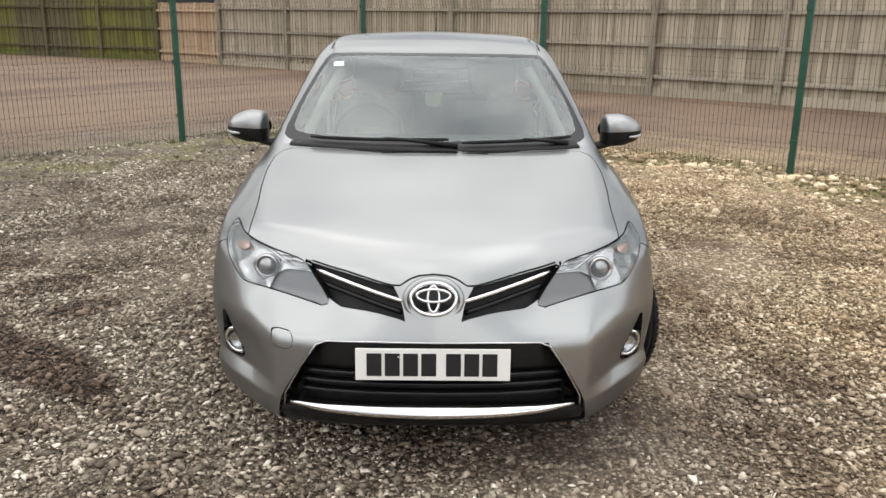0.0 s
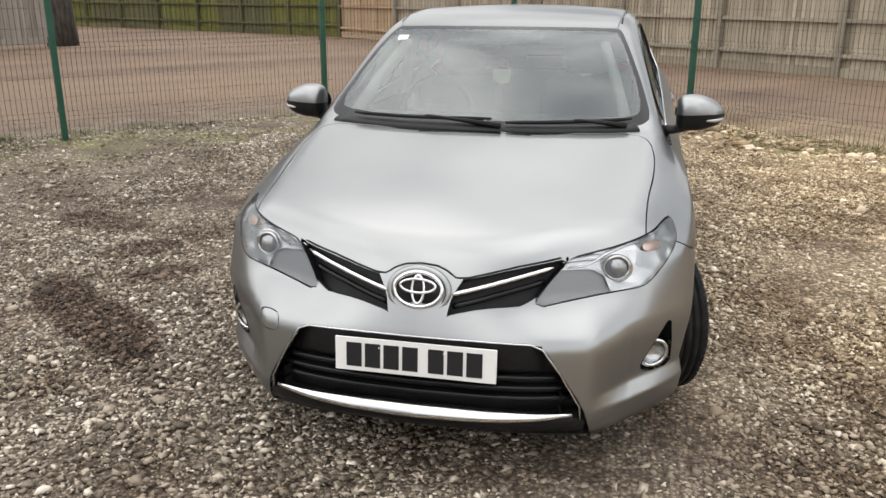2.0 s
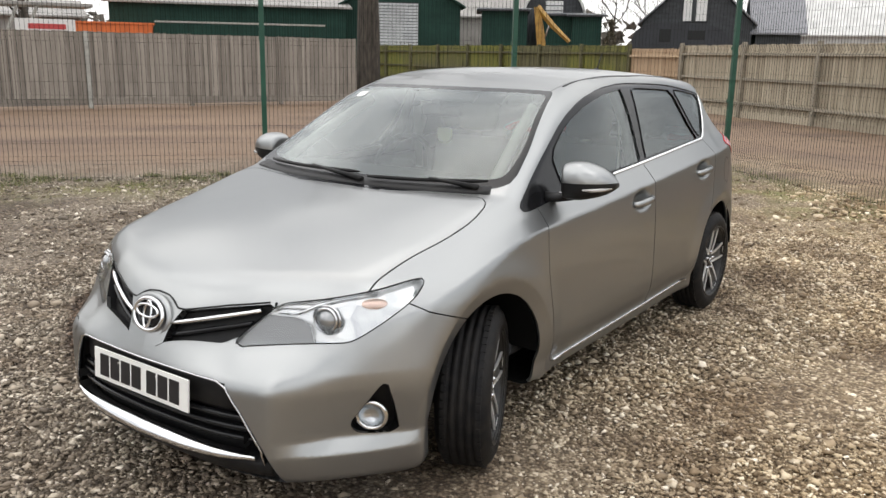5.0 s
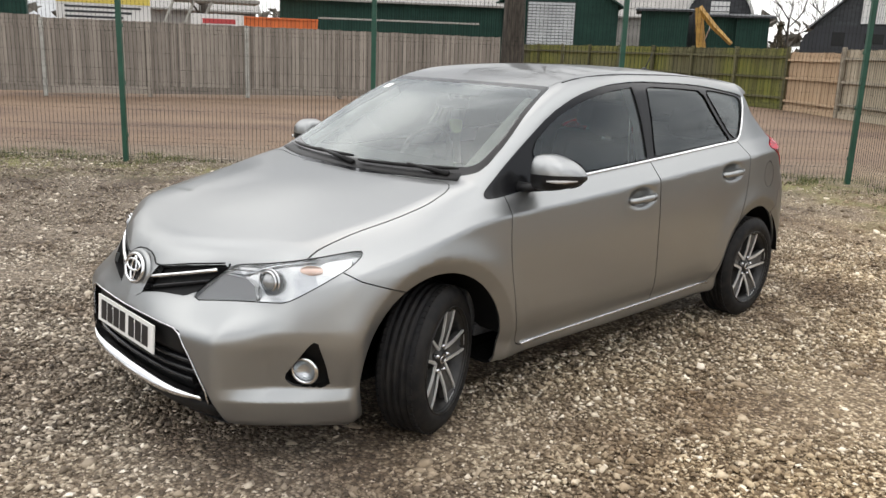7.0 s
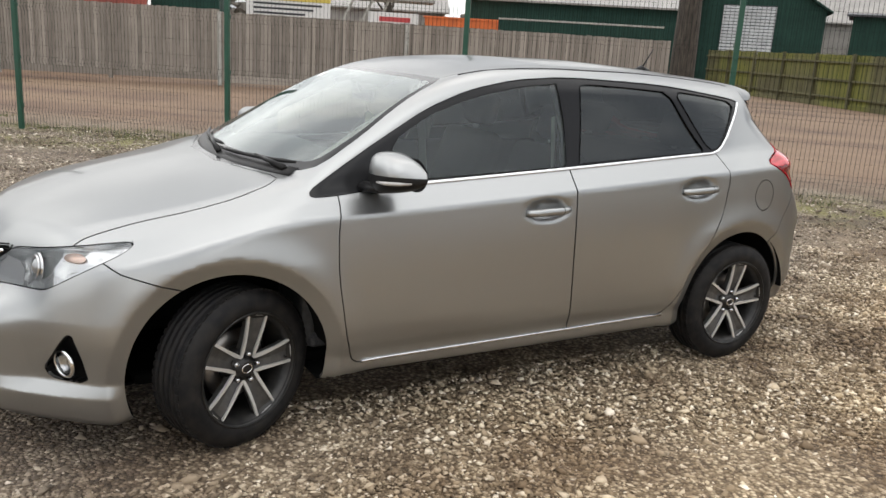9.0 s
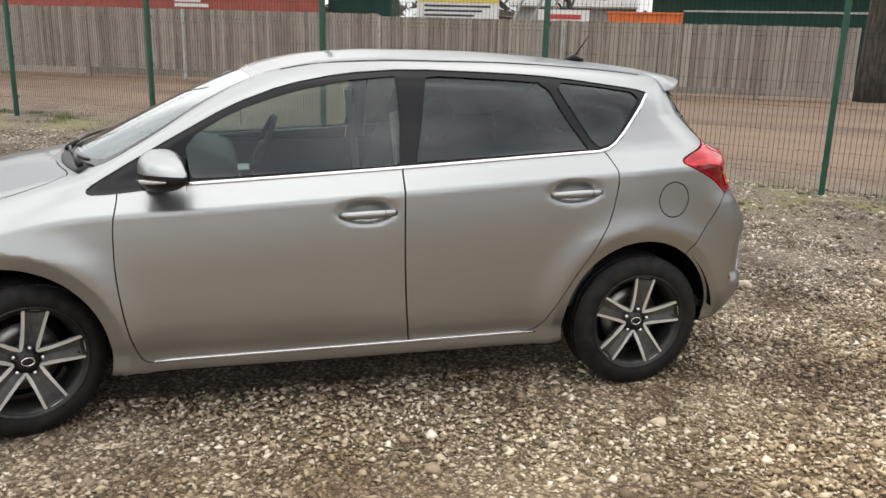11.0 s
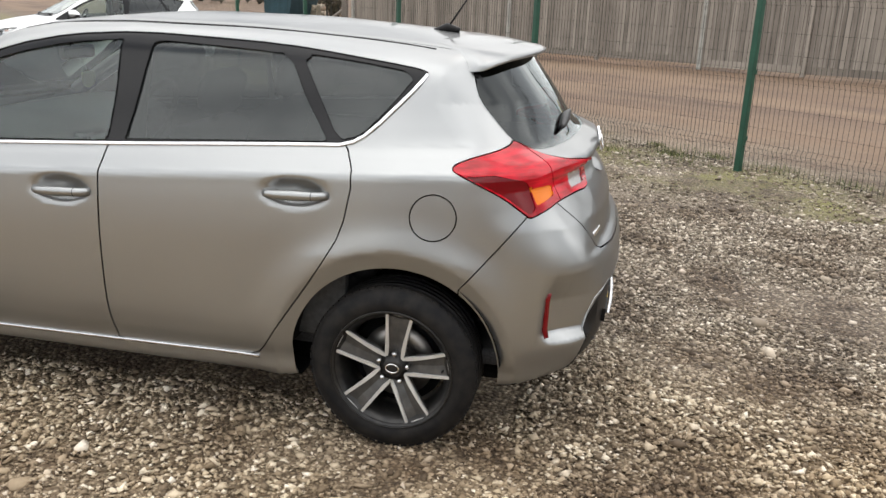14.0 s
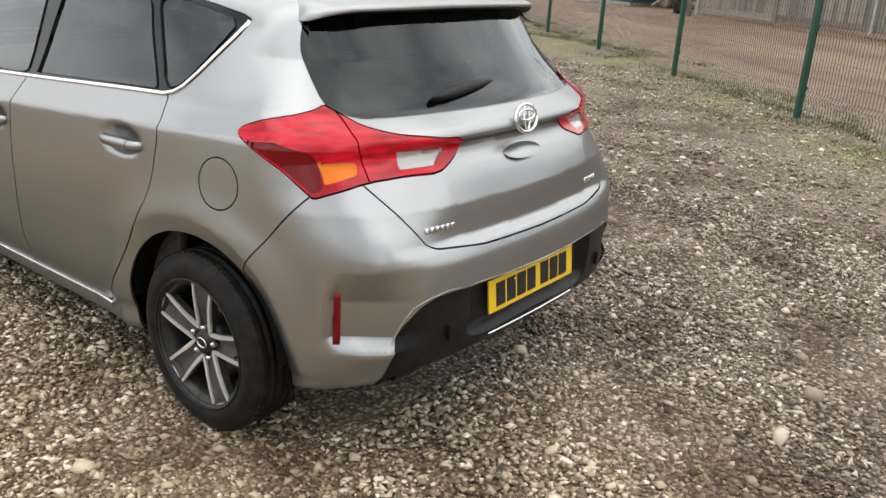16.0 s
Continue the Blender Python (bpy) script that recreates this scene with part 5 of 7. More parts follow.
# lower grille: slats, the black lip, the bright chrome blade and a fine rim
for i in range(3):
    z = 0.308 + 0.036 * i
    w = 0.515 - (z - 0.29) * 0.60
    part("grille_slat", strip([on_front(x, z) for x in np.linspace(-w, w, 21)], 0.016, 0.03, -0.022), GLOSS_BLACK, GRILLE_LOW, "gloss black slat", True)
part("grille_panel", strip([on_front(x, 0.445) for x in np.linspace(-0.41, 0.41, 17)], 0.10, 0.02, -0.03), BLACK_TRIM, GRILLE_LOW, "black panel behind the plate", True)
part("chrome_blade", strip([(q, (n + Vector((0, 0, 1.1))).normalized()) for q, n in (on_front(x, 0.254 + 0.02 * x * x) for x in np.linspace(-0.490, 0.490, 33))], 0.048, 0.03, 0.012, taper=True), CHROME, CAR, "bright chrome bumper blade", True)
part("lower_lip", strip([on_front(x, 0.205 + 0.02 * x * x) for x in np.linspace(-0.530, 0.530, 25)], 0.066, 0.05, 0.002), BLACK_TRIM, CAR, "black plastic lower lip", True)
rim = [(-0.517, 0.24), (-0.513, 0.29), (-0.447, 0.41), (-0.395, 0.486), (-0.36, 0.5), (-0.2, 0.505), (0, 0.506), (0.2, 0.505), (0.36, 0.5), (0.395, 0.486), (0.447, 0.41), (0.513, 0.29), (0.517, 0.24)]
part("grille_rim", strip([on_front(x, z) for (x0, z0), (x1, z1) in zip(rim, rim[1:]) for x, z in ((x0, z0), ((x0 + x1) / 2, (z0 + z1) / 2))] + [on_front(*rim[-1])], 0.007, 0.02, 0.004), SATIN, CAR, "fine satin grille rim", True)


def number_plate(parent, mat, centre, facing, label):
    """A plate with its writing as plain dark bars."""
    m = Matrix.LocRotScale(centre, Euler(facing), None)
    plate = part("number_plate", boxed((-0.26, -0.004, -0.0555), (0.26, 0.004, 0.0555), 0.002, m), mat, parent, label)
    x = -0.222
    for i in range(7):
        part("plate_bar", boxed((x, -0.0062, -0.0395), (x + 0.050, -0.0038, 0.0395), 0.0, m), INK, plate, "plain dark bar")
        x += 0.061 + (0.022 if i == 3 else 0)
    for sx in (-0.115, 0.095):
        part("plate_screw", dome((m @ Vector((sx, -0.004, 0.028)), (m.to_3x3() @ Vector((0, -1, 0)))), 0.006, 0.006, 0.003, 10, 2), WHITE_PLATE, plate, "small pale screw cap", True)
    return plate


number_plate(CAR, WHITE_PLATE, (0, on_front(0, 0.43)[0].y + 0.004, 0.431), (radians(-4), 0, 0), "white front plate with dark bars")
number_plate(CAR, YELLOW_PLATE, (0.0, on_rear(0, 0.50)[0].y + 0.002, 0.498), (radians(-6), 0, radians(180)), "yellow rear plate with dark bars")

# fog lamps, headlight internals
for s in (1, -1):
    p, n = on_front(s * 0.742, 0.375)
    face = (n + Vector((0, -0.8, 0.0))).normalized()
    at = p - face * 0.012
    fl = part("fog_lamp", oval((at, face), 0.049, 0.047, 0.008), CHROME, CAR, "round fog lamp with chrome ring", True)
    part("fog_bowl", dome((at - face * 0.004, face), 0.046, 0.044, -0.018), SATIN, fl, "bright bowl", True)
    part("fog_lens", dome((at + face * 0.004, face), 0.045, 0.043, 0.008), LAMP_GLASS, fl, "clear fog lens", True)
    p, n = on_front(s * 0.603, 0.690)
    face = (n + Vector((0, -1.4, -0.1))).normalized()
    at = p - n * 0.012
    pr = part("projector", oval((at, face), 0.049, 0.045, 0.005), SATIN, CAR, "round projector lamp", True)
    part("projector_cup", dome((at - face * 0.004, face), 0.048, 0.044, -0.010), LAMP_GREY, pr, "", True)
    part("projector_ring", oval((at + face * 0.008, face), 0.040, 0.037, 0.005), SATIN, pr, "", True)
    part("projector_lens", dome((at + face * 0.002, face), 0.038, 0.035, 0.020), material("projector_glass", (0.30, 0.305, 0.31), 0.06, 0.5, 1.0), pr, "clear bulging lens", True)
    q, n2 = on_front(s * 0.715, 0.742)
    part("indicator_bulb", dome((q - n2 * 0.014, n2), 0.042, 0.018, 0.006), material("amber_bulb", (0.74, 0.54, 0.45), 0.3, 0.7), CAR, "pale amber indicator bulb", True)
    brow = [on_front(s * x, z) for x, z in ((0.455, 0.700), (0.50, 0.700), (0.535, 0.714), (0.565, 0.732), (0.61, 0.748), (0.66, 0.760), (0.71, 0.770))]
    part("lamp_brow", strip(brow, 0.010, 0.012, -0.008, taper=True), CHROME, CAR, "curved chrome brow inside the headlight", True)
    led = [on_front(s * (0.435 + 0.16 * t), 0.716 + 0.032 * t - 0.024 * t * t) for t in np.linspace(0, 1, 9)]
    part("light_strip", strip(led, 0.020, 0.01, -0.012, taper=True), REFLECTOR, CAR, "bright daytime light strip", True)

# door handles, mirrors, window trims, highlight strips under the doors
for s in (1, -1):
    for hy, hz in HANDLES:
        pts = []
        for t in np.linspace(-1, 1, 15):
            p, n = on_side(hy + 0.112 * t + 0.006, hz - 0.008 + 0.004 * t, s)
            base_x = on_side(hy + 0.125, hz, s)[0].x
            pts.append((base_x + s * (0.017 - 0.022 * abs(t) ** 6), hy + 0.112 * t + 0.006, hz - 0.008 + 0.004 * t))
        h = part("door_handle", tube(pts, [0.0125 + 0.003 * (1 - abs(t)) for t in np.linspace(-1, 1, 15)], 10, 1.15), PAINT, CAR, "body-coloured pull handle", True)
        e = Vector(pts[-4])
        part("handle_seam", tube([e + Vector((0, -0.0012, 0)), e + Vector((0, 0.0012, 0))], 0.0146, 10, 1.15), INK, h, "dark joint line")
    # belt chrome from the mirror round the quarter window
    line = [(y, float(belt(y)) - 0.002) for y in np.linspace(1.52, 3.28, 24)] + [(3.325, 1.075), (3.36, 1.096), (3.41, 1.142), (3.46, 1.197), (3.51, 1.252), (3.545, 1.300)]
    part("window_trim", strip([on_side(y, z, s) for y, z in line], 0.014, 0.01, 0.006), CHROME, CAR, "bright chrome window line", True)
    # satin strip added for the light that the door's bottom edge catches
    part("sill_edge", strip([on_side(y, 0.272 + 0.011 * (y - 1.42), s) for y in np.linspace(1.42, 3.0, 18)], 0.012, 0.012, 0.008), SATIN, CAR, "thin satin strip for the highlight along the door bottom", True)
    # mirror
    mir = part("door_mirror", bmesh.new(), None, CAR, "body-coloured door mirror with black foot")
    bm = bmesh.new()
    rings = []
    zt = hermite([(0, 1.080), (0.1, 1.102), (0.35, 1.108), (0.7, 1.088), (0.92, 1.052), (1, 1.026)])
    zb = hermite([(0, 0.962), (0.1, 0.952), (0.35, 0.953), (0.7, 0.968), (0.92, 0.990), (1, 1.006)])
    yf = hermite([(0, 1.475), (0.10, 1.425), (0.4, 1.412), (0.75, 1.435), (0.93, 1.480), (1, 1.530)])
    yr = hermite([(0, 1.535), (0.12, 1.558), (0.5, 1.575), (0.9, 1.588), (1, 1.575)])
    for t in np.linspace(0, 1, 25):
        a, b, c, d = float(yf(t)), float(yr(t)), float(zb(t)), float(zt(t))
        row = []
        for k in range(24):
            u = 2 * math.pi * k / 24
            cu, su = math.cos(u), math.sin(u)
            row.append(bm.verts.new((s * (0.815 + 0.205 * t), (a + b) / 2 + (b - a) / 2 * math.copysign(abs(cu) ** 0.7, cu), (c + d) / 2 + (d - c) / 2 * math.copysign(abs(su) ** 0.7, su))))
        rings.append(row)
    for q, w in zip(rings, rings[1:]):
        for k in range(24):
            bm.faces.new((q[k], q[(k + 1) % 24], w[(k + 1) % 24], w[k]))
    bm.faces.new(rings[0][::-1])
    bm.faces.new(rings[-1])
    bmesh.ops.recalc_face_normals(bm, faces=bm.faces)
    upper, low = bm, bm.copy()
    for piece, keep_up, mat, nm, lb in ((upper, True, PAINT, "mirror_cap", "body-coloured mirror cap"), (low, False, BLACK_TRIM, "mirror_base", "black lower mirror shell")):
        bmesh.ops.bisect_plane(piece, geom=piece.verts[:] + piece.edges[:] + piece.faces[:], plane_co=(s * 0.91, 1.50, 1.024), plane_no=Vector((-s * 0.05, 0.05, 1)), clear_inner=keep_up, clear_outer=not keep_up)
        bmesh.ops.recalc_face_normals(piece, faces=piece.faces)
        part(nm, piece, mat, mir, lb, True)
    part("mirror_foot", tube([(s * 0.755, 1.44, 0.958), (s * 0.80, 1.47, 0.955), (s * 0.85, 1.50, 0.962), (s * 0.89, 1.51, 0.975)], [0.040, 0.034, 0.032, 0.03], 10, 0.55), BLACK_TRIM, mir, "black mirror foot", True)
    part("mirror_bezel", dome((Vector((s * 0.908, 1.578, 1.022)), Vector((s * -0.06, 1, 0)).normalized()), 0.098, 0.064, 0.006), BLACK_TRIM, mir, "black rim round the mirror glass", True)
    part("mirror_glass", dome((Vector((s * 0.908, 1.5845, 1.026)), Vector((s * -0.12, 1, 0)).normalized()), 0.080, 0.048, 0.002), CHROME, mir, "mirror glass", True)
    part("side_indicator", tube([(s * 0.935, 1.412, 1.005), (s * 0.97, 1.430, 1.005), (s * 0.998, 1.466, 1.006), (s * 1.014, 1.515, 1.008)], [0.004, 0.008, 0.008, 0.004], 8), PALE_LENS, mir, "clear indicator strip", True)
    # roof channel
    part("roof_rail_joint", strip([on_top(s * (0.548 + 0.012 * math.sin((y - 1.9) * 1.7)), y) for y in np.linspace(1.95, 3.55, 16)], 0.010, 0.01, 0.002), BLACK_TRIM, CAR, "black roof channel strip", True)
    # rear reflector in its bumper slot
    spots = [reach((s * 1.0, 4.0 + 0.255, z), Vector((-s * 0.72, -0.69, 0))) for z in np.linspace(0.445, 0.607, 6)]
    part("rear_reflector", strip(spots, 0.022, 0.012, 0.004), DEEP_RED, CAR, "slim red bumper reflector", True)


# wipers, aerial, spoiler, rear wiper, rear badge and plain lettering bars
def wiper(x0, x1, arm_x, lift):
    pts = [on_top(x, 1.075 + 0.36 * x * x + lift + 0.028 * (x - x0))[0] + Vector((0, -0.008, 0.014)) for x in np.linspace(x0, x1, 12)]
    w = part("wiper", tube(pts, [0.004] + [0.007] * 10 + [0.004], 6, 1.2), BLACK_TRIM, CAR, "black windscreen wiper", True)
    foot = on_top(arm_x, 1.048 + 0.35 * arm_x * arm_x)[0] + Vector((0, 0, 0.012))
    part("wiper_arm", tube([foot, (foot + pts[6]) / 2 + Vector((0, -0.004, 0.006)), pts[6] + Vector((0, 0, 0.008))], [0.014, 0.009, 0.006], 6), BLACK_TRIM, w, "", True)


wiper(-0.56, 0.06, 0.10, 0.0)
wiper(0.12, 0.62, 0.60, -0.005)
part("cowl_cover", strip([(on_top(x, 1.065 + 0.35 * x * x)[0], Vector((0, -0.35, 1)).normalized()) for x in np.linspace(-0.64, 0.64, 25)], 0.085, 0.02, 0.003), BLACK_TRIM, CAR, "black scuttle cover under the wipers", True)
p = on_top(0.0, 3.47)[0]
aer = part("aerial", tube([p + Vector((0, -0.06, -0.004)), p + Vector((0, 0, 0.016)), p + Vector((0, 0.05, 0.004))], [0.012, 0.022, 0.014], 10, 0.8), BLACK_TRIM, CAR, "short black roof aerial", True)
part("aerial_whip", tube([p + Vector((0, 0.0, 0.012)), p + Vector((0, 0.075, 0.125))], [0.005, 0.003], 6), BLACK_TRIM, aer, "thin black whip", True)


def spoiler(first, last):
    """A run of the spoiler's section, swept across the roof's rear edge."""
    bm = bmesh.new()
    rings = []
    for x in np.linspace(-0.578, 0.578, 41):
        a = abs(x)
        end = max(0.0, (a - 0.46) / 0.118)
        y0 = 3.53 - 0.08 * a * a + 0.17 * end
        y1 = 3.868 - 0.30 * a * a - 0.045 * end**2
        z0 = on_top(x, y0)[0].z
        crown = 0.085 * a * a + 0.030 * end**2
        z1 = float(top_line(y1 - 0.02)) - crown - 0.004
        ym = (y0 + y1) / 2
        zm = (z0 + z1) / 2 + 0.006
        section = ((x, y0 - 0.005, z0 - 0.004), (x, y0 + 0.02, z0 + 0.001), (x, ym, zm), (x, y1 - 0.02, z1 + 0.002), (x, y1, z1 - 0.007), (x, y1 - 0.004, z1 - 0.018), (x, y1 - 0.05, z1 - 0.030), (x, 3.74 - 0.20 * a * a, z1 - 0.038 + 0.012 * end), (x, y0 + 0.05, z0 - 0.03))
        rings.append([bm.verts.new(v) for v in section[first:last]])
    for r, q in zip(rings, rings[1:]):
        for k in range(len(r) - 1):
            bm.faces.new((r[k], r[k + 1], q[k + 1], q[k]))
    for ring in (rings[0][::-1], rings[-1]):
        if len(ring) > 4:
            bm.faces.new(ring)
    bmesh.ops.recalc_face_normals(bm, faces=bm.faces)
    return bm


sp = part("roof_spoiler", spoiler(0, 6), PAINT, CAR, "body-coloured roof spoiler", True)
part("spoiler_underside", spoiler(5, 9), BLACK_TRIM, sp, "black underside of the spoiler", True)
wp = [on_rear(x, 1.123 - 0.10 * (x - 0.07) + 0.004 * math.sin(x * 12)) for x in np.linspace(0.020, 0.315, 11)]
rw = part("rear_wiper", strip(wp, 0.034, 0.02, 0.020, taper=True), BLACK_TRIM, CAR, "black rear wiper", True)
p, n = on_rear(0.0, 1.028)
n = (n + Vector((0, 1.5, 0))).normalized()
rb = part("rear_badge", oval((p + n * 0.008, n), 0.062, 0.044, 0.006), CHROME, CAR, "chrome oval rear badge", True)
part("badge_loop", oval((p + n * 0.009 + Vector((0, 0, 0.010)), n), 0.045, 0.017, 0.004), CHROME, rb, "", True)
part("badge_loop", oval((p + n * 0.009, n), 0.015, 0.036, 0.004), CHROME, rb, "", True)
for x0, x1, z, h, count in ((0.397, 0.520, 0.764, 0.017, 6), (-0.472, -0.372, 0.760, 0.019, 5)):
    step = (x1 - x0) / count
    for k in range(count):
        part("name_bar", strip([on_rear(x0 + step * (k + f), z) for f in (0.12, 0.48, 0.84)], h, 0.004, 0.004), CHROME, CAR, "plain chrome name bar", True)
part("tailgate_handle", dome((on_rear(0, 0.928)[0], (on_rear(0, 0.928)[1] + Vector((0, 0, 0.45))).normalized()), 0.105, 0.040, 0.010), PAINT, CAR, "painted grip dish under the badge", True)
part("valance_strip", strip([on_rear(x, 0.388 - 0.06 * x * x) for x in np.linspace(-0.27, 0.27, 15)], 0.004, 0.02, 0.004), SATIN, CAR, "thin bright line under the rear plate", True)
edge = [(0.648, 0.405), (0.636, 0.450), (0.612, 0.505), (0.585, 0.553), (0.55, 0.577), (0.48, 0.588), (0.34, 0.585), (0.17, 0.580), (0.0, 0.578)]
edge += [(-x, z) for x, z in edge[-2::-1]]
part("valance_rim", strip([on_rear(x, z) for x, z in edge], 0.004, 0.012, 0.002), PAINT, CAR, "fine painted rim over the black insert", True)


# wheels
def wheel(at):
    """A road wheel with its tyre, five wide spokes, bolts and brake disc; the outer face looks along +x."""
    w = thing("wheel", "", "")
    half, R = 0.099, WHEEL_R
    prof = [(-half + 0.012, 0.205), (-half, 0.225), (-half - 0.002, 0.255), (-half + 0.010, R - 0.021), (-half + 0.026, R - 0.006), (-half + 0.036, R - 0.002)]
    for g in (-0.045, -0.015, 0.015, 0.045):
        prof += [(g - 0.0055, R), (g - 0.0045, R - 0.008), (g + 0.0045, R - 0.008), (g + 0.0055, R)]
    prof += [(half - 0.036, R - 0.002), (half - 0.026, R - 0.006), (half - 0.010, R - 0.021), (half - 0.003, R - 0.038), (half + 0.002, 0.252), (half, 0.236), (half - 0.004, 0.224), (half - 0.014, 0.207)]
    tyre = part("tyre", lathe(prof, 72), RUBBER, w, "black road tyre with grooved tread", True)
    # tread blocks across the shoulders
    bm = bmesh.new()
    for i in range(64):
        m = Matrix.Rotation(2 * math.pi * i / 64, 4, "X")
        for x0, x1 in ((-0.072, -0.054), (0.054, 0.072)):
            box(bm, (x0, -0.0105, R - 0.012), (x1, 0.0105, R + 0.0006), 0.0, m)
    tagged(part("tread_pattern", bm, RUBBER, tyre), kind="stuff")
    part("rim_barrel", lathe([(-0.08, 0.200), (0.02, 0.188), (0.070, 0.192), (half - 0.012, 0.211), (half - 0.004, 0.2215), (half - 0.006, 0.215), (half - 0.018, 0.205), (0.06, 0.192), (0.0, 0.180), (-0.08, 0.185)], 64), DARK_ALLOY, w, "dark grey wheel rim", True)
    part("rim_edge", lathe([(half - 0.006, 0.2145), (half - 0.0015, 0.2165), (half - 0.0015, 0.2205), (half - 0.006, 0.2215)], 64), DARK_ALLOY, w, "dark rim edge", True)
    part("brake_disc", lathe([(-0.02, 0.05), (-0.02, 0.135), (0.0, 0.135), (0.0, 0.05)], 40), STEEL, w, "steel brake disc", True)
    part("brake_drum", lathe([(-0.06, 0.0001), (-0.06, 0.17), (-0.03, 0.17), (-0.03, 0.0001)], 32), UNDER, w, "", True)
    part("hub", lathe([(0.0, 0.074), (0.040, 0.072), (0.048, 0.062), (0.052, 0.040), (0.066, 0.036), (0.066, 0.0001)], 36), DARK_ALLOY, w, "dark wheel hub", True)
    part("centre_cap", lathe([(0.066, 0.035), (0.071, 0.033), (0.0725, 0.022), (0.0725, 0.0001)], 28), DARK_ALLOY, w, "dark round centre cap", True)
    part("cap_mark", oval((Vector((0.073, 0, 0)), Vector((1, 0, 0))), 0.023, 0.016, 0.0026, 24), CHROME, w, "small chrome oval", True)
    for i in range(5):
        turn = Matrix.Rotation(radians(72 * i - 5), 4, "X")
        bm = bmesh.new()
        rows = []
        for r, hw, x in ((0.045, 0.030, 0.054), (0.10, 0.035, 0.070), (0.16, 0.041, 0.080), (0.212, 0.0475, 0.082)):
            rows.append([bm.verts.new(turn @ Vector(v)) for v in ((x - 0.035, -hw + 0.004, r), (x, -hw, r), (x - 0.006, -hw + 0.010, r), (x - 0.012, 0, r), (x - 0.006, hw - 0.010, r), (x, hw, r), (x - 0.035, hw - 0.004, r))])
        for a, b in zip(rows, rows[1:]):
            for k in range(7):
                j = (k + 1) % 7
                bm.faces.new((a[k], a[j], b[j], b[k]))
        bm.faces.new(rows[0][::-1])
        bm.faces.new(rows[-1])
        bmesh.ops.recalc_face_normals(bm, faces=bm.faces)
        spoke = part("spoke", bm, SPOKE_GREY, w, "dark wide spoke with bright machined edges")
        for sy in (-1, 1):
            bm = bmesh.new()
            rows = []
            for r, hw, x, wd in ((0.040, 0.0300, 0.0660, 0.006), (0.055, 0.0350, 0.0680, 0.012), (0.075, 0.0365, 0.0705, 0.0140), (0.11, 0.0385, 0.0765, 0.0120), (0.16, 0.0435, 0.0815, 0.0110), (0.213, 0.0495, 0.0835, 0.0100)):
                rows.append([bm.verts.new(turn @ Vector(v)) for v in ((x - 0.006, sy * (hw - wd), r), (x, sy * (hw - wd), r), (x, sy * hw, r), (x - 0.008, sy * (hw + 0.001), r))])
            for a, b in zip(rows, rows[1:]):
                for k in range(4):
                    j = (k + 1) % 4
                    bm.faces.new((a[k], a[j], b[j], b[k]))
            bm.faces.new(rows[0][::-1])
            bm.faces.new(rows[-1])
            bmesh.ops.recalc_face_normals(bm, faces=bm.faces)
            part("spoke_edge", bm, ALLOY, spoke, "machined silver edge")
        cap = boxed((0.076, -0.044, 0.2045), (0.0835, 0.044, 0.2105), 0.001, turn)
        part("spoke_edge", cap, ALLOY, spoke, "machined silver edge")
        nut = lathe([(0.055, 0.0105), (0.070, 0.0095), (0.076, 0.006), (0.077, 0.0001)], 10)
        bmesh.ops.translate(nut, verts=nut.verts, vec=(0, 0, 0.054))
        bmesh.ops.transform(nut, matrix=turn @ Matrix.Rotation(radians(0), 4, "X"), verts=nut.verts)
        part("wheel_bolt", nut, SATIN, w, "steel wheel bolt", True)
    part("valve", tube([turn @ Vector((0.06, 0.02, 0.185)), turn @ Vector((0.085, 0.02, 0.18))], 0.004, 6), BLACK_TRIM, w)
    return w


W0 = wheel(None)
W0.parent = CAR
TRACK = 0.764
spots = [pose(TRACK, AXLE_R, 0.3000, -2, 0, 0), pose(-TRACK, AXLE_R, 0.3000, -25, 0, 180), pose(TRACK - 0.008, AXLE_F + 0.034, 0.3000, -7, 0, 24), pose(-TRACK + 0.008, AXLE_F - 0.034, 0.3000, 40, 0, 204)]
W0.matrix_basis = spots[0]
for m in spots[1:]:
    w = copy_thing(W0, m)
    w.parent = CAR
for s in (1, -1):
    for axle in (AXLE_F, AXLE_R):
        bm = bmesh.new()
        rings = []
        for x in (0.42, 0.60, 0.80, 0.838):
            rings.append([bm.verts.new((s * x, axle + (ARCH_R + 0.012) * math.cos(t), 0.31 + (ARCH_R + 0.012) * math.sin(t))) for t in np.linspace(radians(6), radians(174), 36)])
        for a, b in zip(rings, rings[1:]):
            for i in range(35):
                bm.faces.new((a[i], a[i + 1], b[i + 1], b[i]))
        bm.faces.new(rings[0])
        part("wheel_arch_liner", bm, UNDER, CAR, "matt black wheel arch liner", True)
part("floor_pan", boxed((-0.62, 0.60, 0.20), (0.62, 3.85, 0.25), 0.02), UNDER, CAR, "dark underbody")
part("front_axle", tube([(-0.7, AXLE_F, 0.30), (0.7, AXLE_F, 0.30)], 0.035, 10), UNDER, CAR)
part("rear_axle", tube([(-0.7, AXLE_R, 0.28), (0.7, AXLE_R, 0.28)], 0.04, 10), UNDER, CAR)

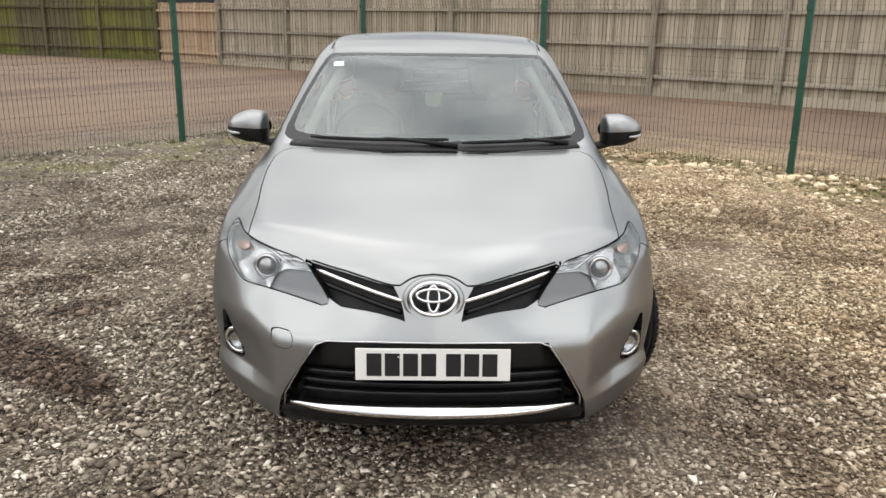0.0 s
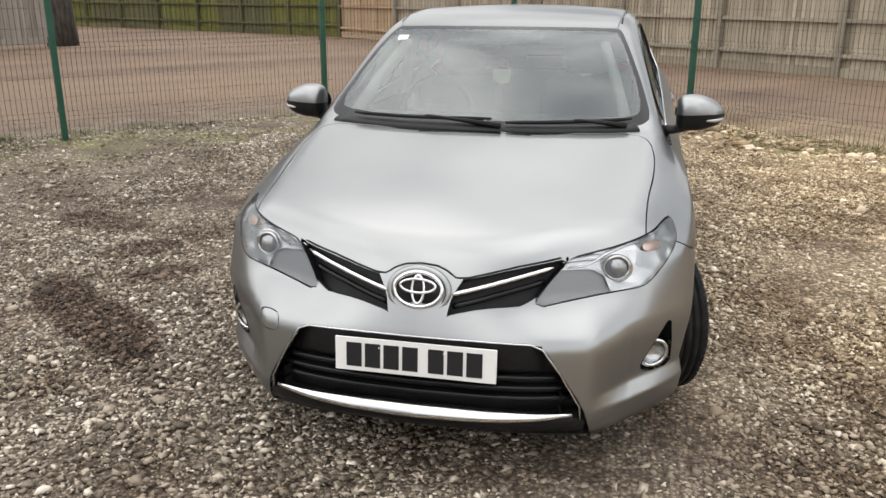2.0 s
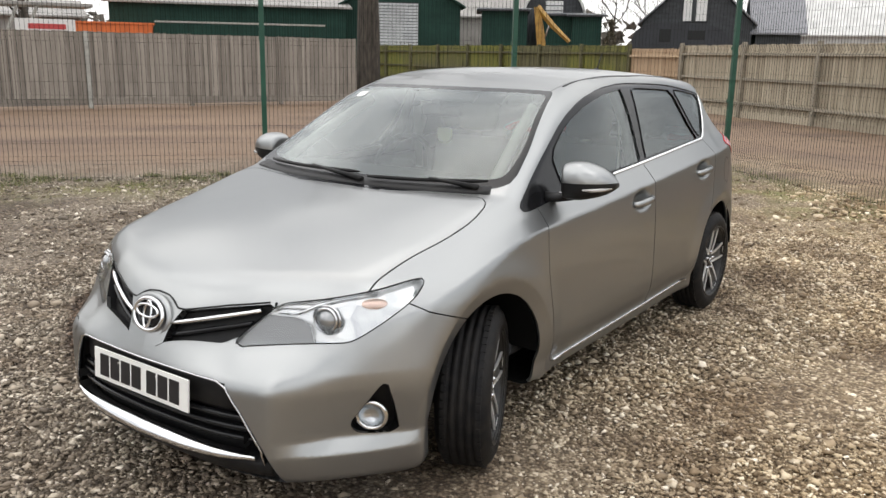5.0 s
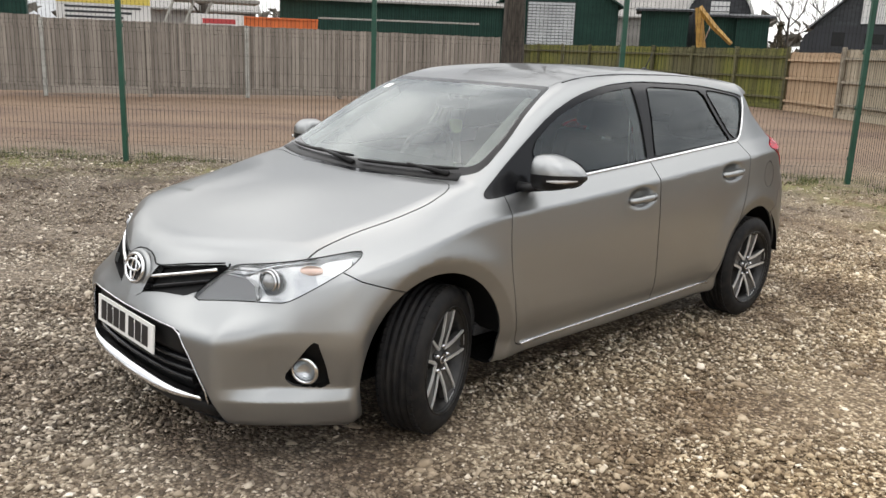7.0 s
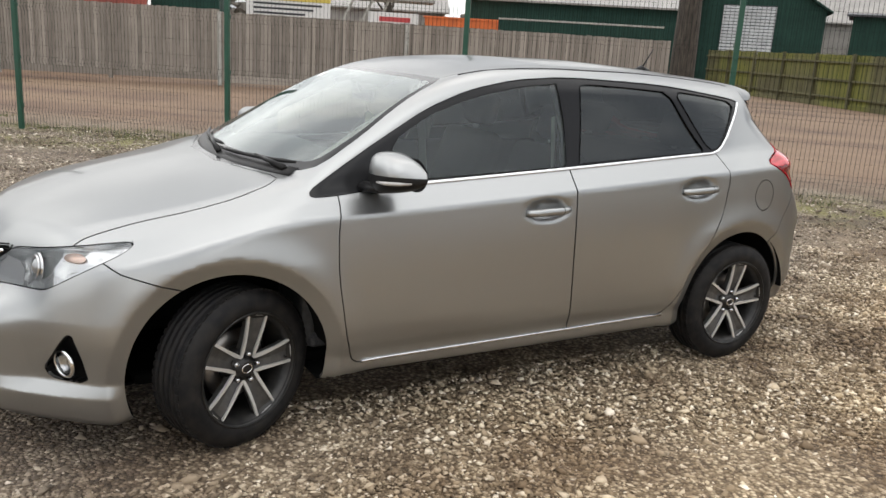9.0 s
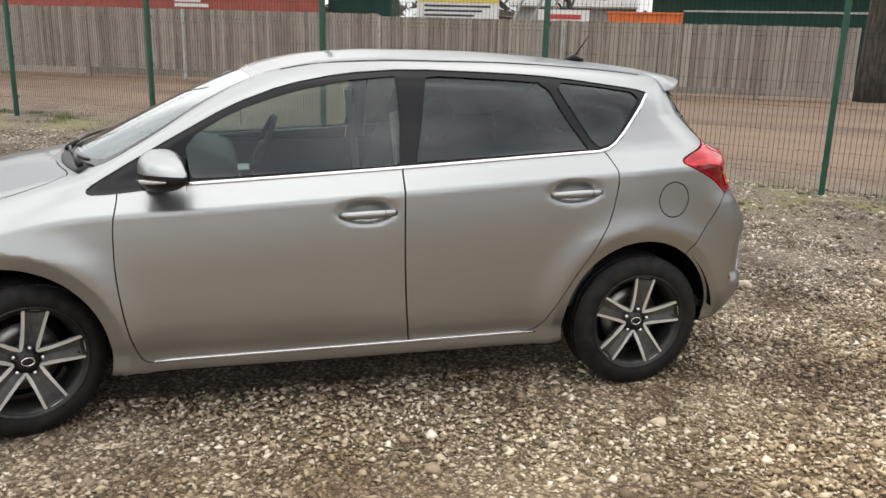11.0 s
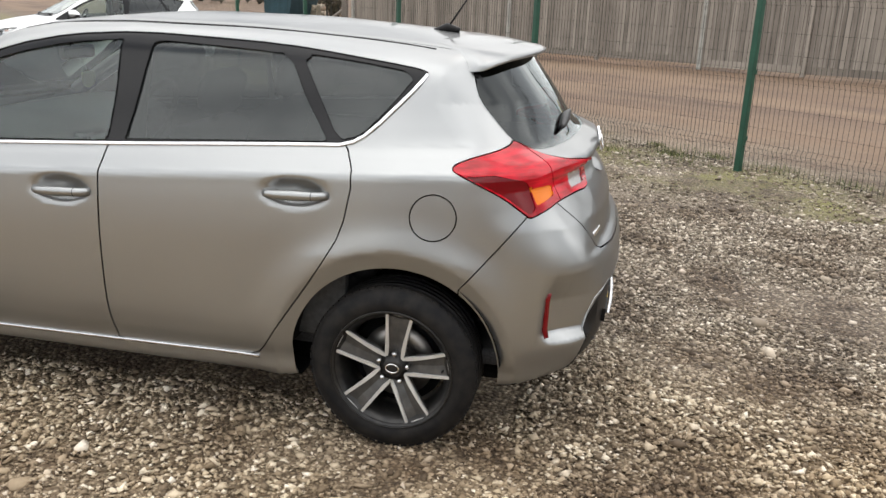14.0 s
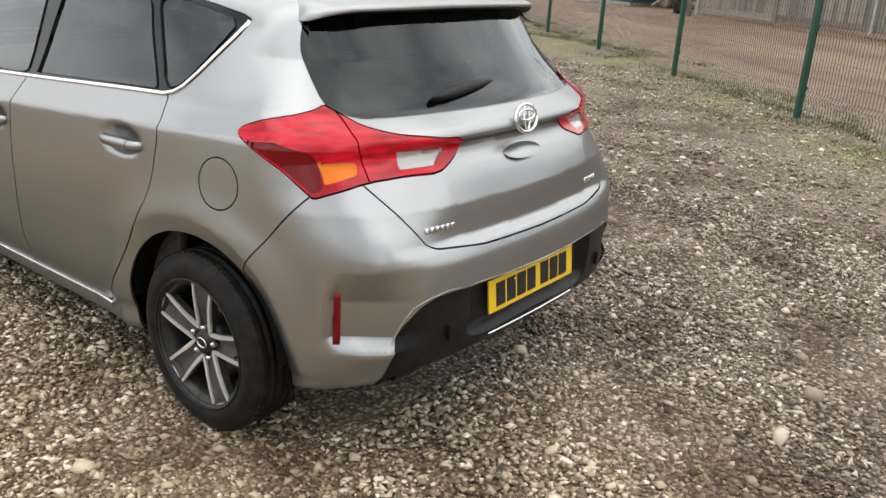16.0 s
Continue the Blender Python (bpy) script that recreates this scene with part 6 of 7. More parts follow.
# cabin
part("cabin_floor", boxed((-0.72, 1.25, 0.30), (0.72, 3.95, 0.36), 0.02), FABRIC, CAR, "dark carpeted cabin floor")
part("bulkhead", boxed((-0.70, 1.22, 0.30), (0.70, 1.28, 0.92), 0.02), CABIN, CAR)
bm = prism(chaikin([(1.12, 0.93), (1.30, 0.985), (1.62, 0.985), (1.76, 0.94), (1.80, 0.84), (1.74, 0.70), (1.30, 0.60)], 2), -0.72, 0.72, "yz")
part("dashboard", bm, CABIN, CAR, "dark grey dashboard", True)
part("centre_stack", boxed((-0.12, 1.70, 0.40), (0.12, 1.86, 0.90), 0.03), GLOSS_BLACK, CAR, "black centre console")
part("centre_tunnel", boxed((-0.11, 1.80, 0.36), (0.11, 2.70, 0.58), 0.04), CABIN, CAR)
sw = part("steering_wheel", bmesh.new(), None, CAR, "black three-spoke steering wheel")
sm = Matrix.LocRotScale((-0.36, 1.90, 0.93), Euler((radians(66), 0, 0)), None)
bm = tube([sm @ Vector((0.185 * math.cos(t), 0.185 * math.sin(t), 0)) for t in np.linspace(0, 2 * math.pi, 33)[:-1]], 0.015, 8, 1.0, True)
part("wheel_rim", bm, CABIN, sw, "", True)
bm = bmesh.new()
box(bm, (-0.07, -0.06, -0.03), (0.07, 0.05, 0.02), 0.02, sm)
for lo, hi in (((-0.18, -0.02, -0.015), (-0.05, 0.02, 0.0)), ((0.05, -0.02, -0.015), (0.18, 0.02, 0.0)), ((-0.02, -0.18, -0.015), (0.02, -0.05, 0.0))):
    box(bm, lo, hi, 0.004, sm)
part("wheel_spokes", bm, CABIN, sw, "", True)


def seat(x, y, z, wide, back_h, rest):
    """A seat with base, backrest and headrest."""
    st = part("car_seat", bmesh.new(), None, CAR, "dark fabric car seat with headrest")
    part("seat_base", rounded_block((x - wide / 2, y - 0.30, z), (x + wide / 2, y + 0.25, z + 0.17), 0.05), FABRIC, st, "", True)
    m = Matrix.Translation((x, y + 0.22, z + 0.10)) @ Matrix.Rotation(radians(-18), 4, "X")
    part("seat_back", rounded_block((-wide / 2, -0.06, 0), (wide / 2, 0.07, back_h), 0.05, m), FABRIC, st, "", True)
    for rx in rest:
        bm = rounded_block((rx - 0.13, -0.05, back_h + 0.03), (rx + 0.13, 0.05, back_h + 0.21), 0.045, m)
        part("headrest", bm, FABRIC, st, "", True)
        part("headrest_post", tube([m @ Vector((rx, 0, back_h - 0.02)), m @ Vector((rx, 0, back_h + 0.06))], 0.04, 8, 0.3), SATIN, st, "", True)


for x in (-0.36, 0.36):
    seat(x, 2.22, 0.42, 0.50, 0.56, (0,))
seat(0, 3.05, 0.42, 1.24, 0.52, (-0.36, 0.36))
part("parcel_shelf", boxed((-0.60, 3.42, 0.96), (0.60, 3.90, 0.985), 0.008), FABRIC, CAR, "dark parcel shelf")
for s in (1, -1):
    part("door_trim", boxed((s * 0.745 - 0.02, 1.40, 0.36), (s * 0.745 + 0.02, 3.30, 0.945), 0.015), CABIN, CAR, "dark door trim")
    part("pillar_trim", tube([on_top(s * 0.615, 1.30)[0] - Vector((s * 0.02, 0.0, 0.05)), on_top(s * 0.57, 1.55)[0] - Vector((s * 0.03, 0, 0.05)), on_top(s * 0.50, 1.80)[0] - Vector((s * 0.02, 0, 0.05))], 0.026, 8), HEADLINING, CAR, "pale pillar trim", True)
    part("centre_pillar_trim", tube([(s * 0.70, 2.47, 0.96), (s * 0.655, 2.47, 1.16), (s * 0.57, 2.46, 1.36)], 0.034, 8, 0.8), HEADLINING, CAR, "pale centre pillar trim", True)
    part("seat_belt", strip([(Vector((s * 0.64, 2.40 + 0.01 * i, 1.22 - 0.10 * i)), Vector((s * -0.8, -0.5, 0))) for i in range(6)], 0.045, 0.004), HEADLINING, CAR, "pale seat belt", True)
rm = part("rear_view_mirror", rounded_block((-0.12, 1.745, 1.225), (0.12, 1.775, 1.285), 0.015), GLOSS_BLACK, CAR, "black interior mirror", True)
part("mirror_stem", tube([(0, 1.75, 1.265), (0, 1.725, 1.305)], 0.010, 8), GLOSS_BLACK, rm)
part("sun_visor_band", strip([(on_top(x, 1.80)[0] - Vector((0, 0, 0.03)), Vector((0, -0.5, 0.85))) for x in np.linspace(-0.17, 0.17, 7)], 0.07, 0.01, 0), CABIN, CAR, "grey sensor panel at the screen top")
part("tax_sticker", strip([(on_top(x, 1.742)[0], on_top(x, 1.742)[1]) for x in (-0.515, -0.49, -0.465)], 0.05, 0.001, 0.0015), WHITE_PLATE, CAR, "small white paper sticker")

# a small hanging air freshener behind the screen
FRESH = material("pale_lime_card", (0.80, 0.84, 0.50), 0.6)
af = thing("air_freshener", "small pale lime hanging card on a cord behind the windscreen", "air freshener")
bm = prism(chaikin([(-0.046, 1.108), (-0.055, 1.140), (-0.052, 1.166), (-0.028, 1.170), (0.008, 1.170), (0.032, 1.166), (0.035, 1.140), (0.026, 1.108), (-0.010, 1.094)], 2), 1.797, 1.802, "xz")
part("card", bm, FRESH, af)
part("cord", tube([(-0.010, 1.80, 1.168), (-0.004, 1.76, 1.235)], 0.0016, 5), HEADLINING, af)

# ---- beyond the fences: sheds, containers, a tree, distance ----
def ribbed(name, rgb, rough=0.5, pitch=0.2):
    m = material(name, rgb, rough)
    v = coords(m)
    w = node(m, "ShaderNodeTexWave", Scale=1.0 / pitch * 0.159 * 6.28 / 2, Distortion=0.0)
    w.bands_direction = "X"
    link(m, v, w.inputs["Vector"])
    n = noise_of(m, v, 1.2, 6.0, 0.6)
    base(m, ramp(m, n, [(0.3, tuple(c * 0.72 for c in rgb)), (0.7, tuple(min(1, c * 1.2) for c in rgb))]))
    bump(m, w.outputs["Fac"], 0.5, 0.03)
    return m


SHED_GREEN = ribbed("green_sheet_metal", (0.015, 0.043, 0.033), 0.75)
bsdf(SHED_GREEN).inputs["Specular IOR Level"].default_value = 0.2
PALE_SHEET = ribbed("pale_sheet_roofing", (0.27, 0.255, 0.235), 0.6)
RED_STEEL = ribbed("rusty_red_steel", (0.30, 0.07, 0.05), 0.6, 0.28)
ORANGE_STEEL = ribbed("orange_steel", (0.62, 0.14, 0.03), 0.55, 0.5)
DARK_SHEET = material("dark_slate", (0.035, 0.037, 0.042), 0.6)
base(DARK_SHEET, ramp(DARK_SHEET, noise_of(DARK_SHEET, coords(DARK_SHEET, (1, 1, 4)), 2.0, 5.0), [(0.3, (0.014, 0.015, 0.018)), (0.75, (0.045, 0.047, 0.052))]))
BLUE_STEEL = ribbed("blue_steel", (0.014, 0.055, 0.075), 0.6, 0.4)
SHUTTER = ribbed("pale_roller_shutter", (0.42, 0.43, 0.43), 0.5, 0.3)
WHITE_ROOF = ribbed("white_sheet_roofing", (0.55, 0.54, 0.52), 0.6)
SLATE = material("grey_slate", (0.19, 0.19, 0.205), 0.5)
_row = node(SLATE, "ShaderNodeTexBrick", Scale=2.2)
link(SLATE, coords(SLATE), _row.inputs["Vector"])
base(SLATE, mix(SLATE, noise_of(SLATE, coords(SLATE), 3.0, 5.0), (0.12, 0.12, 0.132), (0.26, 0.26, 0.275)))
bump(SLATE, _row.outputs["Fac"], 0.4, 0.02)
NAVY = material("dark_navy_paint", (0.012, 0.014, 0.020), 0.4)
base(NAVY, ramp(NAVY, noise_of(NAVY, coords(NAVY), 1.5, 4.0), [(0.3, (0.009, 0.010, 0.014)), (0.75, (0.018, 0.020, 0.028))]))
YELLOW_STEEL = material("yellow_machine_paint", (0.60, 0.33, 0.04), 0.5)
base(YELLOW_STEEL, ramp(YELLOW_STEEL, noise_of(YELLOW_STEEL, coords(YELLOW_STEEL), 3.0, 5.0), [(0.3, (0.26, 0.14, 0.03)), (0.7, (0.46, 0.27, 0.06))]))
SIGN_WHITE = material("sign_white", (0.66, 0.65, 0.63), 0.5)
SIGN_YELLOW = material("sign_yellow", (0.62, 0.50, 0.10), 0.5)
SIGN_RED = material("sign_red", (0.45, 0.05, 0.05), 0.5)
BARK = material("rough_bark", (0.09, 0.072, 0.055), 0.95)
base(BARK, ramp(BARK, noise_of(BARK, coords(BARK, (7, 7, 1.4)), 2.0, 6.0), [(0.3, (0.022, 0.018, 0.014)), (0.75, (0.085, 0.070, 0.056))]))
bump(BARK, noise_of(BARK, coords(BARK, (9, 9, 2)), 2.0, 5.0), 0.8, 0.04)


def facing(a, b):
    """A pose at a whose x axis runs towards b on the level."""
    a, b = Vector(a), Vector(b)
    d = b - a
    return Matrix.LocRotScale((a.x, a.y, 0), Euler((0, 0, math.atan2(d.y, d.x))), None), d.to_2d().length


def shed(a, b, eave, ridge, depth, wall, roof, label, name="shed", gable_front=False):
    """A sheet-metal building along a-b: walls with thickness, a pitched roof with overhang."""
    m, n = facing(a, b)
    s = thing(name, label, "shed", m)
    if gable_front:
        part("front_wall", prism([(0, 0), (n, 0), (n, eave), (n / 2, ridge), (0, eave)], 0, 0.12, "xz"), wall, s)
        part("back_wall", prism([(0, 0), (n, 0), (n, eave), (n / 2, ridge), (0, eave)], depth - 0.12, depth, "xz"), wall, s)
        for x in (0.0, n - 0.12):
            part("side_wall", boxed((x, 0.12, 0), (x + 0.12, depth - 0.12, eave)), wall, s)
        for p in ((-0.25, eave - 0.15, n / 2, ridge + 0.06), (n + 0.25, eave - 0.15, n / 2, ridge + 0.06)):
            part("roof", prism([(p[0], p[1]), (p[2], p[3]), (p[2], p[3] + 0.10), (p[0], p[1] + 0.10)], -0.3, depth + 0.3, "xz"), roof, s, "")
    else:
        for y in (0.0, depth - 0.12):
            part("wall", boxed((0, y, 0), (n, y + 0.12, eave)), wall, s)
        for x in (0.0, n - 0.12):
            part("end_wall", prism([(0.12, 0), (depth - 0.12, 0), (depth - 0.12, eave), (depth / 2, ridge - 0.05), (0.12, eave)], x, x + 0.12, "yz"), wall, s)
        for p in ((-0.3, eave - 0.08), (depth + 0.3, eave - 0.08)):
            part("roof", prism([(p[0], p[1]), (depth / 2, ridge), (depth / 2, ridge + 0.10), (p[0], p[1] + 0.10)], -0.3, n + 0.3, "yz"), roof, s)
    return s, n


def beyond():
    shed((-35.9, 23.4), (-28.6, 32.8), 3.9, 4.9, 9.0, SHED_GREEN, PALE_SHEET, "long dark green sheet-metal shed with a pale roof", "long_shed")
    # green sheet hoarding in front of it
    m, n = facing((-29.9, 21.7), (-25.2, 27.6))
    h = thing("green_hoarding", "low green corrugated sheet hoarding", "hoarding", m)
    part("sheet", boxed((0, 0, 0), (n, 0.05, 2.75), 0.01), SHED_GREEN, h)
    part("top_rail", boxed((0, -0.03, 2.72), (n, 0.08, 2.80), 0.01), CONCRETE, h, "pale top edge")
    s, n = shed((-29.2, 33.3), (-24.4, 37.6), 4.2, 6.1, 8.0, SHED_GREEN, SHED_GREEN, "green gabled shed with a pale roller shutter", "gabled_shed", True)
    rs = part("roller_shutter", boxed((1.5, -0.05, 0.1), (4.1, -0.002, 4.3), 0.01), DARK_SHEET, s, "pale slatted roller shutter")
    for k in range(26):
        z = 0.12 + 0.16 * k
        part("slat", prism([(-0.11, z), (-0.052, z + 0.02), (-0.052, z + 0.13), (-0.07, z + 0.13)], 1.52, 4.08, "yz"), SHUTTER, rs)
    shed((-34.5, 46.2), (-25.5, 52.5), 4.2, 7.5, 10.0, PALE_SHEET, PALE_SHEET, "pale sheet-clad building far behind the fence", "pale_building")
    for a, b, e in (((-23.6, 38.6), (-21.5, 40.0), 4.05), ((-21.2, 40.9), (-18.9, 42.2), 3.85), ((-19.3, 41.2), (-17.9, 42.0), 3.80)):
        shed(a, b, e, e + 0.10, 3.5, SHED_GREEN, DARK_SHEET, "small dark green flat-roofed shed", "small_shed")
    # arched hut behind the small sheds
    m, n = facing((-24.1, 44.0), (-20.9, 45.9))
    h = thing("arched_hut", "grey hut with an arched roof and a white window", "hut", m)
    arc = [(n / 2 - n / 2 * math.cos(t), 3.6 + 2.1 * math.sin(t)) for t in np.linspace(0, math.pi, 25)]
    part("front_wall", prism([(0, 0)] + arc + [(n, 0)], 0.0, 0.15, "xz"), DARK_SHEET, h, "dark arched front")
    outer = [(n / 2 - (n / 2 + 0.15) * math.cos(t), 3.6 + 2.25 * math.sin(t)) for t in np.linspace(0, math.pi, 25)]
    part("roof", prism(outer + arc[::-1], -0.25, 7.0, "xz"), WHITE_ROOF, h, "pale arched roof")
    for x in (0.0, n - 0.12):
        part("side_wall", boxed((x, 0.15, 0), (x + 0.12, 6.9, 3.6)), PALE_SHEET, h)
    wd = part("window", boxed((n / 2 - 0.5, -0.05, 4.0), (n / 2 + 0.55, -0.004, 4.85), 0.01), SIGN_WHITE, h, "white boarded window")
    for z in (4.25, 4.55):
        part("glazing_bar", boxed((n / 2 - 0.5, -0.07, z), (n / 2 + 0.55, -0.052, z + 0.05)), DARK_SHEET, wd)
    # black gabled house, its slate-roofed wing and a tall dark box van before it
    s, n = shed((-15.9, 42.9), (-10.5, 44.76), 3.45, 6.1, 9.0, DARK_SHEET, SLATE, "black-clad gabled house behind the fence", "dark_house", True)
    wd = part("window", boxed((2.05, -0.06, 3.50), (3.40, -0.004, 4.95), 0.01), DARK_SHEET, s, "window with pale curtains")
    for x0, x1 in ((2.12, 2.55), (2.78, 3.33)):
        part("curtain", boxed((x0, -0.08, 3.54), (x1, -0.062, 4.90), 0.004), SIGN_WHITE, wd, "pale curtain")
    shed((-10.35, 45.0), (-8.25, 45.75), 2.95, 5.3, 6.0, DARK_SHEET, SLATE, "low black wing with a slate roof", "house_wing")
    shed((-12.5, 57.5), (14.0, 60.5), 3.2, 5.9, 9.0, WHITE_ROOF, WHITE_ROOF, "long white-roofed building in the distance", "pale_building")
    m, n = facing((-14.9, 39.2), (-10.2, 40.8))
    v = thing("box_van", "tall dark van with a rounded end behind the fence", "van", m)
    part("body", prism(chaikin([(0, 0.55), (0, 3.28), (3.7, 3.22), (4.4, 2.95), (4.85, 2.35), (4.96, 1.4), (4.96, 0.55)], 2), 0.0, 2.0, "xz"), NAVY, v, "dark navy body", False)
    for x0, x1, z0, z1 in ((1.35, 1.90, 2.35, 2.98), (2.75, 3.55, 2.48, 2.92)):
        part("window", boxed((x0, -0.02, z0), (x1, -0.004, z1), 0.004), GLOSS_BLACK, v, "black side window")
    part("roof_vent", dome((Vector((3.15, 0.6, 3.22)), Vector((0, 0, 1))), 0.32, 0.28, 0.18), SIGN_WHITE, v, "white domed roof vent", True)
    for x in (0.9, 4.0):
        w = lathe([(-0.10, 0.18), (-0.10, 0.36), (0.10, 0.36), (0.10, 0.18)], 24, "y")
        bmesh.ops.translate(w, verts=w.verts, vec=(x, 0.12, 0.36))
        part("wheel", w, RUBBER, v)
    # excavator arm
    d = thing("excavator_arm", "raised yellow digger arm behind the fence", "excavator")
    part("boom", tube([(-18.7, 37.2, 0.0), (-18.9, 37.0, 2.2), (-19.1, 36.8, 4.0)], [0.26, 0.24, 0.18], 4), YELLOW_STEEL, d, "yellow boom")
    part("dipper", tube([(-19.1, 36.8, 4.0), (-18.4, 37.2, 3.1), (-17.6, 37.6, 2.3)], [0.17, 0.15, 0.10], 4), YELLOW_STEEL, d, "pale dipper arm")
    part("ram", tube([(-18.8, 37.1, 2.4), (-18.55, 37.2, 3.2)], 0.05, 8), SATIN, d)
    # shipping containers and a skip
    for a, b, h, mat, lb, nm in (((-26.6, -5.6), (-25.2, 5.2), 2.6, RED_STEEL, "rusty red shipping container", "shipping_container"), ((-26.2, 5.5), (-25.5, 7.6), 2.75, SHED_GREEN, "dark green shipping container", "shipping_container")):
        m, n = facing(a, b)
        c = thing(nm, lb, "container", m)
        part("body", boxed((0, 0, 0.1), (n, 2.4, h), 0.02), mat, c)
        for x in (0.0, n - 0.14):
            part("corner_post", boxed((x, -0.03, 0), (x + 0.14, 0.10, h + 0.02), 0.01), mat, c)
        if mat is RED_STEEL:
            for i in range(2):
                part("marking", boxed((n * 0.55, -0.012, h - 0.42 + 0.16 * i), (n * 0.55 + 1.1 - 0.25 * i, -0.002, h - 0.31 + 0.16 * i)), SIGN_WHITE, c, "plain pale marking bar")
    m, n = facing((-35.2, 20.6), (-33.2, 24.0))
    k = thing("skip", "orange steel waste skip", "skip", m)
    part("body", prism([(0.3, 0.2), (n - 0.3, 0.2), (n, 2.75), (0, 2.75)], 0, 1.8, "xz"), ORANGE_STEEL, k)
    part("rim", boxed((-0.05, -0.06, 2.70), (n + 0.05, 1.86, 2.80), 0.01), ORANGE_STEEL, k)
    # banner boards and a flat trailer with a sign
    m, n = facing((-26.1, 8.7), (-25.2, 11.5))
    b = thing("banner_board", "white banner board with a yellow top and grey unreadable bars", "sign", m)
    part("board", boxed((0, 0, 1.3), (n, 0.04, 2.62), 0.005), SIGN_WHITE, b)
    part("band", boxed((0, -0.012, 2.62), (n, 0.04, 2.86), 0.005), SIGN_YELLOW, b, "yellow band")
    for i in range(3):
        part("text_bar", boxed((0.25, -0.012, 2.46 - 0.16 * i), (n - 0.3 - 0.3 * i, -0.002, 2.53 - 0.16 * i)), DARK_SHEET, b, "plain grey text bar")
    for x in (0.1, n - 0.18):
        part("leg", boxed((x, 0.04, 0), (x + 0.08, 0.12, 2.6)), CONCRETE, b)
    m, n = facing((-26.2, 11.8), (-24.6, 15.2))
    t = thing("trailer", "grey tipping trailer frame with a white sign", "trailer", m)
    part("bed", boxed((0, 0, 1.0), (n, 2.0, 1.2), 0.02), CONCRETE, t)
    for x in (0.2, 0.9, 1.5):
        part("strut", tube([(x, 0, 1.15), (x + 0.75, 0, 2.95)], 0.06, 6), CONCRETE, t, "sloping grey strut")
    part("tilted_deck", boxed((0.9, -0.1, 2.9), (n + 0.2, 1.6, 3.02), 0.02), PALE_SHEET, t, "pale raised deck")
    part("sign", boxed((1.5, -0.08, 1.95), (n - 0.4, -0.03, 2.48), 0.01), SIGN_WHITE, t, "white sign")
    part("sign_bar", boxed((1.9, -0.095, 2.15), (n - 0.7, -0.082, 2.32)), SIGN_RED, t, "plain red text bar")
    for x in (0.6, n - 0.6):
        w = lathe([(-0.12, 0.25), (-0.12, 0.5), (0.12, 0.5), (0.12, 0.25)], 24, "y")
        bmesh.ops.translate(w, verts=w.verts, vec=(x, 0.1, 0.5))
        part("wheel", w, RUBBER, t)
    shed((-43.0, 18.5), (-40.0, 24.4), 3.2, 4.1, 7.0, PALE_SHEET, PALE_SHEET, "pale low building behind the trailer", "low_building")
    # things by the yard's western gateway
    m, n = facing((-26.42, -9.1), (-26.2, -8.2))
    c = thing("waste_container", "blue-green steel waste container", "container", m)
    part("body", prism([(0.0, 0.15), (n, 0.15), (n + 0.3, 1.5), (-0.1, 1.5)], 0, 1.7, "xz"), BLUE_STEEL, c)
    part("rim", boxed((-0.15, -0.06, 1.46), (n + 0.35, 1.76, 1.56), 0.01), BLUE_STEEL, c)
    m, n = facing((-26.85, -11.0), (-26.2, -8.2))
    sk = thing("skid_base", "flat grey steel skid under the waste container", "skid", m)
    for y in (-0.35, 1.95):
        part("runner", boxed((-0.1, y, 0.0), (n + 0.1, y + 0.12, 0.13), 0.01), CONCRETE, sk)
    for k in range(4):
        part("cross_beam", boxed((n * k / 3.2, -0.23, 0.02), (n * k / 3.2 + 0.1, 1.95, 0.11), 0.005), CONCRETE, sk)
    lp = thing("log_pile", "stack of cut pale logs", "logs", pose(-28.2, -7.7, 0.0, 0, 0, 70))
    rng = random.Random(4)
    for row in range(5):
        for i in range(9 - row):
            bm = lathe([(-0.6, 0.0001), (-0.6, 0.13), (0.6, 0.12), (0.6, 0.0001)], 10, "y")
            bmesh.ops.translate(bm, verts=bm.verts, vec=(-1.1 + 0.27 * i + 0.13 * row + rng.uniform(-0.03, 0.03), rng.uniform(-0.15, 0.15), 0.13 + 0.22 * row))
            part("log", bm, BOARD_TAN, lp)
    gp = thing("gate_post", "leaning timber stay and gate post at the fence end", "gate post")
    part("post", boxed((-23.62, -5.1, 0), (-23.44, -4.92, 2.1), 0.01), BOARD_GREY, gp)
    part("stay", tube([(-23.5, -5.0, 1.1), (-23.9, -6.4, 0.2)], 0.05, 6), BOARD_GREY, gp)


beyond()


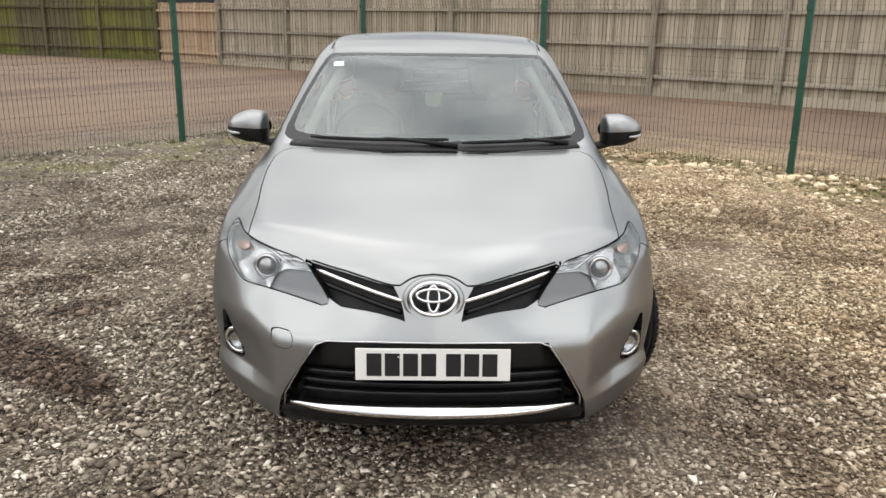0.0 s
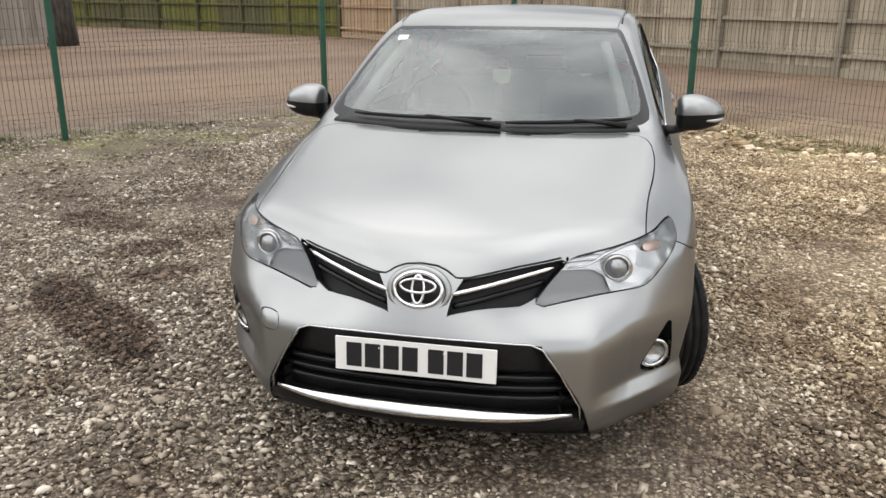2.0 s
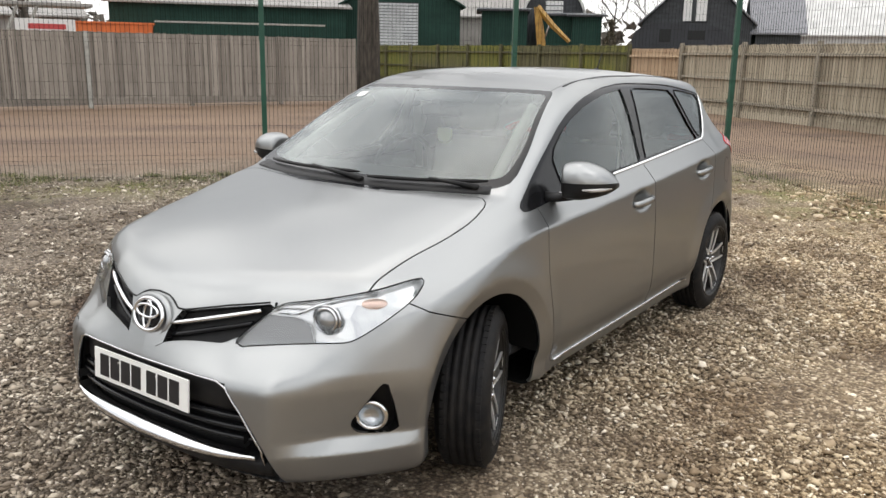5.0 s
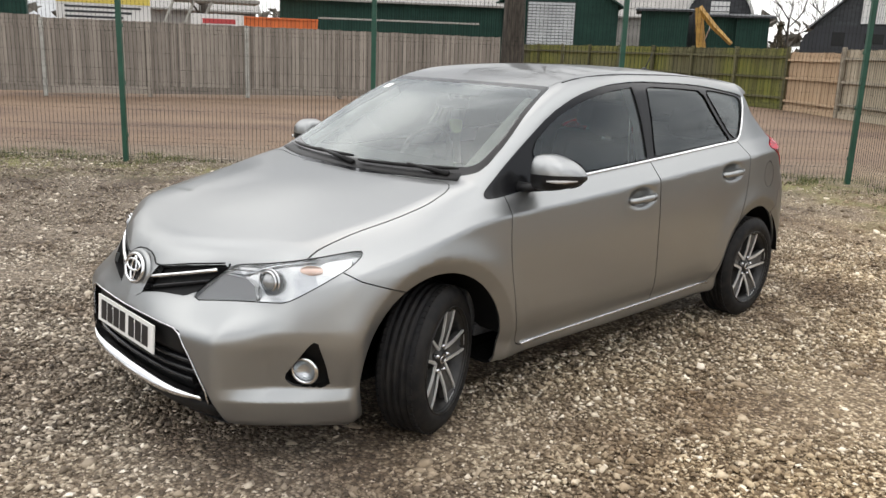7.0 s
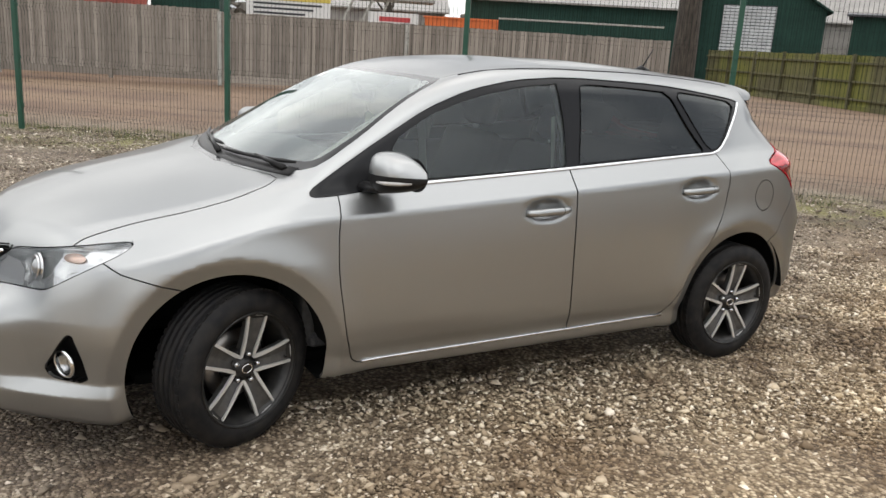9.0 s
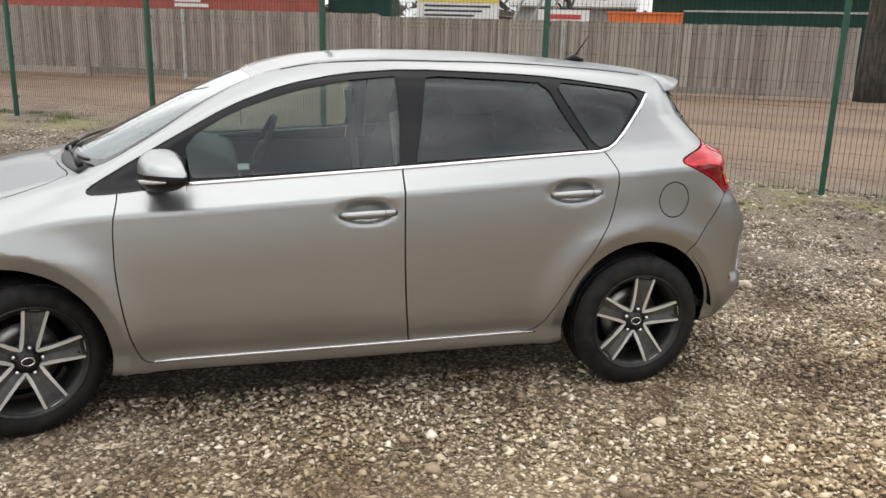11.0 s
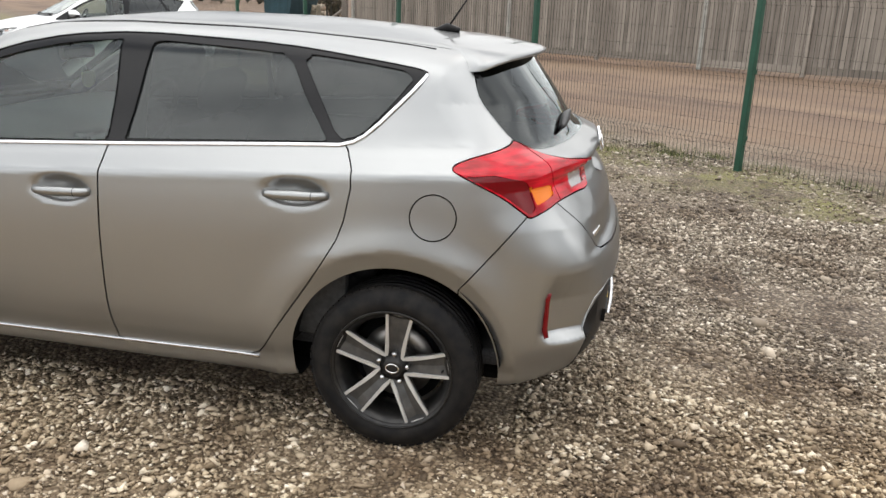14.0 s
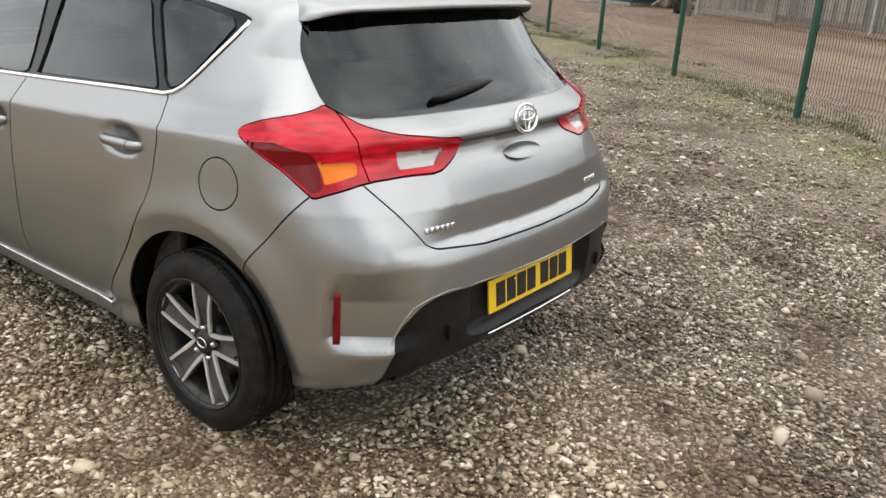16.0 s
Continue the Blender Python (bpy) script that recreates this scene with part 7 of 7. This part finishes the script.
def bare_tree(x, y, height, radius, seed, label, twigs=3):
    """A leafless tree: a tapered trunk and branching limbs."""
    rng = random.Random(seed)
    t = thing("tree", label, "tree", pose(x, y, 0))
    pts = [Vector((0, 0, -0.2))]
    for i in range(1, 9):
        pts.append(pts[-1] + Vector((rng.uniform(-0.05, 0.05), rng.uniform(-0.05, 0.05), height * 0.55 / 8)))
    tm = bmesh.new()
    rings = []
    for i, q in enumerate(pts):
        r = radius * (1.12 if i == 0 else 1.0 - 0.05 * i)
        rings.append([tm.verts.new(q + Vector((math.cos(a), math.sin(a), 0)) * r * (1 + 0.07 * math.sin(3 * a + i) + rng.uniform(-0.03, 0.03))) for a in (math.pi * k / 9 for k in range(18))])
    for a, b in zip(rings, rings[1:]):
        for k in range(18):
            tm.faces.new((a[k], a[(k + 1) % 18], b[(k + 1) % 18], b[k]))
    tm.faces.new(rings[0][::-1])
    tm.faces.new(rings[-1])
    part("trunk", tm, BARK, t, "", True)
    bm = bmesh.new()

    def limb(p, d, r, length, depth):
        n = 5
        line, q = [p], p
        for _ in range(n):
            d = (d + Vector((rng.uniform(-0.25, 0.25), rng.uniform(-0.25, 0.25), rng.uniform(-0.08, 0.20)))).normalized()
            q = q + d * length / n
            line.append(q)
        rs = [max(r * (1 - 0.13 * i), 0.006) for i in range(n + 1)]
        sub = tube(line, rs, 6 if depth < 2 else 4)
        me = bpy.data.meshes.new("limb")
        sub.to_mesh(me)
        sub.free()
        bm.from_mesh(me)
        bpy.data.meshes.remove(me)
        if depth < twigs:
            for k in range(3 if depth else 4):
                i = rng.randint(2, n)
                side = Vector((rng.uniform(-1, 1), rng.uniform(-1, 1), rng.uniform(-0.1, 0.8)))
                limb(line[i], (d + side).normalized(), rs[i] * 0.62, length * rng.uniform(0.55, 0.75), depth + 1)

    for k in range(5):
        i = 4 + k % 5
        ang = k * 2.4 + rng.uniform(-0.4, 0.4)
        limb(pts[min(i, 8)], Vector((math.cos(ang), math.sin(ang), rng.uniform(0.5, 1.1))).normalized(), radius * 0.5, height * 0.30, 0)
    limb(pts[8], Vector((0, 0, 1)), radius * 0.45, height * 0.3, 0)
    part("branches", bm, BARK, t, "", True)
    return t


bare_tree(-15.35, 19.15, 14.0, 0.40, 11, "leafless thick-trunked tree at the end of the grey fence", 4)
bare_tree(-33.0, 17.5, 8.0, 0.16, 12, "small leafless tree behind the trailer")
bare_tree(-22.0, 60.0, 8.0, 0.12, 13, "leafless tree in the distance behind the sheds")
bare_tree(-27.0, 64.0, 9.0, 0.13, 14, "tall leafless tree in the distance behind the sheds")



def shrub(x, y, height, width, seed, label):
    """A dense brown-green shrub: a few stems and a ragged crown of small leaf clumps."""
    rng = np.random.default_rng(seed)
    sh = thing("shrub", label, "shrub", pose(x, y, 0))
    for k in range(5):
        a = 1.26 * k
        part("stem", tube([(0.08 * math.cos(a), 0.08 * math.sin(a), -0.05), (0.22 * math.cos(a), 0.22 * math.sin(a), height * 0.35), (0.35 * width * math.cos(a), 0.35 * width * math.sin(a), height * 0.8)], [0.05, 0.035, 0.012], 6), BARK, sh, "", True)
    verts, faces = [], []
    for _ in range(2600):
        z = rng.uniform(0.08, 1.0)
        r = width * (0.55 + 0.45 * math.sin(z * 7 + seed)) * (1.0 - 0.55 * z**3) * rng.uniform(0.35, 1.0)
        a = rng.uniform(0, 2 * math.pi)
        c = np.array((r * math.cos(a), r * math.sin(a), z * height))
        k = len(verts)
        verts += [(c + rng.normal(0, 0.045, 3)).tolist() for _ in range(3)]
        faces.append((k, k + 1, k + 2))
    me = bpy.data.meshes.new("foliage")
    me.from_pydata(verts, [], faces)
    me.materials.append(SHRUB_LEAF)
    o = new("foliage", me)
    o.parent = sh
    tagged(o, "ragged brown-green foliage", kind="stuff")


SHRUB_LEAF = material("winter_shrub_leaf", (0.09, 0.07, 0.04), 0.9)
_si = SHRUB_LEAF.node_tree.nodes.new("ShaderNodeNewGeometry")
base(SHRUB_LEAF, ramp(SHRUB_LEAF, _si.outputs["Random Per Island"], [(0.0, (0.035, 0.028, 0.016)), (0.6, (0.105, 0.082, 0.050)), (1.0, (0.19, 0.155, 0.095))]))
shrub(-24.5, -5.75, 2.7, 0.75, 3, "brown-green winter shrub at the end of the grey fence")
shrub(-17.6, 42.6, 3.6, 1.3, 5, "dark leafless shrub beside the black house")

# a far belt of winter hedge and woodland
HEDGE = material("winter_woodland", (0.10, 0.085, 0.07), 0.95)
base(HEDGE, ramp(HEDGE, noise_of(HEDGE, coords(HEDGE), 0.8, 6.0), [(0.3, (0.05, 0.045, 0.036)), (0.75, (0.16, 0.14, 0.115))]))


def woodland():
    rng = np.random.default_rng(8)
    verts, faces = [], []
    for i in range(5200):
        a = rng.uniform(0, 2 * math.pi)
        r = rng.uniform(95, 125)
        h = 3.0 + 2.2 * abs(math.sin(a * 7)) + rng.uniform(-1.0, 1.8)
        z = rng.uniform(0, 1) ** 0.7 * h
        c = np.array((r * math.cos(a), r * math.sin(a) + 2, z))
        s = rng.uniform(0.5, 1.3)
        k = len(verts)
        verts += [(c + s * rng.normal(0, 0.7, 3)).tolist() for _ in range(4)]
        faces += [(k, k + 1, k + 2), (k, k + 2, k + 3), (k, k + 1, k + 3)]
    me = bpy.data.meshes.new("far_woodland")
    me.from_pydata(verts, [], faces)
    me.materials.append(HEDGE)
    tagged(new("far_woodland", me), "brown winter hedge and woodland on the horizon", "woodland", kind="stuff")


woodland()

# grass along the foot of the mesh fence
GRASS = material("grass", (0.09, 0.11, 0.03), 0.8)
_gi = GRASS.node_tree.nodes.new("ShaderNodeNewGeometry")
base(GRASS, ramp(GRASS, _gi.outputs["Random Per Island"], [(0.0, (0.04, 0.06, 0.015)), (0.6, (0.11, 0.13, 0.035)), (1.0, (0.24, 0.21, 0.09))]))


def grass():
    rng = np.random.default_rng(21)
    verts, faces = [], []
    def blades(n, pick):
        for _ in range(n):
            p = pick()
            a, h, w = rng.uniform(0, 6.28), rng.uniform(0.02, 0.075), rng.uniform(0.002, 0.005)
            d = np.array((math.cos(a), math.sin(a), 0))
            lean = np.array((rng.normal(0, 0.03), rng.normal(0, 0.03), h))
            k = len(verts)
            verts.extend([(p - d * w).tolist(), (p + d * w).tolist(), (p + lean).tolist()])
            faces.append((k, k + 1, k + 2))
    def along(way, length):
        tufts = [(rng.uniform(0, length), rng.normal(-0.15, 0.35), rng.uniform(0.05, 0.28)) for _ in range(90)]
        out = np.array((way.y, -way.x)) if way is RUN_A else np.array((-way.y, way.x))
        def pick():
            t, o, r = tufts[rng.integers(len(tufts))]
            q = np.array((CORNER.x, CORNER.y)) + np.array((way.x, way.y)) * (t + rng.normal(0, r)) + np.array((-way.y, way.x)) * (o + rng.normal(0, r * 0.6))
            return np.array((q[0], q[1], -0.01))
        return pick
    blades(11000, along(RUN_A, 26))
    blades(2500, along(RUN_B, 9))
    me = bpy.data.meshes.new("grass")
    me.from_pydata(verts, [], faces)
    me.materials.append(GRASS)
    tagged(new("grass", me), "short yellow-green grass and moss at the fence foot", "grass", kind="stuff")


grass()


# a second car, white, parked by the fence
def white_car():
    white = material("white_paint", (0.78, 0.78, 0.77), 0.3, 0.0, 1.0)
    w = thing("white_car", "white hatchback parked beside the mesh fence", "car", Matrix.LocRotScale((-9.6, -7.15, 0), Euler((0, 0, radians(46))), None))
    skip = ("number_plate", "plate_bar", "plate_screw", "front_badge", "badge_ring", "badge_loop", "rear_badge", "name_bar", "tow")
    made = {CAR: w}
    for o in CAR.children_recursive:
        if o.name.split(".")[0] in skip:
            continue
        c = o.copy()
        c.name = o.name.split(".")[0]
        if o.data and o.data.materials and o.data.materials[0] is PAINT:
            c.data = o.data.copy()
            c.data.materials[0] = white
        scene.collection.objects.link(c)
        c.parent = made.get(o.parent, w)
        made[o] = c


white_car()
